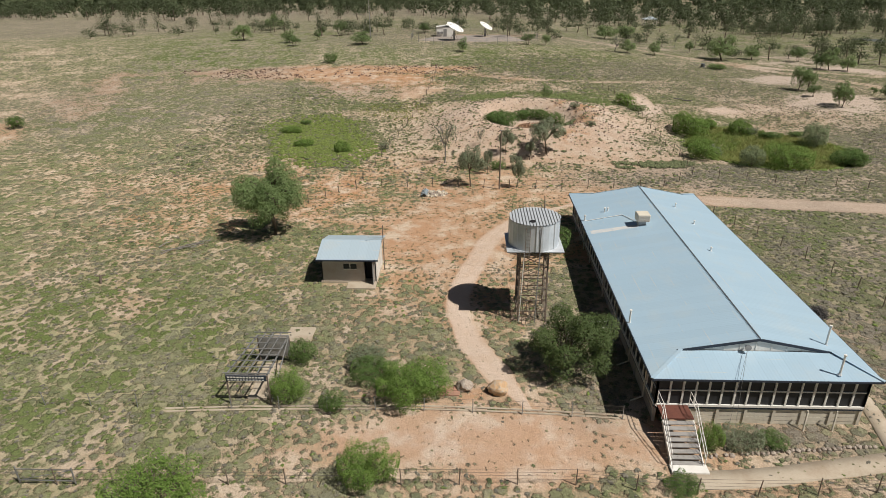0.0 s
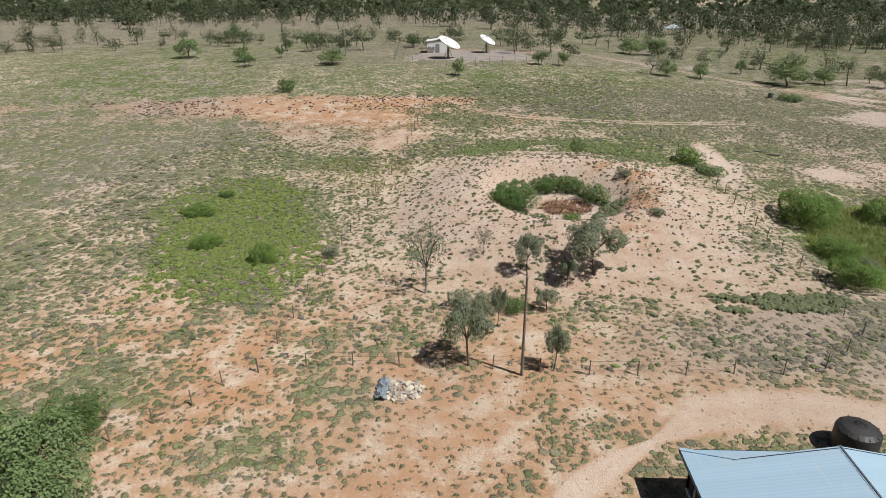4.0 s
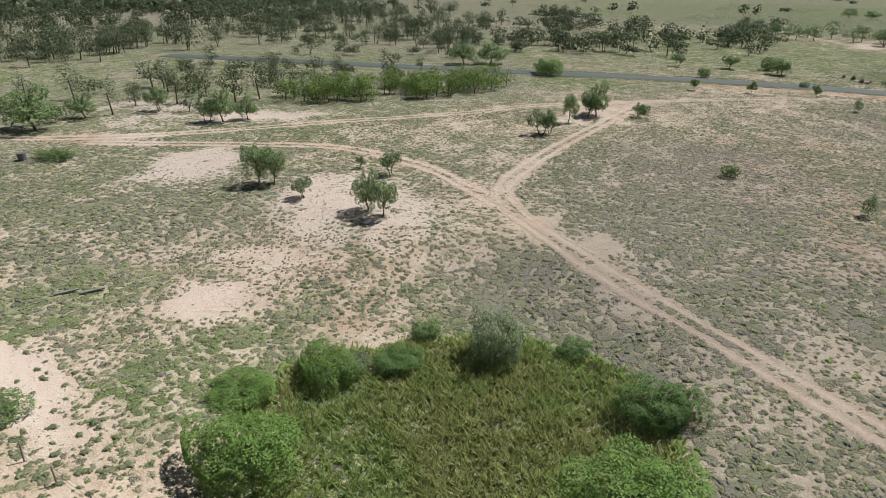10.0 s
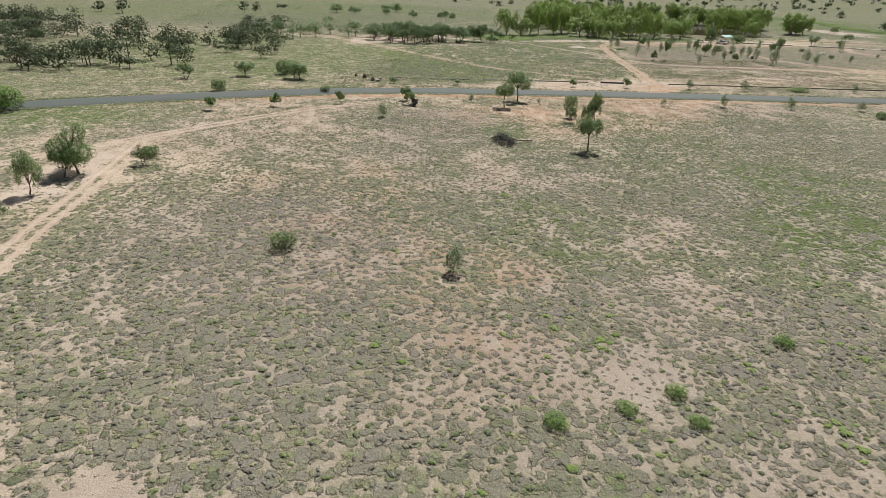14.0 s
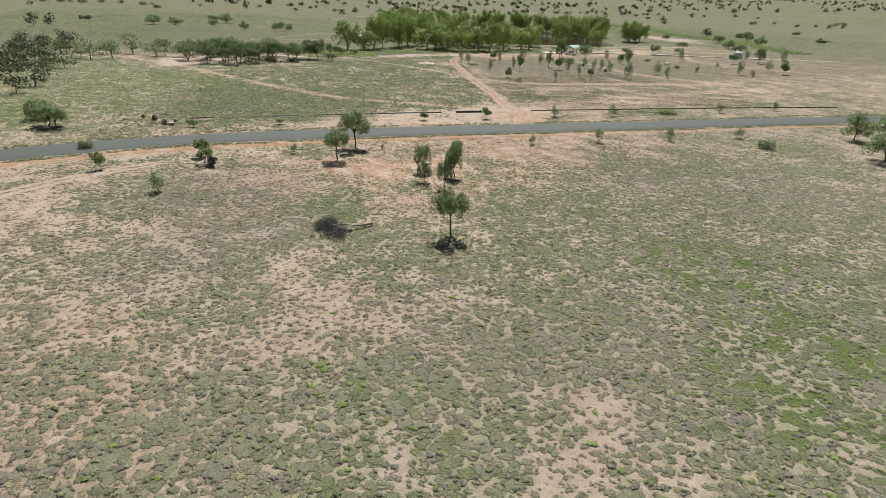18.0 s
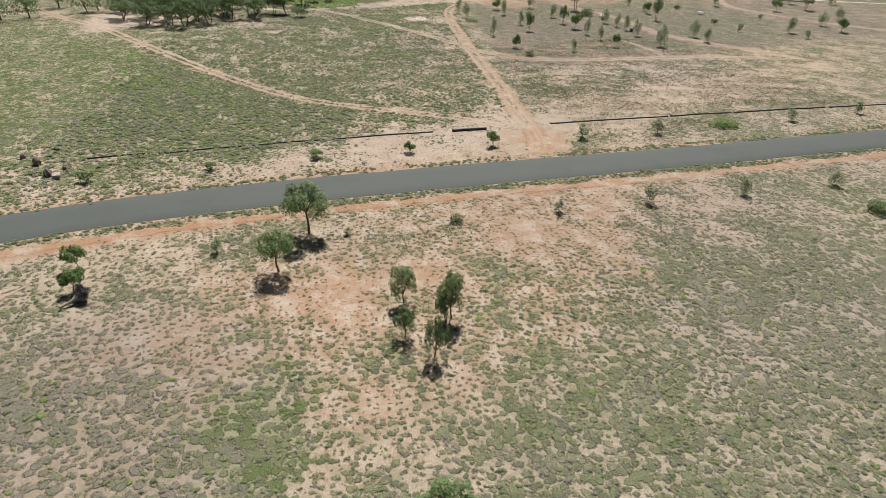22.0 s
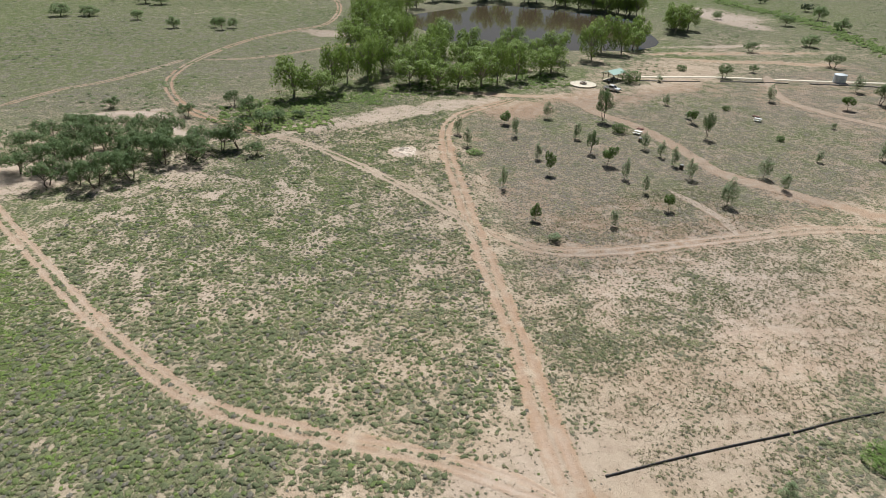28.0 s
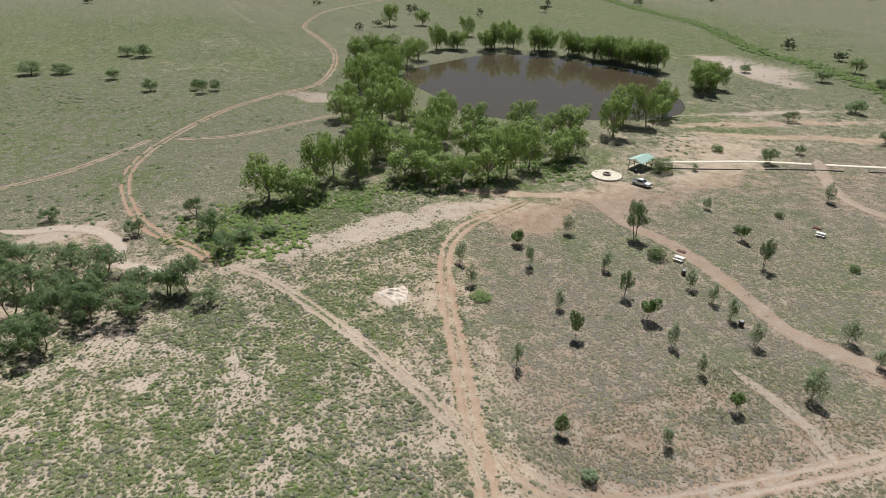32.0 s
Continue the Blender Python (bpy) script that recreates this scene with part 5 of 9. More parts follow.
# thick scrub to the north-east, thinning towards the open plain
def scrub_cover(x, y):
    edge = sstep(0, 60, (y - 196 - 46 * (1 - sstep(-50, 20, x))) + 26 * (fbm(x / 30, y / 30, 91) - 0.5))
    gaps = sstep(0.36, 0.56, fbm(x / 26, y / 26, 95))
    east = 1 - sstep(270, 400, x - 0.25 * (y - 200))
    road = sstep(5, 9, near_line(x, y, ROAD_LINE))
    front = 0.35 + 0.65 * np.maximum(sstep(235, 290, y), sstep(60, 110, x))
    return edge * (0.3 + 0.7 * gaps) * east * road * front
spots = [(x, y, 3.0 + 5.5 * q, 1.5 + 2.7 * q * q * wr.uniform(0.8, 1.3)) for x, y, q in [(a, b, wr.random()) for a, b in scatter(wr, 3900, -260, 420, 180, 430, scrub_cover)]]
wood("scrub_woodland", [s for s in spots if s[1] < 238], 800, "wood_leaf", "dry eucalypt scrub of small grey-green trees", 4)
wood("scrub_woodland", [s for s in spots if 238 <= s[1] < 265], 380, "wood_leaf", "dry eucalypt scrub behind the first trees", 43)
wood("scrub_woodland", [s for s in spots if s[1] >= 265], 110, "wood_leaf", "dense eucalypt scrub further from the plain", 44)
spots = [(x, y, wr.uniform(4, 8.0), wr.uniform(3.5, 6.5)) for x, y in scatter(wr, 9000, -900, 760, 360, 1500, lambda x, y: sstep(0.3, 0.5, fbm(x / 60, y / 60, 97)) * (1 - sstep(560, 1200, x - 0.3 * (y - 380))))]
wood("far_woodland", spots, 24, "wood_leaf", "distant bush of low grey-green trees", 5)
# sparse trees of the middle distance
def open_trees(x, y):
    a = 0.55 * (1 - sstep(0, 26, np.abs(y - 172 + 0.25 * (x - 80)))) * (x > 60) * (x < 165)
    b = 0.5 * sstep(0.42, 0.6, fbm(x / 30, y / 30, 99)) * (x > 95) * (y > 138) * (x < 300)
    c = 0.6 * (1 - sstep(0, 26, np.abs(y - 206))) * (x < 60)
    road = sstep(5, 9, near_line(x, y, ROAD_LINE)) * sstep(4, 6, near_line(x, y, LINES["east_track"]))
    return np.clip(np.maximum(np.maximum(a, b), c) * road, 0, 1) * 0.8
spots = [(x, y, wr.uniform(2.6, 7.0), wr.uniform(1.4, 3.2)) for x, y in scatter(wr, 1800, -120, 300, 140, 240, open_trees)]
wood("open_woodland", spots, 600, "wood_leaf", "scattered small eucalypts over pale sand", 6)
# belt of bright scrub by the road
belt = [(x, y, wr.uniform(2.8, 5.0), wr.uniform(1.8, 2.8)) for x, y in scatter(wr, 270, 98, 152, 112, 156, lambda x, y: 1.0 * (np.hypot(((x - 124) * 0.82 - (y - 134) * 0.57) / 25, ((x - 124) * 0.57 + (y - 134) * 0.82) / 8) < 1) )]
wood("scrub_belt", belt, 700, "belt_leaf", "dense belt of yellow-green wattle scrub", 7, 0.1)
# tree lines over the open country
def far_lines(x, y):
    creek = np.exp(-((y - 0.1 * x - 18 - 18 * np.sin(x / 60)) / 12) ** 2) * (x > 272) * (x < 330)
    line1 = np.exp(-((x - 520 + 0.3 * y) / 14) ** 2) * 0.35 * (y > 90)
    line2 = np.exp(-((x - 900 - 60 * np.sin(y / 130)) / 40) ** 2) * 0.5
    rare = 0.02 + 0.05 * (fbm(x / 80, y / 80, 103) > 0.55)
    return np.clip(np.maximum.reduce([line1, line2, rare * (x > 330)]), 0, 1)
spots = [(x, y, wr.uniform(4, 8), wr.uniform(2.4, 5)) for x, y in scatter(wr, 4200, 330, 1500, -900, 700, far_lines) if math.hypot((x - 425) / 95, (y + 150) / 90) > 1 and not (x < 470 and -110 < y < 80)]
wood("far_trees", spots, 90, "wood_leaf", "scattered trees over distant green paddocks", 8)
spots = [(x, y, wr.uniform(5, 9), wr.uniform(4, 7)) for x, y in scatter(wr, 5000, 1000, 4200, -3500, 3500, lambda x, y: 0.12 + 0.88 * sstep(0.42, 0.5, fbm(x / 260, y / 260, 105)))]
wood("horizon_trees", spots, 10, "wood_leaf", "dark lines of trees near the horizon", 9)
spots = [(x, y, wr.uniform(4, 8), wr.uniform(2.6, 4.6)) for x, y in scatter(wr, 1000, 205, 380, 75, 200, lambda x, y: 0.35 * sstep(0.45, 0.62, fbm(x / 36, y / 36, 107)))]
wood("paddock_trees", spots, 220, "wood_leaf", "scattered dark trees on a grassy paddock", 10)
spots = [(x + wr.normal() * 3, y + wr.normal() * 3, wr.uniform(5, 7.5), wr.uniform(3, 4.4)) for x, y in [(310, 79), (309, 74), (307, 66), (308, 60), (312, 50), (316, 46), (318, 56), (322, 66), (304, 84)]]
wood("creek_trees", spots, 500, "dark_leaf", "line of dark spreading trees along a dry creek", 11)


# ---- grass ----
def tufts(name, spots, size, blades, mat, label, seed, up=0.8):
    """Cushions of grass: a ragged star of blades falling from a raised heart."""
    rng = np.random.default_rng(seed)
    S = np.asarray(spots, float)
    n, k = len(S), blades * 2
    z = lay(S[:, 0], S[:, 1])
    h = size * S[:, 2]
    ang = (np.arange(k)[None] + rng.uniform(-0.35, 0.35, (n, k))) * (6.28318 / k) + rng.uniform(0, 6.28, (n, 1))
    rad = h[:, None] * np.where(np.arange(k) % 2 == 0, rng.uniform(0.75, 1.35, (n, k)), rng.uniform(0.45, 0.80, (n, k)))
    rise = np.where(np.arange(k) % 2 == 0, rng.uniform(-0.05, 0.35, (n, k)), rng.uniform(0.25, 0.7, (n, k)))
    stretch, lean = rng.uniform(0.7, 1.4, (n, 1)), rng.uniform(0, 3.14, (n, 1))
    dx, dy = np.cos(ang) * rad * stretch, np.sin(ang) * rad / stretch
    dx, dy = dx * np.cos(lean) - dy * np.sin(lean), dx * np.sin(lean) + dy * np.cos(lean)
    rim = np.stack([S[:, 0][:, None] + dx, S[:, 1][:, None] + dy, z[:, None] + up * h[:, None] * rise], -1)
    heart = np.stack([S[:, 0], S[:, 1], z + up * h * rng.uniform(0.7, 1.1, n)], -1)[:, None]
    v = np.concatenate([rim, heart], 1)
    base = (np.arange(n) * (k + 1))[:, None]
    i = np.arange(k)
    f = np.stack([base + i, base + (i + 1) % k, base + np.full(k, k)], -1).reshape(-1, 3)
    return tagged(new(name, mesh_from(name, v.reshape(-1, 3), f, M[mat], True)), label, "grass", kind="stuff")


def cushions(name, spots, size, leaves, mat, label, seed, up=0.7, fine=0.42, narrow=0.6):
    """Low rounded plants, each a heap of small sprays."""
    rng = np.random.default_rng(seed)
    S = np.asarray(spots, float)
    n = len(S)
    o = rng.normal(size=(n, leaves, 3))
    o[..., 2] = np.abs(o[..., 2])
    o /= np.linalg.norm(o, axis=2)[..., None]
    squash = rng.uniform(0.7, 1.3, (n, 1, 2))
    c = o * rng.uniform(0.45, 1.0, (n, leaves, 1)) * (size * S[:, 2])[:, None, None]
    c[..., :2] *= squash
    c[..., 2] = c[..., 2] * up + 0.05
    c += np.stack([S[:, 0], S[:, 1], lay(S[:, 0], S[:, 1])], 1)[:, None]
    v = sprays(c, o * 0.45 + np.array((0, 0, 0.55)), (size * fine * S[:, 2])[:, None, None], rng, 0.5, narrow)
    return tagged(new(name, mesh_from(name, v, np.arange(len(v)).reshape(-1, 4), M[mat])), label, "grass", kind="stuff")


def clear_ground(x, y):
    """Where plants may stand: off the road, the tracks and the buildings."""
    keep = near_line(x, y, ROAD_LINE) > 3.75
    for name, pts, half, ruts in TRACKS:
        d = near_line(x, y, LINES[name])
        keep &= (d > half * 1.05) | (ruts & (d < half * 0.35) & (name not in ("main_track", "park_track", "spur_track")))
    keep &= ~((x > 13.2) & (x < 26.5) & (y > 21.5) & (y < 54)) & ~((x > -9.2) & (x < -3.6) & (y > 38) & (y < 45))
    return keep


def field(seed, cell):
    """Spaced spots over the country that the walk passes, thick where the soil is covered: x, y, size, and the ground's masks there."""
    rng = np.random.default_rng(seed)
    X_, Y_ = np.meshgrid(np.arange(-70, 335, cell), np.arange(-110, 185, cell))
    x = (X_ + rng.uniform(-0.5, 0.5, X_.shape) * cell).ravel()
    y = (Y_ + rng.uniform(-0.5, 0.5, Y_.shape) * cell).ravel()
    mid = np.array([(0, 30), (2, 60), (8, 95), (30, 108), (60, 100), (85, 78), (120, 50), (160, 25), (200, 0), (245, -15), (285, -30)], float)
    reach = np.array([40, 46, 52, 52, 54, 56, 56, 56, 58, 62, 62], float)
    best = np.full(x.shape, 9.0)
    for k in range(len(mid) - 1):
        for f in (0.0, 0.25, 0.5, 0.75):
            c, r = mid[k] * (1 - f) + mid[k + 1] * f, reach[k] * (1 - f) + reach[k + 1] * f
            best = np.minimum(best, np.hypot(x - c[0], y - c[1]) / r)
    keep = rng.random(x.shape) < 1 - sstep(0.7, 1.0, best)
    x, y = x[keep], y[keep]
    m = masks(x, y)
    share = np.clip(0.86 - 1.2 * m["bare"], 0.05, 1.0)
    plain = ((x > 58) & (x < 176)) * np.clip(0.12 + 0.35 * m["dark"], 0, 0.45)
    keep = (rng.random(len(x)) < share * (1 - plain)) & clear_ground(x, y)
    park = (x > 220) & (y < -34 - 0.35 * (x - 237))
    keep &= ~park | (rng.random(len(x)) < 0.16)
    stubble = (x > 181) & (x < 238) & (y < -22 - 0.33 * (x - 208)) & ~park
    size = (0.60 + 0.50 * share) * rng.uniform(0.5, 1.4, len(x)) * np.where(park, 0.42, np.where(stubble, 0.6, 1.0)) * np.where(x > 192, 1.2, 1.0)
    return x[keep], y[keep], size[keep], {k: v[keep] for k, v in m.items()}


tx, ty, ts, tm = field(41, 0.56)
kind_rng = np.random.default_rng(42)
score = {
    "grass_dry": ("dry_grass", "tufts of dry olive grass", 0.9 * np.ones(len(tx))),
    "grass_straw": ("straw_tufts", "tufts of bleached straw-coloured grass", 0.16 + 0.9 * sstep(0.52, 0.68, fbm(tx / 9, ty / 9, 203))),
    "grass_grey": ("grey_saltbush", "low grey saltbush and dead grass", 0.10 + 1.3 * tm["dark"] + 0.5 * sstep(0.5, 0.65, fbm(tx / 7, ty / 7, 204))),
    "grass_green": ("green_grass", "low green grass and herb tufts", 0.15 + 1.6 * tm["green"] + 0.6 * sstep(0.5, 0.65, fbm(tx / 6, ty / 6, 205))),
    "shrub_tuft": ("low_saltbush", "low olive shrubs dotted over sandy ground", 0.30 * np.ones(len(tx)) + 0.7 * (tx > 192)),
    "herb": ("herb_cushions", "bright green herb cushions after rain", 0.03 + 0.8 * tm["green"] * sstep(0.45, 0.65, fbm(tx / 4, ty / 4, 206))),
}
odds = np.cumsum(np.stack([v[2] for v in score.values()]), 0)
pick = (kind_rng.random(len(tx)) * odds[-1] > odds).sum(0)
near_plain = (tx > 30) & (tx < 178)
yard_side = (tx < 30) & (ty < 64)
ts = ts * np.where(near_plain, 0.64, 1.0) * np.where(yard_side, 0.52, 1.0)
for k, (mat, (name, text, _)) in enumerate(score.items()):
    sel = pick == k
    big = {"shrub_tuft": 0.36, "grass_grey": 0.30, "grass_straw": 0.25}.get(mat, 0.27)
    tufts(name, np.stack([tx[sel], ty[sel], ts[sel]], 1), big, 7, mat, text, 51 + k, 0.72)
fx, fy, fs, fm = field(44, 0.50)
fine = kind_rng.random(len(fx)) < np.where((fx < 182) | ((fy < -22 - 0.33 * (fx - 208)) & (fx < 245)), 0.85, 0.35)
dull = kind_rng.random(len(fx)) < np.clip(0.30 + 0.5 * fm["dark"], 0, 0.85)
for name, sel, mat, text in (("fine_grass", fine & ~dull, "grass_dry", "small olive grass sprigs between the tufts"), ("dead_grass", fine & dull, "grass_grey", "small grey sprigs of dead grass")):
    tufts(name, np.stack([fx[sel], fy[sel], fs[sel]], 1), 0.13, 4, mat, text, 47, 0.9)
rr = np.random.default_rng(8)


def hollow(x, y, r=1.0):
    return np.hypot((x - 46) / 10.2, (y - 82) / 12.2) + 0.05 * np.clip(x + y - 137, 0, None) + 0.35 * (fbm(x / 4, y / 4, 217) - 0.5) < r


def blades(name, spots, tall, mat, label, seed, count=7, lean=0.35):
    """Upright grass: thin pointed blades fanning out of each foot."""
    rng = np.random.default_rng(seed)
    S = np.repeat(np.asarray(spots, float), count, 0)
    n = len(S)
    ang, z = rng.uniform(0, 6.28, n), lay(S[:, 0], S[:, 1])
    h = tall * S[:, 2] * rng.uniform(0.6, 1.2, n)
    foot = np.stack([S[:, 0] + rng.normal(size=n) * 0.14, S[:, 1] + rng.normal(size=n) * 0.14, z - 0.02], -1)
    side = np.stack([np.sin(ang), -np.cos(ang), np.zeros(n)], -1) * (0.055 * rng.uniform(0.6, 1.4, n))[:, None]
    fall = lean * h * rng.uniform(0.2, 1.3, n)
    tip = foot + np.stack([np.cos(ang) * fall, np.sin(ang) * fall, h], -1)
    v = np.stack([foot - side, foot + side, tip], 1).reshape(-1, 3)
    return tagged(new(name, mesh_from(name, v, np.arange(len(v)).reshape(-1, 3), M[mat])), label, "grass", kind="stuff")


reeds = [(x, y, rr.uniform(0.5, 1.3)) for x, y in scatter(rr, 15000, 34, 61, 68, 100, lambda x, y: hollow(x, y) * 0.9 * sstep(0.28, 0.5, fbm(x / 3, y / 3, 219)))]
blades("reeds", reeds, 0.50, "reed", "tall yellow-green rushes in a damp hollow", 54, 6, 1.1)
reeds = [(x, y, rr.uniform(0.6, 1.4)) for x, y in scatter(rr, 9000, 34, 61, 68, 100, lambda x, y: hollow(x, y, 1.05) * 0.9 * (1 - sstep(0.4, 0.6, fbm(x / 3, y / 3, 219))))]
blades("sedges", reeds, 0.42, "sedge", "dense green sedges in a damp hollow", 58, 7, 1.2)
reeds = [(x, y, rr.uniform(0.6, 1.4)) for x, y in scatter(rr, 6000, 34, 61, 66, 102, lambda x, y: (hollow(x, y, 1.08) & ~hollow(x, y, 0.86)) * 0.8 + 0.9 * (np.hypot((x - 42.5) / 3.6, (y - 76.5) / 2.2) + (fbm(x / 2, y / 2, 223) - 0.5) < 1))]
tufts("rim_grass", reeds, 0.22, 7, "herb", "bright green grass round the damp hollow", 53, 0.9)
reeds = [(x, y, rr.uniform(0.6, 1.4)) for x, y in scatter(rr, 15000, -38, -4, 70, 108, lambda x, y: np.clip(1.3 - np.hypot((x + 20 + 0.25 * (y - 89)) / 7.0, (y - 89) / 14) - 1.6 * (fbm(x / 5, y / 5, 221) - 0.5), 0, 0.8))]
tufts("rushes", reeds, 0.27, 7, "lime_grass", "lush green grass in a shallow hollow", 55, 0.8)
foot = np.random.default_rng(18)
arc, off = foot.uniform(0.7, 2.55, 1100), foot.normal(20.5, 1.2, 1100)
tufts("foot_grass", np.stack([13.4 + off * np.cos(arc), 92.5 + off * np.sin(arc), foot.uniform(0.6, 1.5, 1100)], 1)[fbm(arc * 4, off / 3, 281) > 0.44], 0.25, 7, "grass_green", "thick green grass along the foot of the mound", 71, 1.0)
soft = [(x, y, foot.uniform(0.6, 1.5)) for x, y in scatter(foot, 2600, 300, 342, -70, 4, lambda x, y: 0.8 * (np.hypot((x - 318) / 15, (y + 18) / 13) + 0.8 * (fbm(x / 6, y / 6, 283) - 0.5) < 1) + 0.35 * (np.abs(x - 327) < 6) * (y < -20))]
tufts("bank_herbs", soft, 0.55, 7, "herb", "lush bright green herbs on the creek bank", 72, 0.9)
# crater and mound
ring = lambda x, y: np.hypot((x - 13.4) / 1.04, y - 92.5) + 1.6 * (fbm(x / 2.5, y / 2.5, 231) - 0.5)
spots = [(x, y, rr.uniform(0.5, 1.4)) for x, y in scatter(rr, 4600, 4, 23, 83, 102, lambda x, y: 0.75 * (ring(x, y) > 3.9) * (ring(x, y) < 6.5) * (x + y < 110.5 + 3 * fbm(x / 3, y / 3, 233)))]
tufts("crater_shrubs", spots, 0.25, 8, "shrub_tuft", "grey-green low shrubs inside the crater", 59, 1.3)
spots = [(x, y, rr.uniform(0.5, 1.4)) for x, y in scatter(rr, 700, 10, 18, 89, 96, lambda x, y: 1.0 * (np.hypot((x - 14) / 2.8, (y - 92.5) / 2.0) < 1))]
blades("dead_brush", spots, 0.25, "rust_brush", "rust-brown dead brush on the crater floor", 60, 9, 1.6)
spots = [(x, y, rr.uniform(0.45, 1.5)) for x, y in scatter(rr, 9000, -14, 46, 60, 122, lambda x, y: 0.55 * (ring(x, y) > 8.0) * (1 - sstep(19, 32, ring(x, y))) * (0.45 + 0.55 * sstep(0.35, 0.6, fbm(x / 5, y / 5, 235))))]
tufts("mound_shrubs", spots, 0.19, 7, "shrub_tuft", "scattered grey-green tufts on a pale mound", 61, 0.85)
low = np.random.default_rng(12)
clear = lambda x, y: (near_line(x, y, LINES["main_track"]) > 2) * (near_line(x, y, LINES["curve_track"]) > 1.6) * (near_line(x, y, LINES["spur_track"]) > 1.6) * (np.hypot(x - 281, y + 36) > 4)
herbs = [(x, y, low.uniform(0.5, 1.4)) for x, y in scatter(low, 9000, 212, 262, 22, 58, lambda x, y: 0.6 * sstep(0.40, 0.58, fbm(x / 2.5, y / 2.5, 247)) * (np.abs(y - 38 - 0.4 * (x - 238)) + 14 * (fbm(x / 6, y / 6, 237) - 0.5) < 5) * clear(x, y))]
herbs += [(x, y, low.uniform(0.5, 1.5)) for x, y in scatter(low, 5000, 60, 150, -10, 70, lambda x, y: 0.5 * sstep(0.58, 0.68, fbm(x / 5, y / 5, 239)) * (0.2 + 0.8 * (x < 86) * (y < 60)))]
tufts("herb_tufts", herbs, 0.24, 7, "herb", "bright green herb cushions after rain", 62, 0.6)
rows = [(x, y, low.uniform(0.5, 1.3)) for x, y in scatter(low, 26000, 178, 240, -86, -22, lambda x, y: 0.85 * sstep(0.32, 0.56, fbm((x * 0.35 + y * 0.94) / 9, (x * 0.94 - y * 0.35) / 1.6, 241)) * (near_line(x, y, ROAD_LINE) > 5) * (near_line(x, y, LINES["main_track"]) > 2.5) * (near_line(x, y, LINES["park_track"]) > 2.5))]
cushions("stubble_grass", rows, 0.24, 6, "grass_dry", "dry grass in faint slashed rows", 63, 1.0, 0.45, 0.3)
wide = [(x, y, low.uniform(0.5, 1.6)) for x, y in scatter(low, 36000, 318, 700, -460, 130, lambda x, y: (0.08 + 0.5 * sstep(0.50, 0.66, fbm(x / 22, y / 22, 243))) * (np.hypot((x - 422) / 66, (y + 162) / 59) > 1.12))]
tufts("paddock_herbs", wide, 0.62, 5, "low_shrub", "low green herbs over the far paddocks", 64, 0.5)
line = along([(300, -262), (335, -283), (375, -307), (410, -319), (437, -322), (532, -375), (618, -397), (760, -440)], 3)
spots = [(x, y, low.uniform(0.6, 1.5)) for x, y in [(p[0] + low.normal() * 3.2, p[1] + low.normal() * 3.2) for p in line for _ in range(12)]]
tufts("creek_reeds", spots, 1.0, 5, "lush_grass", "bright green reeds along a narrow creek", 65, 0.9)
spots = [(x, y, low.uniform(0.5, 1.4)) for x, y in scatter(low, 3600, 312, 346, -112, 2, lambda x, y: 0.75 * (np.abs(x - 326 - 3 * np.sin(y / 14)) < 8) * sstep(0.36, 0.56, fbm(x / 5, y / 5, 245)))]
tufts("bank_growth", spots, 0.60, 8, "lush_grass", "lush green growth below the river gums", 66, 0.9)
straw = [(x, y, low.uniform(0.5, 1.4)) for x, y in scatter(low, 5000, -24, 4, 94, 118, lambda x, y: np.clip(1.1 - np.hypot((x + 10) / 8, (y - 106) / 7) - 1.2 * (fbm(x / 4, y / 4, 251) - 0.5), 0, 0.7))]
cushions("straw_grass", straw, 0.26, 6, "reed", "yellowing tall grass beside the green hollow", 67, 0.9, 0.5, 0.3)
belt = [(x, y, low.uniform(0.6, 1.5)) for x, y in scatter(low, 420, 22.5, 33, 71.6, 74.2, lambda x, y: 0.6 * sstep(0.36, 0.52, fbm(x / 2.2, y / 2.2, 253)))]
tufts("low_thicket", belt, 0.30, 8, "shrub_tuft", "low green thicket along the foot of the mound", 68, 1.0)
edge = [(x + low.normal() * 0.35 + s * low.uniform(3.75, 4.9) * nx_, y + low.normal() * 0.35 + s * low.uniform(3.75, 4.9) * ny_, low.uniform(0.5, 1.4)) for (x, y), (nx_, ny_) in zip(along(ROAD[3:13], 0.5), np.stack([np.gradient(along(ROAD[3:13], 0.5)[:, 1]), -np.gradient(along(ROAD[3:13], 0.5)[:, 0])], 1) / 0.5) for s in (-1, 1) for _ in range(3)]
tufts("roadside_grass", [e for e in edge if fbm(np.array(e[0] / 4), np.array(e[1] / 4), 261) > 0.36 and near_line(np.array([e[0]]), np.array([e[1]]), LINES["main_track"])[0] > 3], 0.24, 7, "shrub_tuft", "olive grass strip along the edge of the road", 69, 0.8)

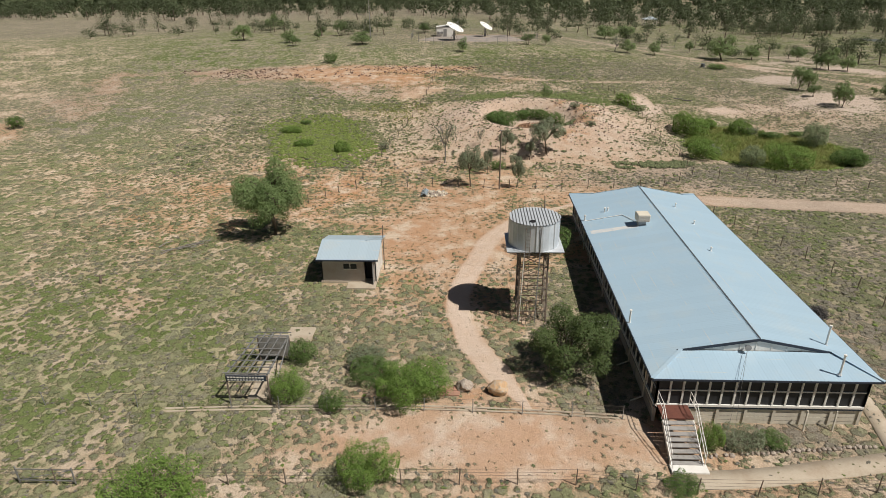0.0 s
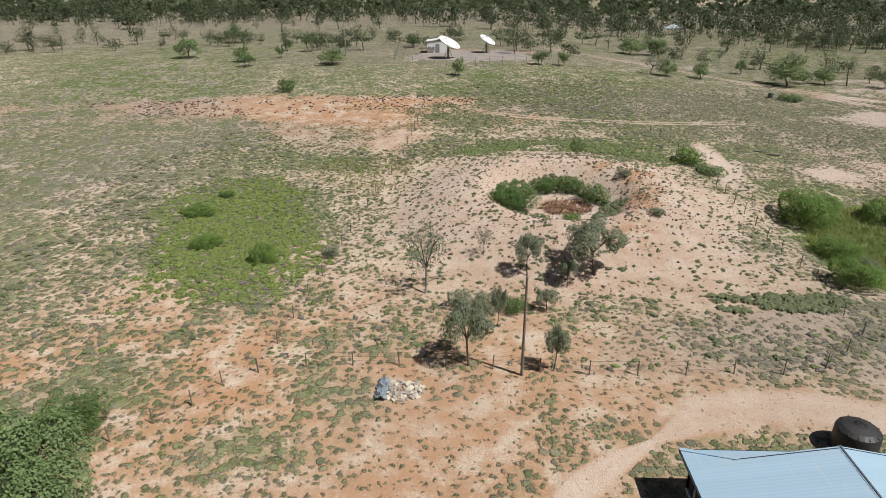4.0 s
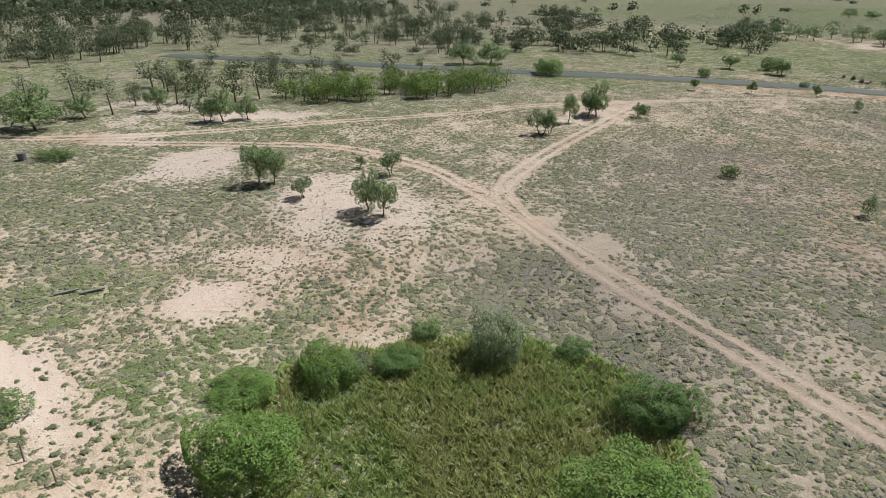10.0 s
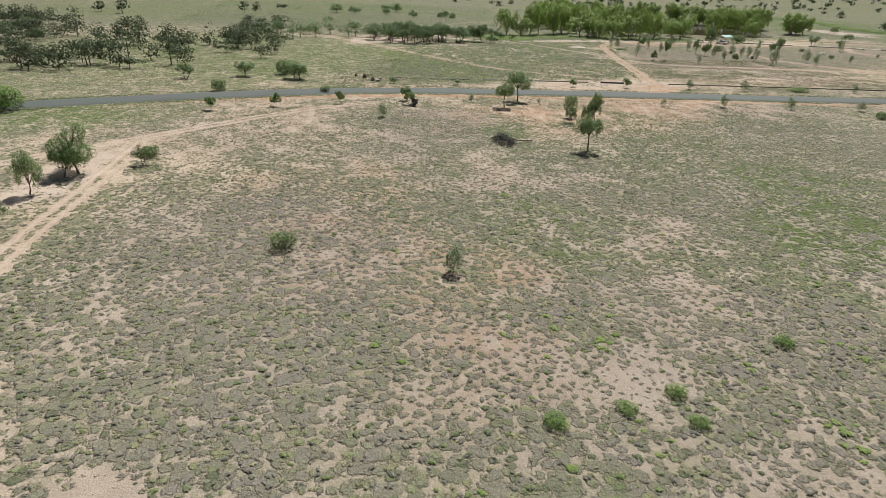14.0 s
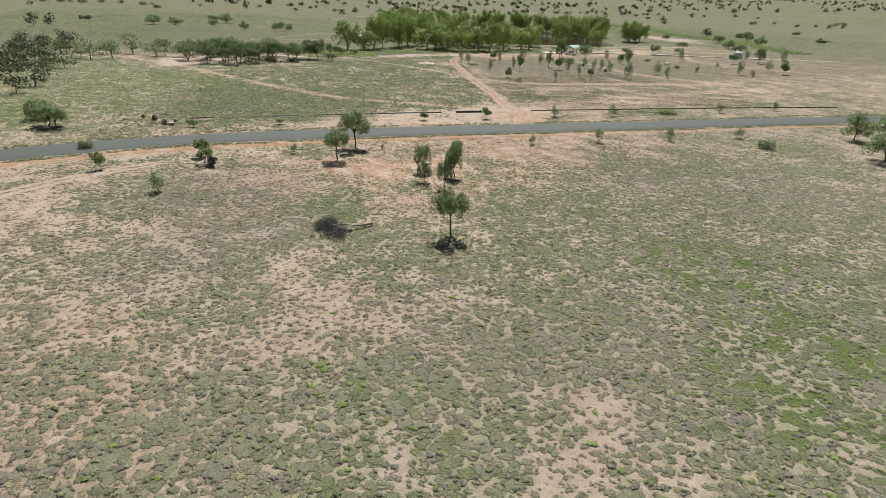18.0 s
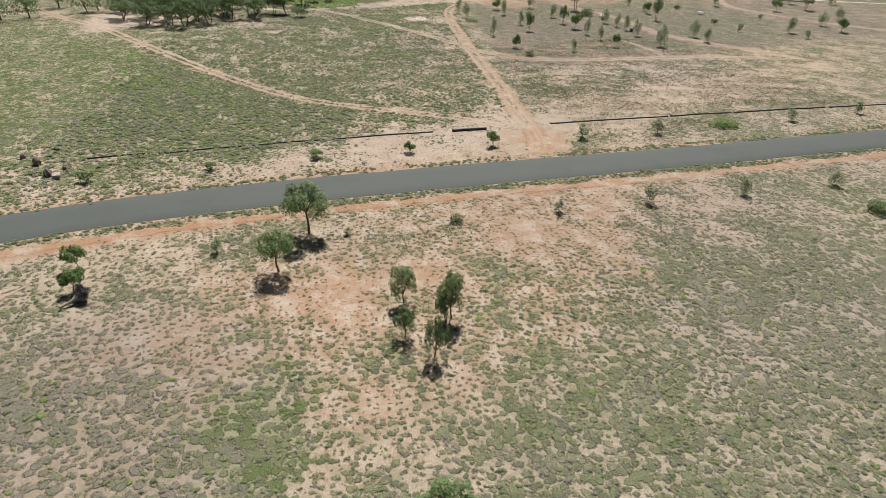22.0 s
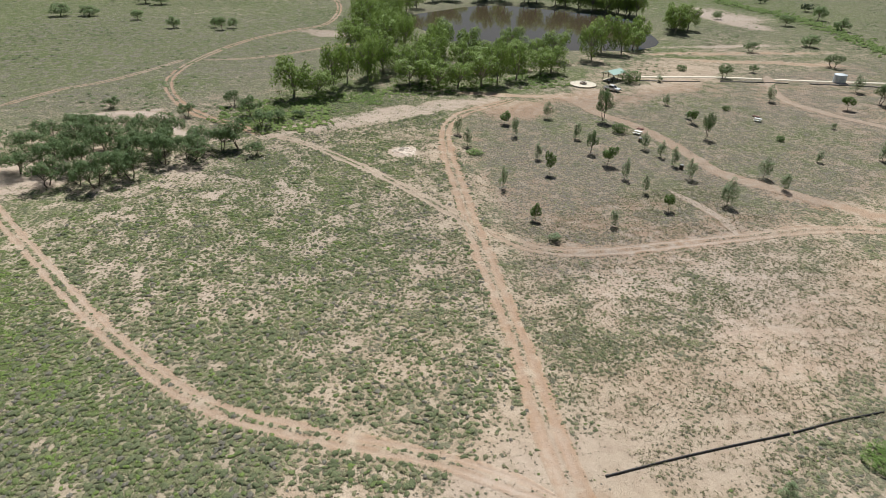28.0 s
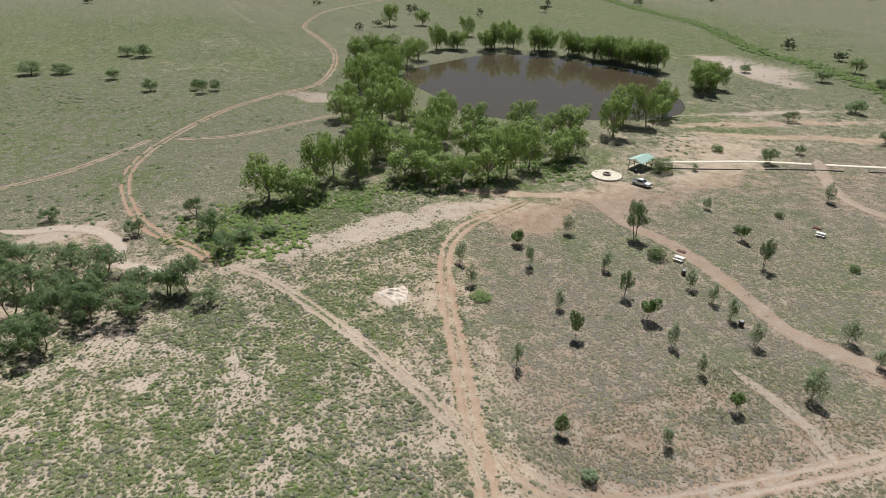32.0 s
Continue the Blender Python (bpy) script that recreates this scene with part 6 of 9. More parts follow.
# ---- built things ----
class Solid:
    """Gathers boxes, beams, tubes and plates into one mesh."""

    def __init__(self):
        self.v, self.f = [], []

    def verts(self, vs):
        b = len(self.v)
        self.v += [Vector(p) for p in vs]
        return b

    def poly(self, *pts):
        b = self.verts(pts)
        self.f.append(tuple(range(b, b + len(pts))))
        return self

    def slab(self, pts, thick):
        """A plate of even thickness below the given outline."""
        n = (Vector(pts[1]) - Vector(pts[0])).cross(Vector(pts[2]) - Vector(pts[0])).normalized() * thick
        if n.z < 0:
            n = -n
        k, b = len(pts), self.verts(list(pts) + [Vector(p) - n for p in pts])
        self.f.append(tuple(range(b, b + k)))
        self.f.append(tuple(range(b + 2 * k - 1, b + k - 1, -1)))
        for i in range(k):
            j = (i + 1) % k
            self.f.append((b + i, b + k + i, b + k + j, b + j))
        return self

    def box(self, x0, y0, z0, x1, y1, z1, c=0.0):
        """A box; c: chamfer of the upright edges and the top."""
        if not c:
            b = self.verts([(x, y, z) for z in (z0, z1) for y in (y0, y1) for x in (x0, x1)])
            self.f += [tuple(b + i for i in q) for q in ((0, 2, 3, 1), (4, 5, 7, 6), (0, 1, 5, 4), (1, 3, 7, 5), (3, 2, 6, 7), (2, 0, 4, 6))]
            return self
        ring = lambda e, z: [(x0 + e, y0 + e + c, z), (x0 + e + c, y0 + e, z), (x1 - e - c, y0 + e, z), (x1 - e, y0 + e + c, z), (x1 - e, y1 - e - c, z), (x1 - e - c, y1 - e, z), (x0 + e + c, y1 - e, z), (x0 + e, y1 - e - c, z)]
        b = self.verts(ring(0, z0) + ring(0, z1 - c) + ring(c * 0.7, z1))
        for r in (0, 8):
            for i in range(8):
                j = (i + 1) % 8
                self.f.append((b + r + i, b + r + j, b + r + 8 + j, b + r + 8 + i))
        self.f += [tuple(range(b + 16, b + 24)), tuple(range(b + 7, b - 1, -1))]
        return self

    def beam(self, p, q, w, h=None):
        """A square bar from p to q."""
        p, q, h = Vector(p), Vector(q), h or w
        d = (q - p).normalized()
        s = d.cross(Vector((0, 0, 1)))
        s = s.normalized() if s.length > 1e-4 else Vector((1, 0, 0))
        u = s.cross(d)
        b = self.verts([c + s * a * w / 2 + u * e * h / 2 for c in (p, q) for a, e in ((-1, -1), (1, -1), (1, 1), (-1, 1))])
        self.f += [(b, b + 1, b + 2, b + 3), (b + 7, b + 6, b + 5, b + 4)] + [(b + i, b + 4 + i, b + 4 + (i + 1) % 4, b + (i + 1) % 4) for i in range(4)]
        return self

    def tube(self, p, q, r, n=8, r2=None):
        p, q, r2 = Vector(p), Vector(q), r if r2 is None else r2
        w = (q - p).to_track_quat("Z", "Y")
        b = self.verts([c + w @ Vector((math.cos(6.28318 * i / n) * k, math.sin(6.28318 * i / n) * k, 0)) for c, k in ((p, r), (q, r2)) for i in range(n)])
        self.f += [(b + i, b + (i + 1) % n, b + n + (i + 1) % n, b + n + i) for i in range(n)]
        self.f += [tuple(range(b + n - 1, b - 1, -1)), tuple(range(b + n, b + 2 * n))]
        return self

    def lathe(self, rows, n=24, centre=(0, 0, 0)):
        """Rings of (radius, height) round an upright axis."""
        c = Vector(centre)
        b = self.verts([c + Vector((math.cos(6.28318 * i / n) * r, math.sin(6.28318 * i / n) * r, z)) for r, z in rows for i in range(n)])
        for k in range(len(rows) - 1):
            self.f += [(b + k * n + i, b + k * n + (i + 1) % n, b + (k + 1) * n + (i + 1) % n, b + (k + 1) * n + i) for i in range(n)]
        return self

    def mesh(self, name, mat, origin=(0, 0, 0), smooth=False):
        me = bpy.data.meshes.new(name)
        o = Vector(origin)
        me.from_pydata([tuple(p - o) for p in self.v], [], self.f)
        bm = bmesh.new()
        bm.from_mesh(me)
        bmesh.ops.recalc_face_normals(bm, faces=bm.faces)
        bm.to_mesh(me)
        bm.free()
        me.materials.append(M[mat] if isinstance(mat, str) else mat)
        if smooth:
            me.polygons.foreach_set("use_smooth", np.ones(len(me.polygons), bool))
        return me


def piece(name, solid, mat, parent, label="", smooth=False):
    """One part under a thing, given in the plan's coordinates."""
    root = parent
    off = Vector((0, 0, 0))
    while root is not None:
        off += root.location
        root = root.parent
    return part(name, solid.mesh(name, mat, off, smooth), parent, label)


def sheet_metal(name, color, stain, rib, across="x", rough=0.42):
    """Ribbed roof sheeting with dust, sheet joints and chalky marks along the fixings."""
    n = Nodes(name)
    sep = n.add("SeparateXYZ")
    n.link(n.local(), sep.inputs[0])
    u, v = sep.outputs["XYZ".index(across.upper())], sep.outputs[1 - "XYZ".index(across.upper())]
    wave = n.math("SINE", n.math("MULTIPLY", u, 6.28318 / rib))
    big, mid = n.noise(0.5, 4, 0.6, n.local()), n.noise(6.0, 4, 0.65, n.local())
    lap = n.math("LESS_THAN", n.math("FRACT", n.math("DIVIDE", u, 0.76)), 0.02)
    tone = n.add("TexWhiteNoise", noise_dimensions="1D")
    n.link(n.math("FLOOR", n.math("DIVIDE", u, 0.76)), tone.inputs["W"])
    col = n.mix(n.math("MULTIPLY", n.ramp(big, 0.45, 0.75), 0.45), color, stain)
    col = n.mix(n.math("MULTIPLY", tone.outputs["Value"], 0.14), col, tuple(c * 0.72 for c in color))
    col = n.mix(n.math("MULTIPLY", n.ramp(mid, 0.5, 0.8), 0.20), col, tuple(c * 0.78 for c in color))
    col = n.mix(n.math("MULTIPLY", lap, 0.22), col, tuple(c * 0.5 for c in color))
    fix = n.math("LESS_THAN", n.math("FRACT", n.math("ADD", n.math("DIVIDE", v, 1.15), n.math("MULTIPLY", mid, 0.03))), 0.035)
    chalk = n.math("MULTIPLY", fix, n.ramp(n.noise(0.35, 3, 0.6, n.local()), 0.50, 0.62))
    col = n.mix(n.math("MULTIPLY", chalk, 0.55), col, (0.62, 0.58, 0.50))
    n.bump(n.math("ADD", wave, n.math("MULTIPLY", mid, 0.4)), 0.16, 0.010)
    return n.done(col, n.math("ADD", rough, n.math("MULTIPLY", big, 0.2)), 0.12)


M["roof_sheet"] = sheet_metal("roof_sheet", (0.385, 0.535, 0.655), (0.455, 0.535, 0.575), 0.19, "y")
M["roof_sheet_x"] = sheet_metal("roof_sheet_x", (0.385, 0.535, 0.655), (0.455, 0.535, 0.575), 0.19, "x")
M["shed_roof"] = sheet_metal("shed_roof", (0.42, 0.53, 0.61), (0.48, 0.50, 0.48), 0.12, "x")
M["zinc"] = surface("zinc", (0.60, 0.64, 0.68), (0.44, 0.48, 0.52), rough=0.42, metal=0.22, fine=9, coarse=1.0, amount=0.5, bump=0.05)
M["zinc_dark"] = surface("zinc_dark", (0.16, 0.17, 0.18), (0.10, 0.10, 0.11), rough=0.5, metal=0.3)
M["white_paint"] = surface("white_paint", (0.78, 0.77, 0.74), (0.60, 0.57, 0.52), rough=0.5, amount=0.35)
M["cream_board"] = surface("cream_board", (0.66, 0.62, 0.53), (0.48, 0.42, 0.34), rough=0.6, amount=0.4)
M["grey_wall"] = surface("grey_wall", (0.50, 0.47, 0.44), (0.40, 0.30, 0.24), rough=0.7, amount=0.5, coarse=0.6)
M["screen"] = surface("screen", (0.028, 0.030, 0.034), (0.045, 0.045, 0.05), rough=0.55, fine=60)
M["dark_trim"] = surface("dark_trim", (0.035, 0.045, 0.065), (0.02, 0.025, 0.035), rough=0.5)
M["red_deck"] = surface("red_deck", (0.16, 0.062, 0.045), (0.10, 0.04, 0.032), rough=0.7, amount=0.6)
M["grey_timber"] = surface("grey_timber", (0.34, 0.33, 0.32), (0.20, 0.19, 0.185), rough=0.8, fine=18, coarse=3, bump=0.4)
M["steel_rust"] = surface("steel_rust", (0.25, 0.22, 0.19), (0.15, 0.085, 0.055), rough=0.65, metal=0.3, amount=0.7, coarse=4)
M["steel_grey"] = surface("steel_grey", (0.34, 0.345, 0.35), (0.22, 0.20, 0.18), rough=0.5, metal=0.5)
M["concrete"] = surface("concrete", (0.46, 0.40, 0.32), (0.34, 0.27, 0.20), rough=0.9, amount=0.6, coarse=0.7)
M["pale_concrete"] = surface("pale_concrete", (0.62, 0.56, 0.46), (0.50, 0.43, 0.34), rough=0.85, amount=0.5)
M["sandstone"] = surface("sandstone", (0.52, 0.33, 0.18), (0.44, 0.40, 0.34), rough=0.9, fine=8, coarse=2, amount=0.7, bump=0.6)
M["grey_stone"] = surface("grey_stone", (0.42, 0.37, 0.32), (0.28, 0.22, 0.18), rough=0.9, fine=10, coarse=3, amount=0.7, bump=0.6)
M["timber_post"] = surface("timber_post", (0.20, 0.16, 0.13), (0.11, 0.09, 0.075), rough=0.85, fine=20, bump=0.5)
M["wire"] = surface("wire", (0.22, 0.21, 0.20), rough=0.5, metal=0.6)
M["black_poly"] = surface("black_poly", (0.030, 0.030, 0.032), (0.07, 0.065, 0.06), rough=0.5, amount=0.5)
M["tarp"] = surface("tarp", (0.36, 0.45, 0.52), (0.50, 0.52, 0.50), rough=0.6, amount=0.5)
# near-black: painted shade of openings, also fire ash and bin liner
M["dark_gap"] = surface("dark_gap", (0.02, 0.02, 0.022), rough=0.8)
M["chalk"] = surface("chalk", (0.60, 0.59, 0.57), (0.46, 0.52, 0.57), rough=0.8, fine=5, coarse=1.5, amount=0.7)
M["glass"] = surface("glass", (0.03, 0.035, 0.04), (0.05, 0.055, 0.06), rough=0.12, bump=0.0)

# -- homestead --
GZ = -3.0
house = thing("homestead", (20.0, 38.0, GZ), "long timber homestead with pale blue metal roof and screened verandahs", "house")
EX0, EX1, EY0, EY1, RX = 13.65, 26.2, 22.45, 53.8, 20.3
EZ, RZ, GY0, GY1, FZ = 0.55, 1.72, 24.9, 52.7, -1.42
zw = lambda x: EZ + (x - EX0) / (RX - EX0) * (RZ - EZ)
ze = lambda x: EZ + (EX1 - x) / (EX1 - RX) * (RZ - EZ)
gx0, gx1 = 15.9, 24.55
west, east = Solid(), Solid()
west.slab([(EX0, EY0, EZ), (gx0, GY0 - 0.08, zw(gx0)), (RX, GY0 - 0.08, RZ), (RX, GY1 + 0.2, RZ), (gx0, GY1 + 0.2, zw(gx0)), (EX0, EY1, EZ)], 0.05)
east.slab([(EX1, EY0, EZ), (EX1, EY1, EZ), (gx1, GY1 + 0.2, ze(gx1)), (RX, GY1 + 0.2, RZ), (RX, GY0 - 0.08, RZ), (gx1, GY0 - 0.08, ze(gx1))], 0.05)
piece("roof", west, "roof_sheet", house, "pale blue ribbed metal roof slope")
piece("roof", east, "roof_sheet", house, "pale blue ribbed metal roof slope")
s = Solid().slab([(EX0 + 0.02, EY0, EZ - 0.01), (EX1 - 0.02, EY0, EZ - 0.01), (gx1, GY0 - 0.05, ze(gx1) - 0.06), (gx0, GY0 - 0.05, zw(gx0) - 0.06)], 0.05)
piece("verandah_roof", s, "roof_sheet_x", house, "corrugated blue-grey verandah roof below the gable")
s = Solid().slab([(EX0 + 0.02, EY1, EZ - 0.01), (EX1 - 0.02, EY1, EZ - 0.01), (gx1, GY1, ze(gx1) - 0.06), (gx0, GY1, zw(gx0) - 0.06)], 0.05)
piece("verandah_roof", s, "roof_sheet_x", house)
for y, d in ((GY0, -1), (GY1, 1)):
    s = Solid().poly((gx0, y, zw(gx0) - 0.08), (gx1, y, ze(gx1) - 0.08), (RX, y, RZ - 0.06))
    g = piece("gable", s, "white_paint", house, "white painted gable board")
    bt = Solid()
    for x in np.arange(gx0 + 0.7, gx1 - 0.3, 0.9):
        top = (zw(x) if x < RX else ze(x)) - 0.08
        bt.box(x - 0.02, y + min(0, d * 0.03), zw(gx0) - 0.08, x + 0.02, y + max(0, d * 0.03), top)
    piece("batten", bt, "white_paint", g)
    for xa, za, xb, zb in ((gx0 - 0.25, zw(gx0 - 0.25), RX, RZ), (RX, RZ, gx1 + 0.25, ze(gx1 + 0.25))):
        piece("barge_board", Solid().beam((xa, y + d * 0.09, za - 0.07), (xb, y + d * 0.09, zb - 0.07), 0.05, 0.16), "dark_trim", house)
piece("ridge_cap", Solid().slab([(RX - 0.10, GY0 - 0.1, RZ - 0.005), (RX, GY0 - 0.1, RZ + 0.035), (RX, GY1 + 0.22, RZ + 0.035), (RX - 0.10, GY1 + 0.22, RZ - 0.005)], 0.02).slab([(RX + 0.10, GY0 - 0.1, RZ - 0.005), (RX, GY0 - 0.1, RZ + 0.035), (RX, GY1 + 0.22, RZ + 0.035), (RX + 0.10, GY1 + 0.22, RZ - 0.005)], 0.02), "roof_sheet", house, "folded metal ridge capping")
# narrow dark bar on top of the ridge capping
piece("ridge_line", Solid().beam((RX, GY0 - 0.1, RZ + 0.04), (RX, GY1 + 0.22, RZ + 0.04), 0.07, 0.02), "zinc_dark", house, "dark weathered ridge fold")
for p, q in (((EX0, EY0, EZ), (gx0, GY0 - 0.1, zw(gx0))), ((EX1, EY0, EZ), (gx1, GY0 - 0.1, ze(gx1))), ((EX0, EY1, EZ), (gx0, GY1 + 0.1, zw(gx0))), ((EX1, EY1, EZ), (gx1, GY1 + 0.1, ze(gx1)))):
    piece("hip_cap", Solid().beam(Vector(p) + Vector((0, 0, 0.03)), Vector(q) + Vector((0, 0, 0.03)), 0.2, 0.03), "roof_sheet", house)
for p, q in (((EX0, EY0), (EX1, EY0)), ((EX0, EY1), (EX1, EY1)), ((EX0, EY0), (EX0, EY1)), ((EX1, EY0), (EX1, EY1))):
    piece("gutter", Solid().beam((*p, EZ - 0.07), (*q, EZ - 0.07), 0.11, 0.10), "dark_trim", house, "dark eaves gutter")
# floor, skirting and verandah bays
WX0, WX1, WY0, WY1 = 14.15, 25.75, 22.8, 53.4
piece("floor", Solid().box(WX0, WY0, FZ - 0.16, WX1, WY1, FZ), "grey_timber", house)
piece("core", Solid().box(WX0 + 2.0, WY0 + 2.0, FZ, WX1 - 2.0, WY1 - 2.0, EZ + 0.2), "cream_board", house, "inner timber walls")
def bays(p, q, n, rail=True):
    """Posts, screens and rails from p to q along one side."""
    p, q = Vector((*p, 0)), Vector((*q, 0))
    d = (q - p).normalized()
    side = Vector((d.y, -d.x, 0))
    top = EZ - 0.12
    for k in range(n + 1):
        c = p.lerp(q, k / n)
        piece("post", Solid().beam((c.x, c.y, FZ), (c.x, c.y, top), 0.10), "white_paint", house)
    for k in range(n):
        a, b = p.lerp(q, k / n) + d * 0.05, p.lerp(q, (k + 1) / n) - d * 0.05
        a, b = a - side * 0.02, b - side * 0.02
        piece("screen", Solid().slab([(a.x, a.y, FZ + 0.02), (b.x, b.y, FZ + 0.02), (b.x, b.y, top), (a.x, a.y, top)], 0.01), "screen", house, "dark insect screen")
    for z, w in ((FZ + 0.95, 0.05), (top, 0.09)):
        piece("rail", Solid().beam((p.x, p.y, z), (q.x, q.y, z), w, w * 1.3), "white_paint", house)
    piece("floor_edge", Solid().beam((p.x, p.y, FZ - 0.06), (q.x, q.y, FZ - 0.06), 0.16, 0.14), "white_paint", house, "white verandah edge board")
    # dark strip running just below the white edge board
    piece("dark_strip", Solid().beam((p.x, p.y, FZ - 0.20), (q.x, q.y, FZ - 0.20), 0.10, 0.14), "dark_trim", house)
bays((WX0, WY0), (WX1, WY0), 16)
bays((WX0, WY1), (WX0, WY0), 34)
bays((WX1, WY0), (WX1, WY1), 34)
bays((WX1, WY1), (WX0, WY1), 16)
def skirt(p, q, n, mat):
    """Weatherboards below the floor, with battens."""
    p, q = Vector((*p, 0)), Vector((*q, 0))
    for i in range(6):
        z = GZ - 0.35 + i * 0.28
        if z < FZ - 0.42:
            piece("weatherboard", Solid().beam((p.x, p.y, z + 0.12), (q.x, q.y, z + 0.12), 0.03 + 0.006 * (i % 2), 0.25), mat, house)
    for k in range(n + 1):
        c = p.lerp(q, k / n)
        piece("stump", Solid().beam((c.x, c.y, GZ - 0.6), (c.x, c.y, FZ - 0.27), 0.16), mat, house)
# west skirting is greyer and darker than the three cream sides
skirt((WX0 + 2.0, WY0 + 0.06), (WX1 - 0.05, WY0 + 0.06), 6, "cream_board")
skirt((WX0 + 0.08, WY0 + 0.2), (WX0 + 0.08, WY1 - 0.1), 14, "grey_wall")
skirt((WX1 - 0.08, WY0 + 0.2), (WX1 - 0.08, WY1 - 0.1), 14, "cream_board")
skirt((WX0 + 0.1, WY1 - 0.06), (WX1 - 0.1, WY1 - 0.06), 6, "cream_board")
# front stairs with landing and rails
st = thing("front_stairs", (15.1, 21.0, GZ), "timber stairs with white pipe handrails and a red-brown landing", "stairs")
piece("landing", Solid().box(14.25, 21.55, FZ - 0.10, 15.95, 22.7, FZ - 0.01), "red_deck", st, "red-brown painted landing")
g0 = float(lay(15.1, 19.4))
rise, run = (FZ - g0) / 9, 0.265
for k in range(8):
    z, y = FZ - (k + 1) * rise, 21.5 - k * run
    piece("tread", Solid().box(14.28, y - run + 0.01, z - 0.05, 15.92, y + 0.03, z), "grey_timber", st)
for x in (14.26, 15.94):
    piece("stringer", Solid().beam((x, 21.6, FZ - 0.22), (x, 21.5 - 8 * run, g0 + 0.05), 0.05, 0.24), "white_paint", st)
piece("foot_slab", Solid().box(14.15, 18.85, g0 - 0.1, 16.1, 19.5, g0 + 0.13, 0.02), "white_paint", st, "white painted concrete foot")
for x in (14.2, 16.0):
    for dz in (0.55, 0.95):
        piece("handrail", Solid().tube((x, 22.7, FZ + dz), (x, 21.6, FZ + dz), 0.022).tube((x, 21.6, FZ + dz), (x, 19.35, g0 + dz), 0.022), "white_paint", st, "white pipe handrail")
    for y, z in ((22.65, FZ), (21.6, FZ), (20.4, (FZ + g0) / 2 - 0.05), (19.4, g0)):
        piece("baluster", Solid().tube((x, y, z - 0.1), (x, y, z + 0.96), 0.022), "white_paint", st)
# roof fittings
cooler = thing("rooftop_cooler", (18.25, 43.5, zw(18.25)), "beige boxy evaporative cooler on a roof duct", "air conditioner")
cz = zw(18.25)
piece("duct", Solid().box(17.95, 43.2, cz - 0.3, 18.55, 43.8, cz + 0.45), "steel_grey", cooler)
piece("housing", Solid().box(17.75, 42.95, cz + 0.4, 18.8, 44.0, cz + 1.05, 0.05), "cream_board", cooler, "beige cooler housing")
for k in range(4):
    piece("louvre", Solid().box(17.8, 42.93, cz + 0.47 + k * 0.13, 18.75, 42.96, cz + 0.54 + k * 0.13), "grey_wall", cooler)
piece("stain", Solid().slab([(14.0, 43.0, zw(14.0) + 0.005), (17.9, 43.0, zw(17.9) + 0.005), (17.9, 43.55, zw(17.9) + 0.005), (14.0, 43.75, zw(14.0) + 0.005)], 0.004), "chalk", house, "chalky stain below the cooler")
pipe = thing("roof_pipe", (16.0, 45.8, zw(16)), "thin white water pipe laid over the roof", "pipe")
piece("pipe", Solid().tube((13.95, 46.0, zw(13.95) + 0.05), (17.2, 46.1, zw(17.2) + 0.05), 0.03).tube((17.2, 46.1, zw(17.2) + 0.05), (18.0, 44.0, zw(18) + 0.06), 0.03), "white_paint", pipe)
def vent(x, y, h, r=0.06):
    z = (zw(x) if x < RX else ze(x)) - 0.05 if y > GY0 else EZ + 0.1
    v = thing("vent_pipe", (x, y, z), "white vent pipe standing on the metal roof", "vent pipe", group="roof vents")
    piece("pipe", Solid().tube((x, y, z), (x, y, z + h), r), "white_paint", v)
    piece("cap", Solid().tube((x, y, z + h), (x, y, z + h + 0.08), r * 1.5), "white_paint", v)
    piece("flashing", Solid().tube((x, y, z), (x, y, z + 0.09), r * 2.4, 8, r * 1.2), "zinc", v)
for x, y, h in ((13.95, 46.2, 0.5), (15.95, 47.5, 0.4), (16.25, 47.6, 0.3), (24.6, 25.6, 1.3), (24.0, 22.9, 1.25), (22.5, 48, 0.35), (22.9, 44, 0.3), (22.2, 38.0, 0.3), (13.8, 28.4, 0.9)):
    vent(x, y, h)
for y in (24.6, 28.3, 32.5, 37.2, 43.0, 46.0, 50.5):
    dp = thing("downpipe", (13.75, y, GZ), "cream downpipe elbowing out from the gutter to the ground", "downpipe", group="downpipes")
    piece("pipe", Solid().tube((13.72, y, EZ - 0.1), (14.02, y, EZ - 0.45), 0.045).tube((14.02, y, EZ - 0.45), (14.02, y, GZ + 0.7), 0.045).tube((14.02, y, GZ + 0.7), (13.3, y, GZ + 0.35), 0.045), "cream_board", dp)
for x in (22.6, 24.2):
    dp = thing("downpipe", (x, 22.4, GZ), "cream downpipe with a foot block in the garden bed", "downpipe", group="downpipes")
    piece("pipe", Solid().tube((x, 22.5, FZ - 0.1), (x - 0.15, 22.25, GZ + 0.1), 0.05), "cream_board", dp)
    piece("block", Solid().box(x - 0.35, 22.05, GZ - 0.1, x + 0.05, 22.35, GZ + 0.12, 0.02), "cream_board", dp)
lamp = thing("gable_dish", (19.6, 24.6, 1.2), "small round metal fitting with service wires on the gable", "fitting")
piece("bowl", Solid().tube((19.6, 24.85, 1.2), (19.6, 24.55, 1.25), 0.05, 10, 0.20), "steel_grey", lamp)
for dx in (0.0, 0.12):
    piece("wire", Solid().tube((19.6, 24.6, 1.15), (16.4 - dx * 3, 18.0, 0.4), 0.008, 5), "wire", lamp)

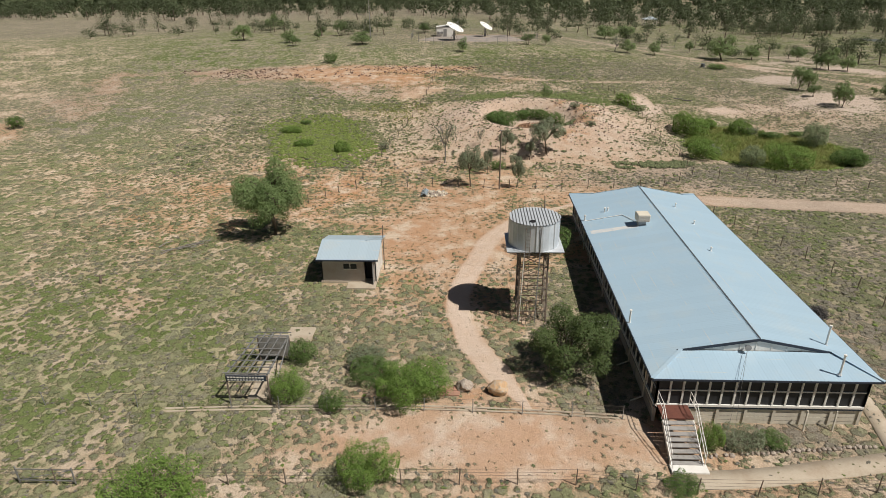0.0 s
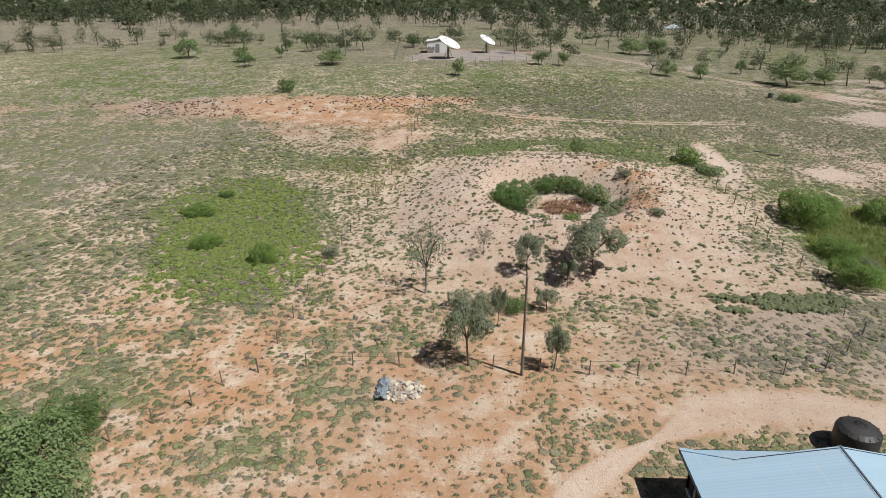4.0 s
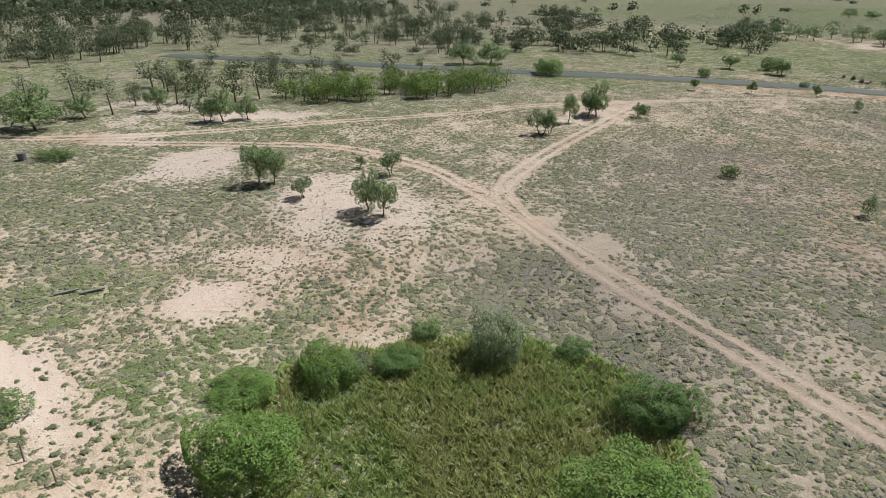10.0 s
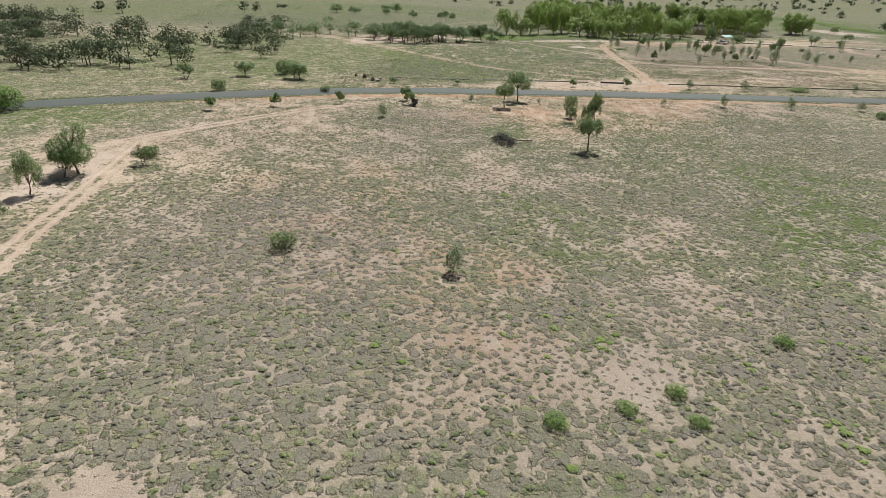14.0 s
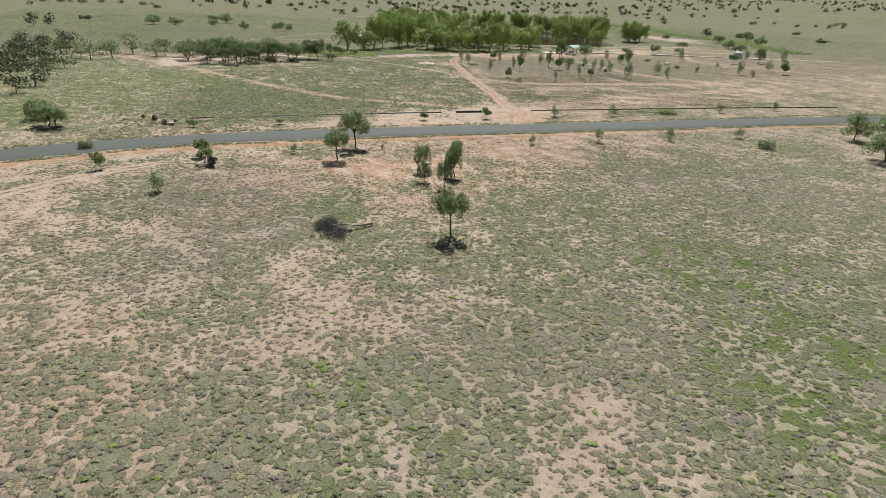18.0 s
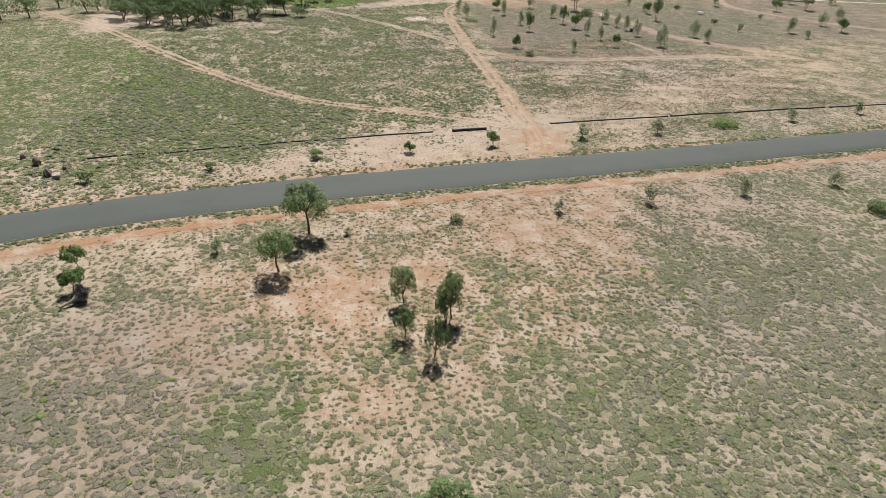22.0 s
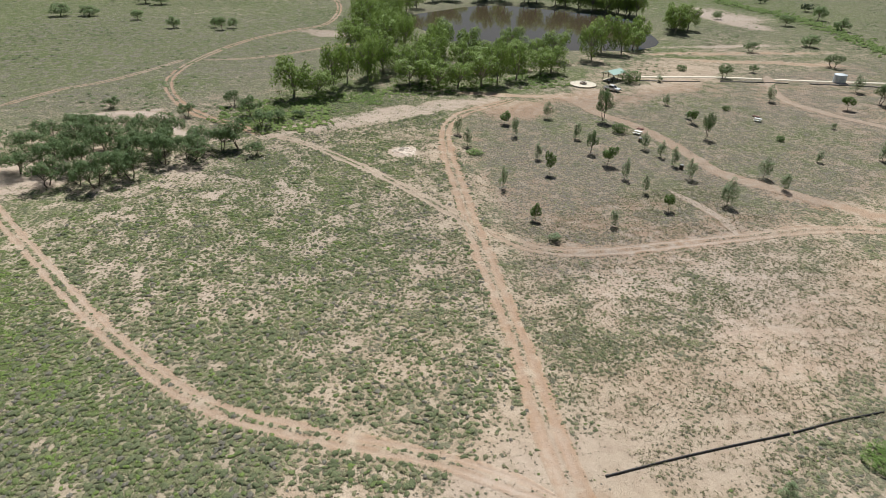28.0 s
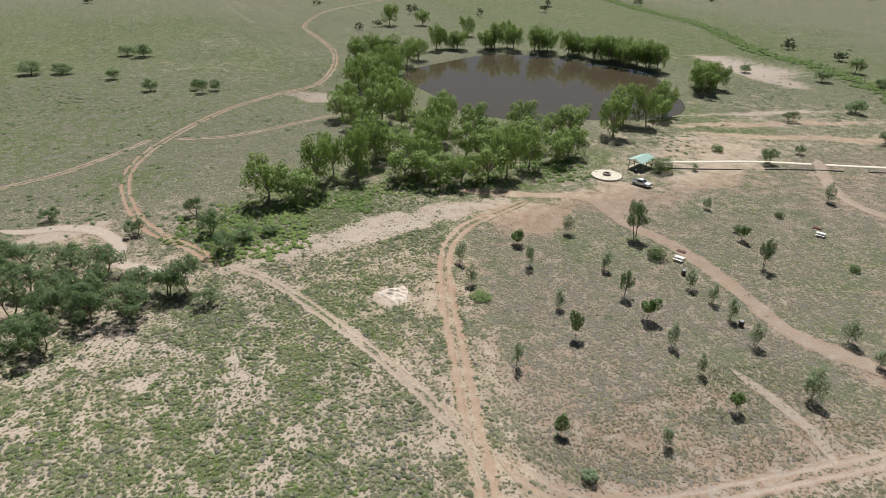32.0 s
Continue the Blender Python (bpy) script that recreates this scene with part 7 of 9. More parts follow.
rails = thing("pipe_rails", at(12.0, 30.2), "white pipe rails standing beside the homestead tree", "rail")
rz0 = float(lay(12.0, 30.2))
for y in (29.6, 30.4):
    piece("rail", Solid().tube((10.6, y, rz0 + 1.75), (13.4, y + 0.25, rz0 + 1.95), 0.03), "white_paint", rails)
for x, y in ((10.7, 29.6), (10.7, 30.4), (13.3, 29.85), (13.3, 30.65)):
    piece("post", Solid().tube((x, y, rz0 - 0.2), (x, y, rz0 + 1.9), 0.035), "white_paint", rails)
sticks = thing("dead_branches", at(-23.2, 45.6), "bleached dead branches lying on the grass", "branch pile")
for k, (x, y, a, ln) in enumerate(((-15.8, 40.0, 20, 3.2), (-14.9, 40.6, 35, 2.6), (-14.6, 41.1, 12, 2.2), (-16.4, 39.5, 48, 1.8), (-15.2, 40.3, -15, 1.6), (-17.6, 41.0, 60, 1.5), (-14.2, 41.6, 30, 1.4))):
    x, y = x - 8.0, y + 5.4
    z, c, s = float(lay(x, y)), math.cos(radians(a)), math.sin(radians(a))
    tb = Solid().tube((x - c * ln / 2, y - s * ln / 2, z + 0.08), (x, y, z + 0.22), 0.05, 6, 0.04).tube((x, y, z + 0.22), (x + c * ln / 2, y + s * ln / 2, z + 0.12), 0.04, 6, 0.015)
    for j in range(4):
        f, w = 0.1 + 0.2 * j, radians(a + (38 if j % 2 else -42))
        tb.tube((x + c * ln * (f - 0.3), y + s * ln * (f - 0.3), z + 0.2), (x + c * ln * (f - 0.3) + 0.55 * math.cos(w), y + s * ln * (f - 0.3) + 0.55 * math.sin(w), z + 0.32), 0.022, 5, 0.008)
    piece("branch", tb, "dead_wood", sticks)
logp = thing("leaning_post", at(-27.6, 38.6), "short dark leaning timber post in the grass", "post")
lz = float(lay(-27.6, 38.6))
piece("post", Solid().tube((-27.6, 38.6, lz - 0.1), (-27.5, 38.7, lz + 0.75), 0.11, 8, 0.09), "timber_post", logp)
piece("crosspiece", Solid().beam((-27.8, 38.6, lz + 0.7), (-27.15, 38.8, lz + 0.72), 0.09), "timber_post", logp)
# garden bed, paths
bed = thing("garden_bed", (21, 21.4, GZ), "garden bed edged with rough stones beside the verandah", "garden bed")
rngb = random.Random(9)
def rock_mesh(seed, mat, n=2, amp=0.25):
    bm = bmesh.new()
    bmesh.ops.create_icosphere(bm, subdivisions=n, radius=1)
    o = Vector((seed * 7.3, seed * 3.1, seed * 1.7))
    for v in bm.verts:
        v.co *= 1 + amp * (noise.noise(v.co * 1.3 + o) + 0.5 * noise.noise(v.co * 3 + o))
        v.co.z = max(v.co.z, -0.55)
    me = bpy.data.meshes.new("stone")
    bm.to_mesh(me)
    bm.free()
    me.materials.append(M[mat])
    return me
STONES = [rock_mesh(i, "grey_stone", 1, 0.35) for i in range(5)]
for k in range(34):
    x = 16.3 + k * 0.285
    y = 20.1 + 0.05 * k * 0.6 + rngb.uniform(-0.08, 0.08)
    if k % 3 == 0 and k < 8:
        continue
    o = part("stone", STONES[k % 5], bed)
    o.location = Vector((x, y, float(lay(x, y)) + 0.05)) - bed.location
    o.scale = (rngb.uniform(0.12, 0.2), rngb.uniform(0.11, 0.18), rngb.uniform(0.1, 0.17))
    o.rotation_euler = (0, 0, rngb.uniform(0, 6))
PF = [(-1.0, -0.05, 0), (-0.98, 0.05, 0), (0, 0.055, 0), (0.98, 0.05, 0), (1.0, -0.05, 0)]
ribbon("garden_path", [(14.4, 18.4), (18.5, 18.7), (22, 19.3), (26.0, 20.0), (32, 21.5)], 0.62, PF, M["concrete"], "sandy concrete path in front of the verandah", "path", 0.8, 0.1)
ribbon("side_path", [(26.6, 20.5), (27.0, 22.5), (27.3, 25), (27.4, 30), (27.4, 45)], 0.5, PF, M["concrete"], "narrow concrete path along the house", "path", 0.8, 0.1)

# -- tank on its tower --
TX, TY = 8.1, 34.75
tz = float(lay(TX, TY))
tower = thing("tank_stand", (TX, TY, tz), "tall rusty lattice steel stand under the water tank", "tank stand")
TT = 3.30
legs = []
for sx in (-1, 1):
    for sy in (-1, 1):
        legs.append((Vector((TX + sx * 1.02, TY + sy * 1.25, tz - 0.1)), Vector((TX + sx * 0.98, TY + sy * 1.05, TT))))
        piece("leg", Solid().beam(*legs[-1], 0.10), "steel_rust", tower)
order = [0, 1, 3, 2]
for lev in range(7):
    f0, f1 = lev / 6.5, min(1, (lev + 1) / 6.5)
    for i in range(4):
        a, b = legs[order[i]], legs[order[(i + 1) % 4]]
        pa, pb = a[0].lerp(a[1], f0), b[0].lerp(b[1], f0)
        if lev:
            piece("girt", Solid().beam(pa, pb, 0.06), "steel_rust", tower)
        qa, qb = a[0].lerp(a[1], f1), b[0].lerp(b[1], f1)
        piece("brace", Solid().beam(pa, qb, 0.035).beam(pb, qa, 0.035), "steel_rust", tower)
deck = Solid().box(TX - 2.0, TY - 1.75, TT + 0.08, TX + 2.0, TY + 1.75, TT + 0.13)
piece("platform", deck, "zinc", tower, "galvanised sheet platform")
for k in range(6):
    y = TY - 1.5 + k * 0.6
    piece("joist", Solid().box(TX - 1.95, y - 0.04, TT - 0.05, TX + 1.95, y + 0.04, TT + 0.08), "steel_rust", tower)
piece("riser_pipe", Solid().tube((TX + 0.2, TY - 1.55, tz), (TX + 0.32, TY - 1.85, TT + 2.0), 0.035), "steel_grey", tower)
piece("overflow_pipe", Solid().tube((TX - 0.95, TY - 1.45, tz), (TX - 0.75, TY - 1.5, TT), 0.03), "white_paint", tower)
lad = Solid()
for x in (TX - 0.75, TX - 0.45):
    lad.tube((x, TY - 1.75, tz), (x, TY - 1.95, TT + 2.0), 0.018)
for k in range(26):
    f = k / 26
    lad.tube((TX - 0.75, TY - 1.75 - 0.2 * f, tz + f * (TT + 2 - tz)), (TX - 0.45, TY - 1.75 - 0.2 * f, tz + f * (TT + 2 - tz)), 0.012, 5)
piece("ladder", lad, "steel_rust", tower)
tank = thing("water_tank", (TX, TY, TT + 0.13), "round galvanised water tank with a ribbed flat lid", "water tank")
R, H = 1.80, 1.95
n = 24
for k in range(8):
    s = Solid()
    for i in range(3):
        w0, w1 = 6.28318 * (k * 3 + i) / n, 6.28318 * (k * 3 + i + 1) / n
        s.slab([(TX + math.cos(w0) * R, TY + math.sin(w0) * R, TT + 0.13), (TX + math.cos(w1) * R, TY + math.sin(w1) * R, TT + 0.13), (TX + math.cos(w1) * R, TY + math.sin(w1) * R, TT + 0.13 + H), (TX + math.cos(w0) * R, TY + math.sin(w0) * R, TT + 0.13 + H)], 0.01)
    w0 = 6.28318 * k * 3 / n
    s.beam((TX + math.cos(w0) * (R + 0.01), TY + math.sin(w0) * (R + 0.01), TT + 0.14), (TX + math.cos(w0) * (R + 0.01), TY + math.sin(w0) * (R + 0.01), TT + 0.1 + H), 0.05)
    piece("wall_panel", s, "zinc", tank, "curved galvanised panel")
lid = Solid()
rib = 0.22
k = -8
while k * rib < R + 0.05:
    x0, x1 = k * rib, k * rib + rib * 0.68
    for a, b, z, m in ((x0, x1, 0.06, "zinc"), (x1, x0 + rib, 0.01, "zinc_dark")):
        a, b = max(a, -R - 0.04), min(b, R + 0.04)
        if b - a > 0.01:
            ya, yb = math.sqrt(max(0, (R + 0.05) ** 2 - a * a)), math.sqrt(max(0, (R + 0.05) ** 2 - b * b))
            piece("lid_rib" if m == "zinc" else "lid_pan", Solid().slab([(TX + a, TY - ya, TT + H + 0.13 + z), (TX + b, TY - yb, TT + H + 0.13 + z), (TX + b, TY + yb, TT + H + 0.13 + z), (TX + a, TY + ya, TT + H + 0.13 + z)], 0.02), m, tank)
    k += 1
# solid disc, its near-black colour standing for the shade inside the hatch
piece("hatch", Solid().tube((TX - 0.25, TY - 1.1, TT + H + 0.17), (TX - 0.25, TY - 1.1, TT + H + 0.26), 0.2, 12), "dark_gap", tank, "dark open hatch")

# -- small shed --
shed = thing("garden_shed", (-6.5, 41.0, -2.3), "small pale fibro shed with a ribbed blue-grey gable roof", "shed")
sx0, sx1, sy0, sy1 = -8.8, -4.25, 39.2, 43.1
sz = float(lay(-6.5, 41)) - 0.02
piece("base", Solid().box(sx0 - 0.1, sy0 - 0.1, sz - 0.3, sx1 + 0.1, sy1 + 0.1, sz + 0.1), "concrete", shed)
piece("step", Solid().box(-6.6, 38.0, sz - 0.3, -4.2, sy0 - 0.11, sz + 0.06, 0.02), "concrete", shed, "sandy concrete step slab")
for x0, x1, z0, z1 in ((sx0, -6.95, sz + 0.1, 0.02), (-6.95, -5.85, sz + 0.1, -1.05), (-6.95, -5.85, -0.50, 0.02), (-5.85, -5.2, sz + 0.1, 0.02), (-5.2, -4.4, -0.12, 0.02), (-4.4, sx1, sz + 0.1, 0.02)):
    piece("wall_panel", Solid().box(x0, sy0, z0, x1, sy0 + 0.08, z1), "grey_wall", shed, "pale weathered wall sheet")
side = lambda x: Solid().slab([(x, sy0, sz + 0.1), (x, sy1, sz + 0.1), (x, sy1, 0.05), (x, (sy0 + sy1) / 2, 0.62), (x, sy0, 0.05)], 0.08)
piece("wall_panel", side(sx0 + 0.08), "grey_wall", shed)
# sun-facing end coloured white, lighter than the grey walls, to look sunlit
piece("wall_panel", side(sx1), "white_paint", shed, "sunlit white end wall")
piece("wall_panel", Solid().box(sx0, sy1 - 0.08, sz + 0.1, sx1, sy1, 0.05), "grey_wall", shed)
ym = 41.25
piece("roof", Solid().slab([(-9.05, 38.6, 0.06), (-3.95, 38.6, 0.06), (-3.95, ym, 0.74), (-9.05, ym, 0.74)], 0.03), "shed_roof", shed)
piece("roof", Solid().slab([(-9.05, ym, 0.74), (-3.95, ym, 0.74), (-3.95, 43.6, 0.14), (-9.05, 43.6, 0.14)], 0.03), "shed_roof", shed)
piece("gutter", Solid().beam((-9.05, 38.56, 0.02), (-3.95, 38.56, 0.02), 0.10, 0.10), "dark_trim", shed)
win = piece("window", Solid().box(-6.95, sy0 + 0.02, -1.05, -5.85, sy0 + 0.05, -0.50), "glass", shed, "dark shed window")
piece("window_frame", Solid().beam((-6.4, sy0, -1.05), (-6.4, sy0, -0.50), 0.05).beam((-6.95, sy0, -1.05), (-5.85, sy0, -1.05), 0.05).beam((-6.95, sy0, -0.50), (-5.85, sy0, -0.50), 0.05), "white_paint", win)
# interior shade as a near-black sheet set behind the door opening
piece("doorway", Solid().box(-5.2, sy0 + 0.5, sz + 0.1, -4.4, sy0 + 0.52, -0.12), "dark_gap", shed, "dark open doorway")
door = piece("door", Solid().box(-4.44, sy0 - 0.62, sz + 0.12, -4.40, sy0 + 0.02, -0.14), "grey_timber", shed, "half-open timber door")
piece("handle", Solid().tube((-4.46, sy0 - 0.5, -1.2), (-4.38, sy0 - 0.5, -1.2), 0.03), "steel_grey", door)
mast = thing("antenna_mast", (-3.85, 41.4, sz), "thin dark pole with a short aerial beside the shed", "mast")
piece("pole", Solid().tube((-3.85, 41.4, sz - 0.2), (-3.85, 41.4, 2.0), 0.04), "timber_post", mast)
piece("arm", Solid().tube((-3.85, 41.4, 0.9), (-5.1, 41.0, 1.1), 0.02), "steel_grey", mast)

# -- bare steel shelter frame --
pg = thing("shelter_frame", (-9.7, 26.0, -2.8), "bare dark steel carport frame with an old sign board", "shelter frame")
pz = float(lay(-9.7, 26))
P = [(-11.1, 23.8), (-8.6, 23.8), (-8.5, 28.2), (-10.6, 28.2)]
for x, y in P:
    piece("post", Solid().beam((x, y, pz - 0.2), (x, y, -0.62), 0.08), "timber_post", pg)
for a, b in ((0, 1), (1, 2), (2, 3), (3, 0)):
    piece("beam", Solid().beam((*P[a], -0.62), (*P[b], -0.62), 0.08), "steel_grey", pg)
for k in range(3):
    f = (k + 1) / 4
    piece("rafter", Solid().beam((-11.1 + 2.5 * f, 23.7, -0.55), (-10.6 + 2.1 * f, 28.5, -0.55), 0.06), "steel_grey", pg)
for k in range(8):
    f = k / 7
    piece("batten", Solid().beam((-11.3 + 0.45 * f, 23.8 + 4.6 * f, -0.48), (-8.4 + 0.05 * f, 23.8 + 4.6 * f, -0.48), 0.05), "steel_grey", pg)
piece("sign_board", Solid().box(-11.1, 23.72, -1.0, -8.65, 23.77, -0.62), "dark_trim", pg, "dark board with worn white lettering")
for k in range(12):
    x = -11.0 + k * 0.19
    piece("letter_bar", Solid().box(x, 23.705, -0.78, x + 0.13, 23.715, -0.68), "white_paint", pg)
    piece("letter_bar", Solid().box(x, 23.705, -0.95, x + 0.12, 23.715, -0.88), "white_paint", pg)
for k in range(10):
    x = -10.55 + k * 0.205
    piece("wall_sheet", Solid().box(x, 28.14 + 0.012 * (k % 2), pz + 0.5, x + 0.2, 28.17 + 0.012 * (k % 2), -0.75), "steel_grey", pg)
piece("brace", Solid().beam((-8.6, 23.8, pz), (-8.5, 28.2, -0.7), 0.05), "steel_grey", pg)
piece("footing", Solid().box(-10.2, 24.2, pz - 0.1, -9.0, 28.0, pz + 0.06), "concrete", pg)
slab = thing("concrete_slab", (-8.7, 31.3, -2.6), "worn sandy concrete slab on the grass", "slab")
zs = float(lay(-8.7, 31.3))
piece("slab", Solid().box(-9.65, 30.4, zs - 0.1, -7.75, 32.3, zs + 0.08, 0.02), "concrete", slab)
piece("kerb", Solid().box(-10.6, 30.6, zs - 0.1, -9.68, 31.4, zs + 0.05), "concrete", slab)

# -- low concrete edging across the yard --
def edging(points, label):
    line = along(points, 1.9)
    border = thing("yard_edging", at(*line[0]), label, "edging")
    for a, b in zip(line[:-1], line[1:]):
        d = Vector((b[0] - a[0], b[1] - a[1], 0)).normalized()
        n = Vector((-d.y, d.x, 0))
        for side in (-0.14, 0.14):
            p, q = at(*a, 0.03) + n * side + d * 0.02, at(*b, 0.03) + n * side - d * 0.02
            piece("strip", Solid().tube(p, q, 0.07, 4), "concrete", border)


edging([(-15.0, 23.1), (-10.2, 23.4), (-4.4, 23.6), (1.9, 23.7), (7.9, 23.5), (12.7, 23.2)], "low double concrete edging strip across the yard grass")

# -- boulders, rubble --
M["brick_red"] = surface("brick_red", (0.40, 0.22, 0.16), (0.30, 0.19, 0.14), rough=0.85, amount=0.5)
pad = thing("paving_pad", at(2.3, 25.3), "small pad of reddish paving slabs beside the lane", "paving")
pdz = float(lay(2.3, 25.3))
for i in range(3):
    for j in range(2):
        piece("paver", Solid().box(1.6 + i * 0.46, 24.85 + j * 0.46, pdz - 0.1, 2.03 + i * 0.46, 25.28 + j * 0.46, pdz + 0.055 + 0.01 * ((i + j) % 2), 0.01), "brick_red", pad)
for x, y, r, m, text in ((3.2, 25.6, 0.5, "grey_stone", "pale grey boulder beside the lane"), (5.3, 25.3, 0.62, "sandstone", "big orange sandstone boulder beside the lane"), (1.3, 25.7, 0.35, "grey_stone", "small pale stone by the shrubs")):
    b = tagged(new("boulder", rock_mesh(x, m, 3, 0.3)), text, "boulder", "boulders")
    b.matrix_basis = Matrix.Translation(at(x, y, r * 0.45)) @ Matrix.Diagonal((r, r * 0.9, r * 0.85, 1))
rub = thing("rubble_heap", at(-0.5, 61.6), "heap of broken pale concrete rubble on the sand", "rubble heap")
rb = random.Random(4)
CHUNK = [rock_mesh(20 + i, "pale_concrete" if i % 2 else "grey_stone", 1, 0.5) for i in range(6)]
for k in range(150):
    a, d = rb.uniform(0, 6.28), math.sqrt(rb.random())
    x, y = -0.5 + math.cos(a) * d * 1.35, 61.6 + math.sin(a) * d * 1.05
    o = part("rubble_chunk", CHUNK[k % 6], rub)
    o.location = Vector((x, y, float(lay(x, y)) + 0.04 + 0.42 * (1 - d) * rb.random())) - rub.location
    s = rb.uniform(0.07, 0.2)
    o.scale = (s * rb.uniform(0.7, 1.6), s, s * rb.uniform(0.3, 0.7))
    o.rotation_euler = (rb.uniform(-0.6, 0.6), rb.uniform(-0.6, 0.6), rb.uniform(0, 6))
tz2 = float(lay(-1.9, 61.6))
bm = bmesh.new()
grid = [[bm.verts.new((-2.15 + 0.75 * i / 7 + 0.08 * math.sin(j * 1.3), 60.5 + 2.0 * j / 12, tz2 + 0.10 + 0.32 * math.sin(math.pi * i / 8) + 0.06 * math.sin(i * 1.9 + j * 1.1))) for i in range(8)] for j in range(13)]
for j in range(12):
    for i in range(7):
        bm.faces.new((grid[j][i], grid[j][i + 1], grid[j + 1][i + 1], grid[j + 1][i]))
bmesh.ops.solidify(bm, geom=bm.faces[:], thickness=0.02)
me = bpy.data.meshes.new("tarp")
bm.to_mesh(me)
bm.free()
me.materials.append(M["tarp"])
tagged(new("tarpaulin", me), "crumpled pale blue tarpaulin beside the rubble heap", "tarpaulin")
pole = thing("power_pole", at(7.0, 63.4), "tall thin dark timber pole standing on sand", "pole")
p0 = at(7.0, 63.4)
piece("pole", Solid().tube(p0 - Vector((0, 0, 0.3)), p0 + Vector((0.05, 0, 7.0)), 0.10, 8, 0.07), "timber_post", pole)
piece("cap", Solid().tube(p0 + Vector((0.05, 0, 7.0)), p0 + Vector((0.05, 0, 7.08)), 0.09, 8), "steel_grey", pole)
p0 = at(10.4, 47.5)
snag = thing("dead_tree", p0, "bare dead trunk standing behind the tank stand", "dead tree")
t = Tubes()
t.add([p0, p0 + Vector((0.1, 0, 2.5)), p0 + Vector((0, 0.1, 4.6))], [0.14, 0.1, 0.04])
t.add([p0 + Vector((0.08, 0, 2.8)), p0 + Vector((-0.3, 0.2, 3.8))], [0.05, 0.02])
part("trunk", mesh_from("trunk", [tuple(v - p0) for v in t.v], t.f, M["dead_wood"], True), snag)


def fence(points, gap, h, wires, label, post=0.045, mat="timber_post", group=""):
    """A wire fence: posts along a line, with strands between."""
    line = along(points, 0.5)
    seg = np.r_[0, np.cumsum(np.linalg.norm(np.diff(line, axis=0), axis=1))]
    n = max(2, int(seg[-1] / gap))
    spots = [(np.interp(seg[-1] * k / n, seg, line[:, 0]), np.interp(seg[-1] * k / n, seg, line[:, 1])) for k in range(n + 1)]
    base = at(*spots[0])
    f = thing("wire_fence", base, label, "fence")
    post_me = Solid().tube((0, 0, -0.2), (0, 0, h), post, 6, post * 0.85).mesh("post", mat)
    tops = []
    jig = random.Random(int(points[0][0] * 10))
    for x, y in spots:
        p = at(x, y)
        o = part("post", post_me, f)
        o.location = p - base
        o.rotation_euler = (jig.uniform(-0.05, 0.05), jig.uniform(-0.05, 0.05), 0)
        tops.append(p)
    for w in range(wires):
        s = Solid()
        for a, b in zip(tops[:-1], tops[1:]):
            z = Vector((0, 0, h * (0.35 + 0.6 * w / max(1, wires - 1))))
            s.tube(a + z, b + z, 0.008, 3)
        piece("wire", s, "wire", f)
    return f


fence([(-25.5, 23.4), (-11.2, 23.3), (-0.9, 23.4), (6, 23.3), (12.5, 23.0)], 2.8, 1.0, 3, "low pipe-rail fence across the yard", 0.03, "steel_grey")
fence([(-24, 17.1), (-16.9, 17.3), (-6.8, 17.6), (1.8, 17.8), (8.5, 18.0), (14.0, 17.6), (19.9, 17.6), (30, 18.4)], 3.0, 1.1, 4, "rusty wire fence with steel posts in front of the yard", 0.035, "steel_rust")
fence([(-18, 55), (-15.1, 57.8), (-13.3, 59.4), (-12, 61.8), (-10.1, 63.3)], 2.2, 1.1, 3, "wire fence of thin dark posts on sandy ground")
fence([(-10.1, 63.3), (-9.7, 68.7), (-9.5, 71.9), (-8.9, 77.4), (-8.4, 87), (-7.6, 95), (-5.6, 109), (-4.6, 122), (-4, 136)], 3.4, 1.1, 3, "long wire fence of thin dark posts past the mound")
fence([(-10.1, 63.3), (-7.6, 64), (-2.1, 64.3), (3.8, 64.1), (11.7, 63.5), (20, 63.8), (26.1, 64.2), (31.2, 68.5)], 2.9, 1.1, 3, "wire fence of thin dark posts below the mound")
fence([(31.2, 68.5), (31.5, 72), (32.2, 78), (31.7, 83), (31.7, 90), (31.8, 97.8), (32, 104), (31.5, 113), (30, 120)], 2.6, 1.1, 3, "wire fence of thin dark posts beside the green hollow")
fence([(27.5, 57), (29, 54), (31, 49.5), (33, 44), (34.5, 38), (35, 30)], 2.6, 1.1, 3, "wire fence behind the homestead")
fence([(31.2, 68.5), (36, 66.5), (44, 63.5), (54, 59)], 3.0, 1.1, 3, "wire fence along the sandy lane")
gate = thing("mesh_gate", at(-18.5, 17.3), "low steel pipe gate in the front fence", "gate")
gp = at(-18.5, 17.3)
for z in (0.25, 1.0):
    piece("rail", Solid().tube(gp + Vector((-1.5, 0, z)), gp + Vector((1.5, 0, z)), 0.03), "steel_grey", gate)
for x in (-1.5, 1.5):
    piece("stile", Solid().tube(gp + Vector((x, 0, 0.1)), gp + Vector((x, 0, 1.15)), 0.04), "steel_grey", gate)
piece("brace", Solid().tube(gp + Vector((-1.5, 0, 0.25)), gp + Vector((1.5, 0, 1.0)), 0.02), "steel_grey", gate)

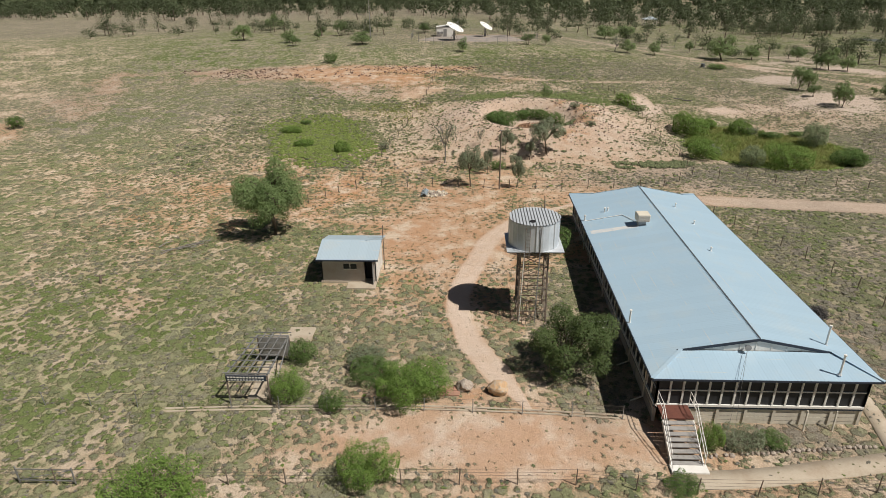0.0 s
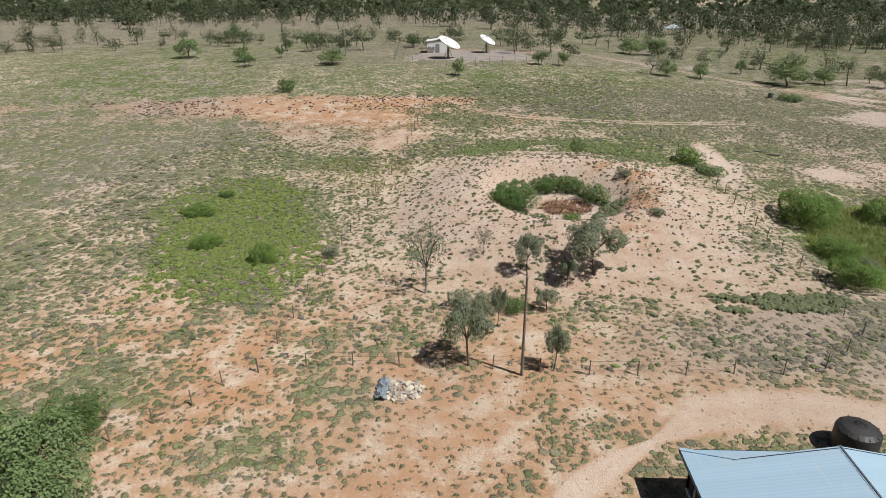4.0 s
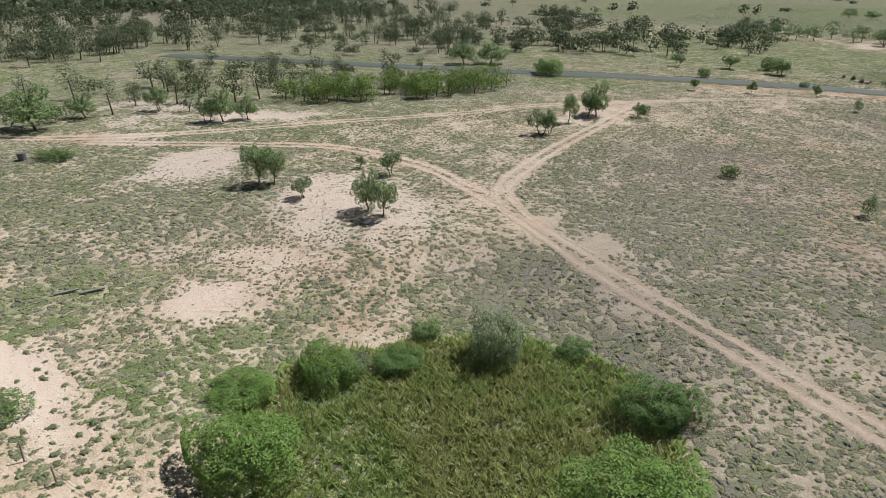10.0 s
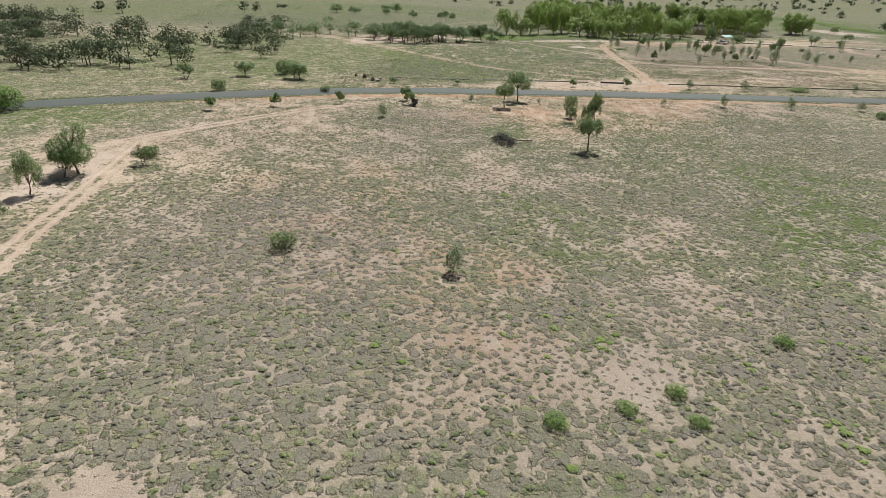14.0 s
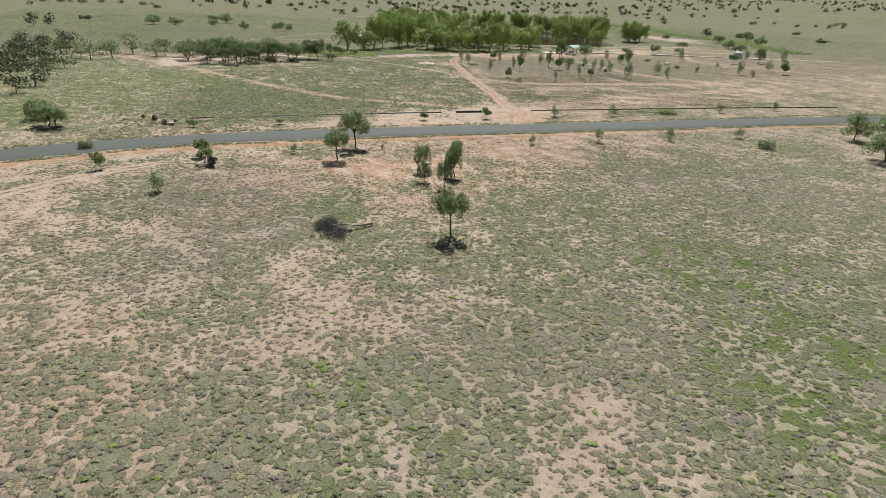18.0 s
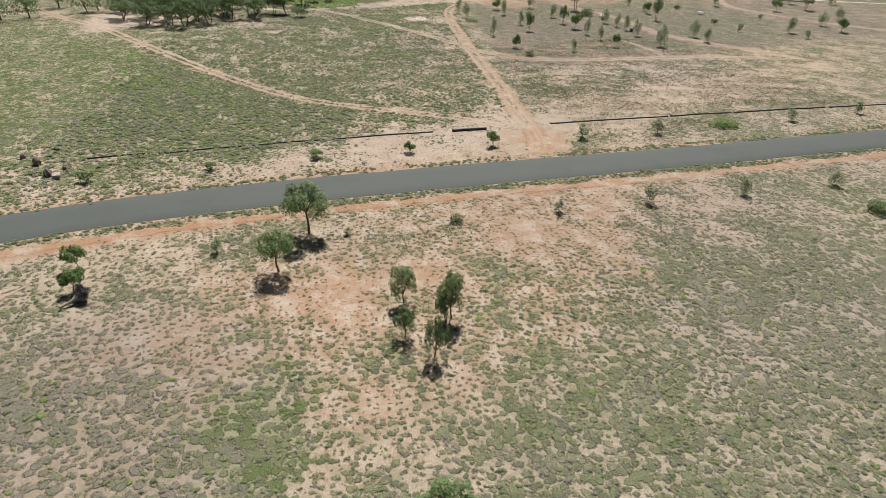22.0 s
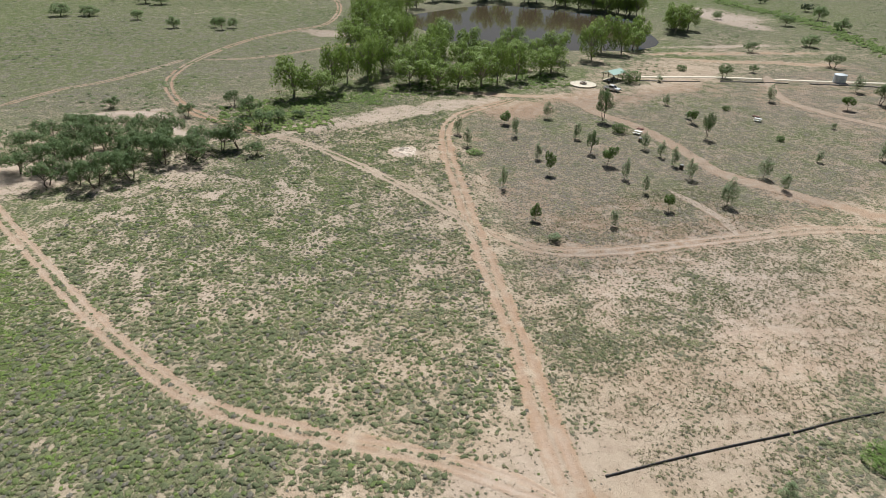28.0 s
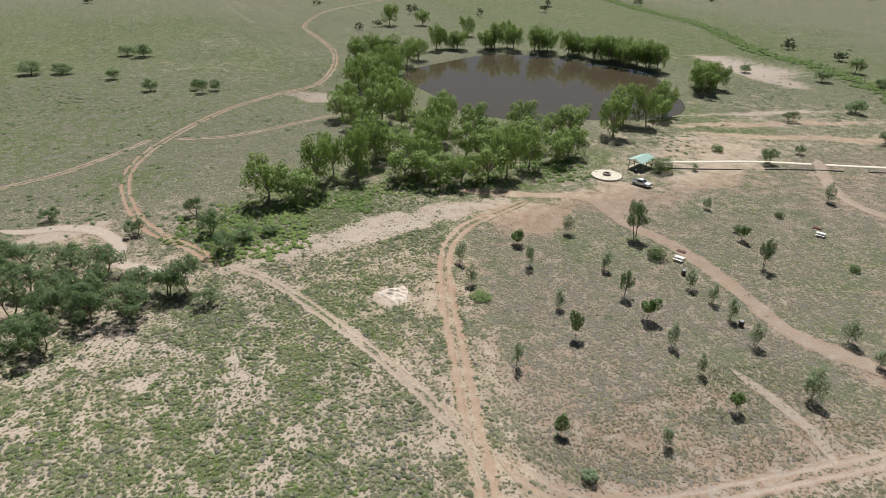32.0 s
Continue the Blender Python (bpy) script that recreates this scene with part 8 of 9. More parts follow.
# ---- satellite station ----
M["gravel"] = surface("gravel", (0.26, 0.24, 0.225), (0.36, 0.30, 0.25), rough=0.95, fine=6, coarse=0.4, amount=0.7, bump=0.5)
M["dish_white"] = surface("dish_white", (0.80, 0.80, 0.79), (0.68, 0.67, 0.64), rough=0.45, amount=0.25)
ribbon("gravel_pad", [(-8, 183), (0, 180), (8, 181), (17, 184)], 9.5, [(-1, -0.04, 0), (-0.97, 0.04, 0), (-0.5, 0.05, 0), (0, 0.05, 0), (0.5, 0.05, 0), (0.97, 0.04, 0), (1, -0.04, 0)], M["gravel"], "grey gravel pad of the satellite station", "gravel pad", 1.0, 0.25)
def dish(x, y, r, h, tilt, turn, text):
    p = at(x, y)
    d = thing("satellite_dish", p, text, "satellite dish", group="satellite dishes")
    bowl = Solid().lathe([(r * k / 8, r * 0.30 * (k / 8) ** 2) for k in range(1, 9)] + [(r * 1.0, r * 0.30 - 0.05)] + [(r * k / 8, r * 0.30 * (k / 8) ** 2 - 0.06) for k in range(8, 0, -1)], 28)
    b = part("reflector", bowl.mesh("reflector", "dish_white", (0, 0, 0), True), d, "big white reflector dish")
    m = Matrix.Translation((0, 0, h)) @ Matrix.Rotation(radians(turn), 4, "Z") @ Matrix.Rotation(radians(tilt), 4, "Y")
    b.matrix_basis = m
    f = Solid()
    for k in range(3):
        w = k * 2.094
        f.tube((r * 0.9 * math.cos(w), r * 0.9 * math.sin(w), r * 0.28), (0, 0, r * 0.85), 0.04)
    f.tube((0, 0, r * 0.78), (0, 0, r * 0.98), 0.14)
    part("feed", f.mesh("feed", "steel_grey"), d).matrix_basis = m
    piece("pedestal", Solid().tube(p - Vector((0, 0, 0.1)), p + Vector((0, 0, h - 0.1)), 0.28, 12, 0.2), "steel_grey", d)
    for k in range(3):
        w = k * 2.094 + 0.5
        piece("strut", Solid().tube(p + Vector((1.2 * math.cos(w), 1.2 * math.sin(w), 0)), p + Vector((0, 0, h - 0.5)), 0.06), "steel_rust", d)
    piece("footing", Solid().box(p.x - 1.3, p.y - 1.3, p.z - 0.2, p.x + 1.3, p.y + 1.3, p.z + 0.15, 0.04), "concrete", d)
dish(-1.1, 174.0, 2.6, 2.9, 30, -25, "large white satellite dish on a steel pedestal")
dish(7.8, 186.0, 2.1, 2.6, 32, -25, "white satellite dish on a braced steel frame")
p = at(-4.0, 187.0)
hut = thing("equipment_hut", p, "white metal equipment hut with a stepped roof", "hut")
piece("wall", Solid().box(p.x - 2.6, p.y - 2.2, p.z - 0.1, p.x + 2.6, p.y + 2.2, p.z + 2.7, 0.05), "white_paint", hut)
piece("roof", Solid().slab([(p.x - 2.8, p.y - 2.4, p.z + 2.75), (p.x + 0.2, p.y - 2.4, p.z + 3.1), (p.x + 0.2, p.y + 2.4, p.z + 3.1), (p.x - 2.8, p.y + 2.4, p.z + 2.75)], 0.08), "dish_white", hut)
piece("roof", Solid().slab([(p.x + 0.1, p.y - 2.4, p.z + 3.35), (p.x + 2.9, p.y - 2.4, p.z + 2.85), (p.x + 2.9, p.y + 2.4, p.z + 2.85), (p.x + 0.1, p.y + 2.4, p.z + 3.35)], 0.08), "dish_white", hut)
hd = piece("door", Solid().box(p.x - 0.5, p.y - 2.26, p.z + 0.1, p.x + 0.45, p.y - 2.2, p.z + 2.15), "steel_grey", hut)
piece("handle", Solid().tube((p.x + 0.3, p.y - 2.3, p.z + 1.1), (p.x + 0.4, p.y - 2.3, p.z + 1.1), 0.03), "dark_trim", hd)
for k in range(2):
    piece("air_conditioner", Solid().box(p.x - 2.3 + k * 0.9, p.y - 2.6, p.z + 0.8, p.x - 1.6 + k * 0.9, p.y - 2.2, p.z + 1.5, 0.04), "steel_grey", hut)
fence([(-13, 172), (-3, 163.5), (8, 164), (21, 173), (22, 190), (14, 204), (-4, 203), (-13, 192), (-13, 172)], 3.0, 1.9, 5, "chain wire security fence round the satellite station", 0.04, "steel_grey")
p = at(-26, 183)
mast2 = thing("radio_mast", p, "tall thin grey radio mast among trees", "mast")
piece("pole", Solid().tube(p - Vector((0, 0, 0.2)), p + Vector((0, 0, 11)), 0.12, 8, 0.06), "steel_grey", mast2)
for k in range(3):
    w = k * 2.094
    piece("guy", Solid().tube(p + Vector((4 * math.cos(w), 4 * math.sin(w), 0)), p + Vector((0, 0, 9)), 0.015, 4), "wire", mast2)
p = at(80.7, 278)
cab = thing("shade_gazebo", p, "small blue and white gazebo on a green lawn", "gazebo")
for sx in (-2.5, 2.5):
    for sy in (-2, 2):
        piece("post", Solid().beam(p + Vector((sx, sy, -0.1)), p + Vector((sx, sy, 2.6)), 0.12), "white_paint", cab)
piece("canopy", Solid().poly(p + Vector((-3, -2.5, 2.6)), p + Vector((3, -2.5, 2.6)), p + Vector((0, 0, 3.9))).poly(p + Vector((3, -2.5, 2.6)), p + Vector((3, 2.5, 2.6)), p + Vector((0, 0, 3.9))).poly(p + Vector((3, 2.5, 2.6)), p + Vector((-3, 2.5, 2.6)), p + Vector((0, 0, 3.9))).poly(p + Vector((-3, 2.5, 2.6)), p + Vector((-3, -2.5, 2.6)), p + Vector((0, 0, 3.9))), "tarp", cab, "pale blue canopy")

# dark tank behind the homestead
p = at(24.1, 57.0)
bt = thing("poly_tank", p, "black plastic rainwater tank with a ribbed domed lid", "water tank")
piece("body", Solid().lathe([(1.05, -0.1), (1.1, 0.1), (1.1, 1.25), (1.05, 1.4)], 24, p), "black_poly", bt, "", True)
piece("lid", Solid().lathe([(1.05, 1.4), (0.8, 1.58), (0.4, 1.7), (0.05, 1.74)], 24, p), "black_poly", bt)
for k in range(12):
    w = k * 0.5236
    c, s_ = math.cos(w), math.sin(w)
    piece("rib", Solid().beam(p + Vector((0.15 * c, 0.15 * s_, 1.75)), p + Vector((1.03 * c, 1.03 * s_, 1.44)), 0.05), "black_poly", bt)
p = at(58.0, 144.7)
br = thing("steel_drum", p, "dark rusty drum lying on the grass", "drum")
piece("drum", Solid().lathe([(0.02, 0.0), (0.45, 0.0), (0.47, 0.3), (0.45, 0.32), (0.47, 0.62), (0.45, 0.9), (0.02, 0.9)], 16, p), "zinc_dark", br)
for k, (x, y) in enumerate(((43.1, 113.2), (44.3, 111.9))):
    q = at(x, y, 0.12)
    lg = thing("fallen_log", q, "grey weathered log on sandy ground", "log", group="logs")
    piece("log", Solid().tube(q + Vector((-0.7, 0.4, 0)), q + Vector((0.7, -0.4, 0.05)), 0.12, 7, 0.08), "dead_wood", lg)


# ---- dead wood on the plain ----
M["twig"] = surface("twig", (0.125, 0.120, 0.125), (0.07, 0.068, 0.07), rough=0.9)
def fallen_tree(x, y, turn, size, seed):
    rng = np.random.default_rng(seed)
    base = at(x, y)
    f = thing("fallen_tree", base, "fallen dead tree with a grey brittle crown", "fallen tree", turn)
    t = Tubes()
    t.add([(0, 0, 0.25), (size * 0.25, 0.1, 0.3), (size * 0.5, 0.0, 0.45)], [0.16, 0.13, 0.10], 7)
    tips = []
    for k in range(9):
        a = rng.uniform(-0.8, 0.8)
        e = Vector((size * rng.uniform(0.8, 1.1), size * 0.5 * a, rng.uniform(0.1, 1.1)))
        m = Vector((size * 0.65, size * 0.2 * a, rng.uniform(0.3, 0.7)))
        t.add([(size * 0.45, 0, 0.42), m, e], [0.08, 0.05, 0.015], 5)
        tips += [m.lerp(e, 0.6), e, e]
    part("trunk", t.mesh("trunk", M["pale_bark"]), f)
    pts = crown_points(rng, tips, 2600, size * 0.17, 0.6)
    pts[:, 2] = np.clip(pts[:, 2], 0.05, 1.6)
    n = len(pts)
    a = rng.normal(size=(n, 3))
    a /= np.linalg.norm(a, axis=1)[:, None]
    b = np.cross(a, rng.normal(size=(n, 3)))
    b /= np.linalg.norm(b, axis=1)[:, None]
    s = rng.uniform(0.15, 0.4, (n, 1))
    v = np.stack([pts - a * s, pts + b * 0.012, pts + a * s, pts - b * 0.012], 1).reshape(-1, 3)
    part("brushwood", mesh_from("brushwood", v, np.arange(4 * n).reshape(-1, 4), M["twig"]), f, "mass of fine grey twigs")
fallen_tree(132.5, 38.2, 100, 4.8, 3)
fallen_tree(160.8, 52.4, -70, 2.2, 4)
fallen_tree(27.8, 32.0, 75, 2.6, 8)
for x, y, r in ((192.9, 54.7, 0.55), (200.5, 57.9, 0.4), (197.5, 56.1, 0.6), (194.6, 52.9, 0.3)):
    q = at(x, y)
    o = tagged(new("stump", rock_mesh(x, "timber_post", 2, 0.5)), "dark charred stump beside the road verge", "stump", "stumps")
    o.matrix_basis = Matrix.Translation(q + Vector((0, 0, r * 0.5))) @ Matrix.Diagonal((r, r * 0.8, r * 1.2, 1))
q = at(192.0, 53.7)
blk = thing("concrete_block", q, "pale concrete block lying by the stumps", "block")
piece("block", Solid().box(q.x - 0.6, q.y - 0.45, q.z - 0.1, q.x + 0.6, q.y + 0.45, q.z + 0.5, 0.05), "grey_stone", blk)

# ---- pipes beside the road ----
for k, (a, b, r) in enumerate((((197.2, 50.3), (196.2, 42.3), 0.11), ((195.6, 40.2), (194.6, 30.6), 0.11), ((194.4, 29.2), (192.9, 18.6), 0.11), ((192.7, 17.9), (190.3, 2.2), 0.11), ((189.5, -0.8), (188.5, -6.4), 0.22), ((187.1, -17.9), (183.0, -40.0), 0.11), ((182.9, -40.6), (180.6, -53), 0.11), ((180.4, -53.6), (176.5, -73.6), 0.11), ((176.2, -74.5), (171, -98), 0.11))):
    line = along([a, ((a[0] + b[0]) / 2 + 0.2, (a[1] + b[1]) / 2), b], 1.2)
    pts = [at(x, y, r * 0.8) for x, y in line]
    t = Tubes()
    t.add([q - pts[0] for q in pts], [r] * len(pts), 8)
    pp = thing("poly_pipe", pts[0], "length of black plastic pipe lying along the road verge", "pipe", group="verge pipes")
    part("pipe", t.mesh("pipe", M["black_poly"]), pp)
    for e, d in ((pts[0], pts[1]), (pts[-1], pts[-2])):
        piece("collar", Solid().tube(e, e + (d - e).normalized() * 0.25, r * 1.2), "black_poly", pp)

# ---- waterhole ----
n = Nodes("water")
wv = n.noise(1.4, 3, 0.6)
n.bump(wv, 0.10, 0.03)
M["water"] = n.done(n.mix(n.noise(0.03, 2), (0.085, 0.062, 0.038), (0.070, 0.056, 0.040)), 0.06)
n.bsdf.inputs["Specular IOR Level"].default_value = 0.5
for cx, cy, rx, ry, nm in ((422, -162, 72, 64, "waterhole"), (588, -158, 20, 14, "billabong")):
    pts = [(cx + rx * math.cos(k * 0.1309), cy + ry * math.sin(k * 0.1309), -0.80 if nm == "waterhole" else -0.6) for k in range(48)]
    me = bpy.data.meshes.new(nm)
    me.from_pydata(pts, [], [tuple(range(48))])
    me.materials.append(M["water"])
    tagged(new(nm, me), "muddy brown waterhole reflecting trees and sky", "water", kind="structure")

# ---- park by the waterhole ----
fr = thing("fire_circle", at(314.6, -113.3), "round pale concrete terrace with a dark fire ring", "fire pit")
c = at(314.6, -113.3)
piece("terrace", Solid().lathe([(0.02, 0.42), (1.4, 0.42), (4.1, 0.40), (4.2, 0.36), (4.2, -0.3)], 40, c), "pale_concrete", fr, "pale concrete disc")
piece("fire_ring", Solid().lathe([(0.75, 0.43), (0.75, 0.95), (1.05, 0.98), (1.15, 0.9), (1.15, 0.42)], 24, c), "grey_stone", fr, "dark stone fire ring")
piece("ash", Solid().lathe([(0.01, 0.50), (0.75, 0.46)], 24, c), "dark_gap", fr)
for k in range(10):
    w = 3.3 + k * 0.16
    piece("riser", Solid().box(c.x + 4.1 * math.cos(w) - 0.28, c.y + 4.1 * math.sin(w) - 0.28, c.z - 0.2, c.x + 4.1 * math.cos(w) + 0.28, c.y + 4.1 * math.sin(w) + 0.28, c.z + 0.18, 0.03), "grey_stone", fr)
M["green_roof"] = sheet_metal("green_roof", (0.36, 0.50, 0.45), (0.42, 0.48, 0.42), 0.2, "x")
c = at(316.6, -127.2)
sh = thing("picnic_shelter", c, "open picnic shelter with a pale green metal roof", "shelter", 16)
def local_piece(name, solid, mat, parent, label=""):
    return part(name, solid.mesh(name, mat), parent, label)
for sx in (-1.9, 1.9):
    for sy in (-3.0, 0, 3.0):
        local_piece("post", Solid().beam((sx, sy, -0.2), (sx, sy, 2.45), 0.14), "timber_post", sh)
local_piece("slab", Solid().box(-2.3, -3.4, -0.2, 2.3, 3.4, 0.08, 0.02), "concrete", sh)
local_piece("roof", Solid().slab([(-2.5, -3.7, 2.45), (-2.5, 3.7, 2.45), (0, 3.7, 3.35), (0, -3.7, 3.35)], 0.06), "green_roof", sh)
local_piece("roof", Solid().slab([(2.5, -3.7, 2.45), (2.5, 3.7, 2.45), (0, 3.7, 3.35), (0, -3.7, 3.35)], 0.06), "green_roof", sh)
for sy in (-3.5, 3.5):
    local_piece("gable", Solid().beam((-2.4, sy, 2.4), (2.4, sy, 2.4), 0.1).beam((0, sy, 2.4), (0, sy, 3.3), 0.1), "timber_post", sh)
local_piece("table", Solid().box(-0.4, -1.2, 0.7, 0.4, 1.2, 0.78).box(-0.1, -0.9, 0.08, 0.1, -0.7, 0.7).box(-0.1, 0.7, 0.08, 0.1, 0.9, 0.7), "grey_timber", sh)
for sx in (-0.85, 0.85):
    local_piece("bench", Solid().box(sx - 0.15, -1.2, 0.42, sx + 0.15, 1.2, 0.47).box(sx - 0.06, -0.9, 0.08, sx + 0.06, -0.8, 0.42).box(sx - 0.06, 0.8, 0.08, sx + 0.06, 0.9, 0.42), "grey_timber", sh)
for k in range(3):
    q = at(313.2 + k * 0.55, -122.6 - k * 0.5)
    b = thing("wheelie_bin", q, "dark plastic rubbish bin beside the shelter", "bin", group="bins")
    piece("body", Solid().box(q.x - 0.28, q.y - 0.3, q.z, q.x + 0.28, q.y + 0.3, q.z + 0.9, 0.04), "black_poly", b)
    piece("lid", Solid().box(q.x - 0.3, q.y - 0.34, q.z + 0.9, q.x + 0.3, q.y + 0.34, q.z + 0.98, 0.03), "dark_trim", b)

# pickup
M["car_white"] = surface("car_white", (0.72, 0.74, 0.76), (0.66, 0.67, 0.68), rough=0.25, amount=0.2, bump=0.0)
c = at(305.3, -117.4)
ute = thing("pickup", c, "white dual-cab pickup with a dark tray, parked on sand", "car", 202)
def loft(rows, mat, name, label=""):
    """Body from cross rows: x, half width, bottom, top."""
    s = Solid()
    ids = []
    for x, w, z0, z1 in rows:
        ids.append(s.verts([(x, -w, z0), (x, -w, z1 - 0.06), (x, -w + 0.08, z1), (x, w - 0.08, z1), (x, w, z1 - 0.06), (x, w, z0)]))
    for a, b in zip(ids[:-1], ids[1:]):
        for i in range(6):
            j = (i + 1) % 6
            s.f.append((a + i, a + j, b + j, b + i))
    s.f += [tuple(ids[0] + i for i in range(6)), tuple(ids[-1] + i for i in range(5, -1, -1))]
    return local_piece(name, s, mat, ute, label)
loft([(2.65, 0.78, 0.5, 0.85), (2.5, 0.9, 0.42, 1.0), (1.2, 0.93, 0.42, 1.12), (-2.45, 0.93, 0.45, 1.12), (-2.6, 0.9, 0.5, 1.08)], "car_white", "body", "white painted body")
loft([(1.25, 0.80, 1.08, 1.14), (0.55, 0.76, 1.08, 1.70), (-0.7, 0.76, 1.08, 1.74), (-0.98, 0.80, 1.08, 1.18)], "glass", "cabin_glass", "dark windows")
local_piece("cabin_roof", Solid().box(-0.78, -0.72, 1.70, 0.60, 0.72, 1.79, 0.04), "car_white", ute)
local_piece("tray_liner", Solid().box(-2.5, -0.80, 1.10, -1.05, 0.80, 1.16, 0.02), "black_poly", ute, "dark tray cover")
for sx in (0.6, -0.72):
    for sy in (-0.76, 0.76):
        local_piece("pillar", Solid().beam((sx + (0.62 if sx > 0 else -0.2), sy * 1.05, 1.1), (sx, sy * 0.96, 1.74), 0.07), "car_white", ute)
local_piece("bull_bar", Solid().tube((2.78, -0.8, 0.6), (2.78, 0.8, 0.6), 0.05).tube((2.78, -0.5, 0.45), (2.74, -0.5, 1.0), 0.04).tube((2.78, 0.5, 0.45), (2.74, 0.5, 1.0), 0.04).tube((2.74, -0.6, 1.0), (2.74, 0.6, 1.0), 0.04), "black_poly", ute)
for sy in (-0.65, 0.65):
    local_piece("headlight", Solid().box(2.55, sy - 0.16, 0.76, 2.66, sy + 0.16, 0.92), "glass", ute)
    local_piece("tail_light", Solid().box(-2.64, sy * 1.28 - 0.05, 0.75, -2.58, sy * 1.28 + 0.05, 1.05), "red_deck", ute)
    local_piece("mirror", Solid().box(0.9, sy * 1.5 - 0.1, 1.12, 1.02, sy * 1.5 + 0.1, 1.32), "black_poly", ute)
for sx in (1.65, -1.6):
    for sy in (-0.86, 0.86):
        wh = local_piece("wheel", Solid().tube((sx, sy - 0.12, 0.38), (sx, sy + 0.12, 0.38), 0.38, 18), "black_poly", ute)
        local_piece("rim", Solid().tube((sx, sy - 0.13, 0.38), (sx, sy + 0.13, 0.38), 0.22, 14), "steel_grey", wh)

# picnic tables, plates, bins, tank, path and low wall
def picnic(x, y, turn):
    q = at(x, y)
    t = thing("picnic_table", q, "white moulded picnic table with bench seats in the park", "picnic table", turn, "picnic tables")
    local_piece("tabletop", Solid().box(-0.95, -0.5, 0.70, 0.95, 0.5, 0.80, 0.03), "white_paint", t)
    for s_ in (-1, 1):
        local_piece("bench", Solid().box(-0.95, s_ * 0.95 - 0.2, 0.40, 0.95, s_ * 0.95 + 0.2, 0.48, 0.02), "white_paint", t)
        local_piece("leg", Solid().box(s_ * 0.6 - 0.06, -0.85, 0.0, s_ * 0.6 + 0.06, 0.85, 0.12).box(s_ * 0.6 - 0.06, -0.15, 0.1, s_ * 0.6 + 0.06, 0.15, 0.7).box(s_ * 0.6 - 0.05, -1.05, 0.3, s_ * 0.6 + 0.05, -0.85, 0.4).box(s_ * 0.6 - 0.05, 0.85, 0.3, s_ * 0.6 + 0.05, 1.05, 0.4), "white_paint", t)
    return t
picnic(269.2, -95.6, 25)
picnic(264.6, -134.2, 25)
for x, y in ((271.8, -98.9), (267.5, -137.2)):
    q = at(x, y)
    pl = thing("fire_plate", q, "low dark red barbecue plate on the ground", "barbecue", 25, "barbecue plates")
    local_piece("plate", Solid().box(-0.9, -0.5, 0.2, 0.9, 0.5, 0.27, 0.02), "red_deck", pl)
    local_piece("frame", Solid().box(-0.85, -0.45, -0.1, -0.7, 0.45, 0.2).box(0.7, -0.45, -0.1, 0.85, 0.45, 0.2), "steel_rust", pl)
for x, y in ((264.3, -92.0), (246.6, -87.9)):
    q = at(x, y)
    b = thing("park_bin", q, "brown slatted park rubbish bin with a lid", "bin", 20, "bins")
    for k in range(10):
        w = k * 0.628
        local_piece("slat", Solid().beam((0.36 * math.cos(w), 0.36 * math.sin(w), 0), (0.36 * math.cos(w), 0.36 * math.sin(w), 0.95), 0.16, 0.04), "timber_post", b)
    local_piece("liner", Solid().tube((0, 0, 0.02), (0, 0, 0.9), 0.33, 14), "dark_gap", b)
    local_piece("lid", Solid().tube((0, 0, 0.97), (0, 0, 1.08), 0.42, 14, 0.3), "steel_grey", b)
c = at(284.5, -198.5)
wt = thing("park_water_tank", c, "pale grey round concrete water tank beside the path", "water tank")
piece("body", Solid().lathe([(2.0, -0.2), (2.0, 2.5), (1.95, 2.6)], 28, c), "zinc", wt, "", True)
piece("lid", Solid().lathe([(2.05, 2.58), (1.2, 2.8), (0.05, 2.9)], 28, c), "zinc", wt)
ribbon("footpath", [(317.5, -136), (313, -146), (306, -163), (297, -178), (288, -193), (276, -215), (262, -240)], 0.95, PF, M["pale_concrete"], "pale concrete footpath along the waterhole", "path", 1.2, 0.05)
wl = [(312.5, -133.5), (308.5, -141), (303.0, -153), (297.5, -166), (290, -180), (283, -192), (274, -206)]
dense = along(wl, 6.0)
for k in range(len(dense) - 1):
    if k % 4 == 3:
        continue
    a, b = at(*dense[k], 0.15), at(*dense[k + 1], 0.15)
    lg = thing("log_barrier", a, "grey log barrier along the edge of the park", "log barrier", group="log barriers")
    piece("log", Solid().tube(a + (b - a) * 0.04, b, 0.2, 8, 0.17), "dead_wood", lg)
    piece("log", Solid().tube(a + (b - a) * 0.5 + Vector((0.3, 0.2, -0.1)), a + (b - a) * 0.85 + Vector((0.3, 0.2, -0.1)), 0.12, 6), "dead_wood", lg)
# sand heap
bm = bmesh.new()
bmesh.ops.create_grid(bm, x_segments=24, y_segments=24, size=1)
for v in bm.verts:
    x, y = 281.0 + v.co.x * 3.4, -36.0 + v.co.y * 3.0
    ragged = 1 + 0.55 * noise.noise(Vector((v.co.x * 1.7, v.co.y * 1.7, 9)))
    h = 0.6 * max(0, 1 - (v.co.x**2 + v.co.y**2) * 1.5 * ragged**2) * (0.7 + 0.9 * noise.noise(Vector((v.co.x * 4, v.co.y * 4, 4)))) - 0.03
    v.co = Vector((x, y, float(lay(x, y)) + h))
me = bpy.data.meshes.new("sand_heap")
bm.to_mesh(me)
bm.free()
M["pale_sand"] = surface("pale_sand", (0.64, 0.56, 0.48), (0.46, 0.34, 0.26), rough=0.95, fine=4, coarse=0.8, amount=0.6, bump=0.5)
me.materials.append(M["pale_sand"])
tagged(new("sand_heap", me), "low heap of pale sand between the tracks", "sand heap")

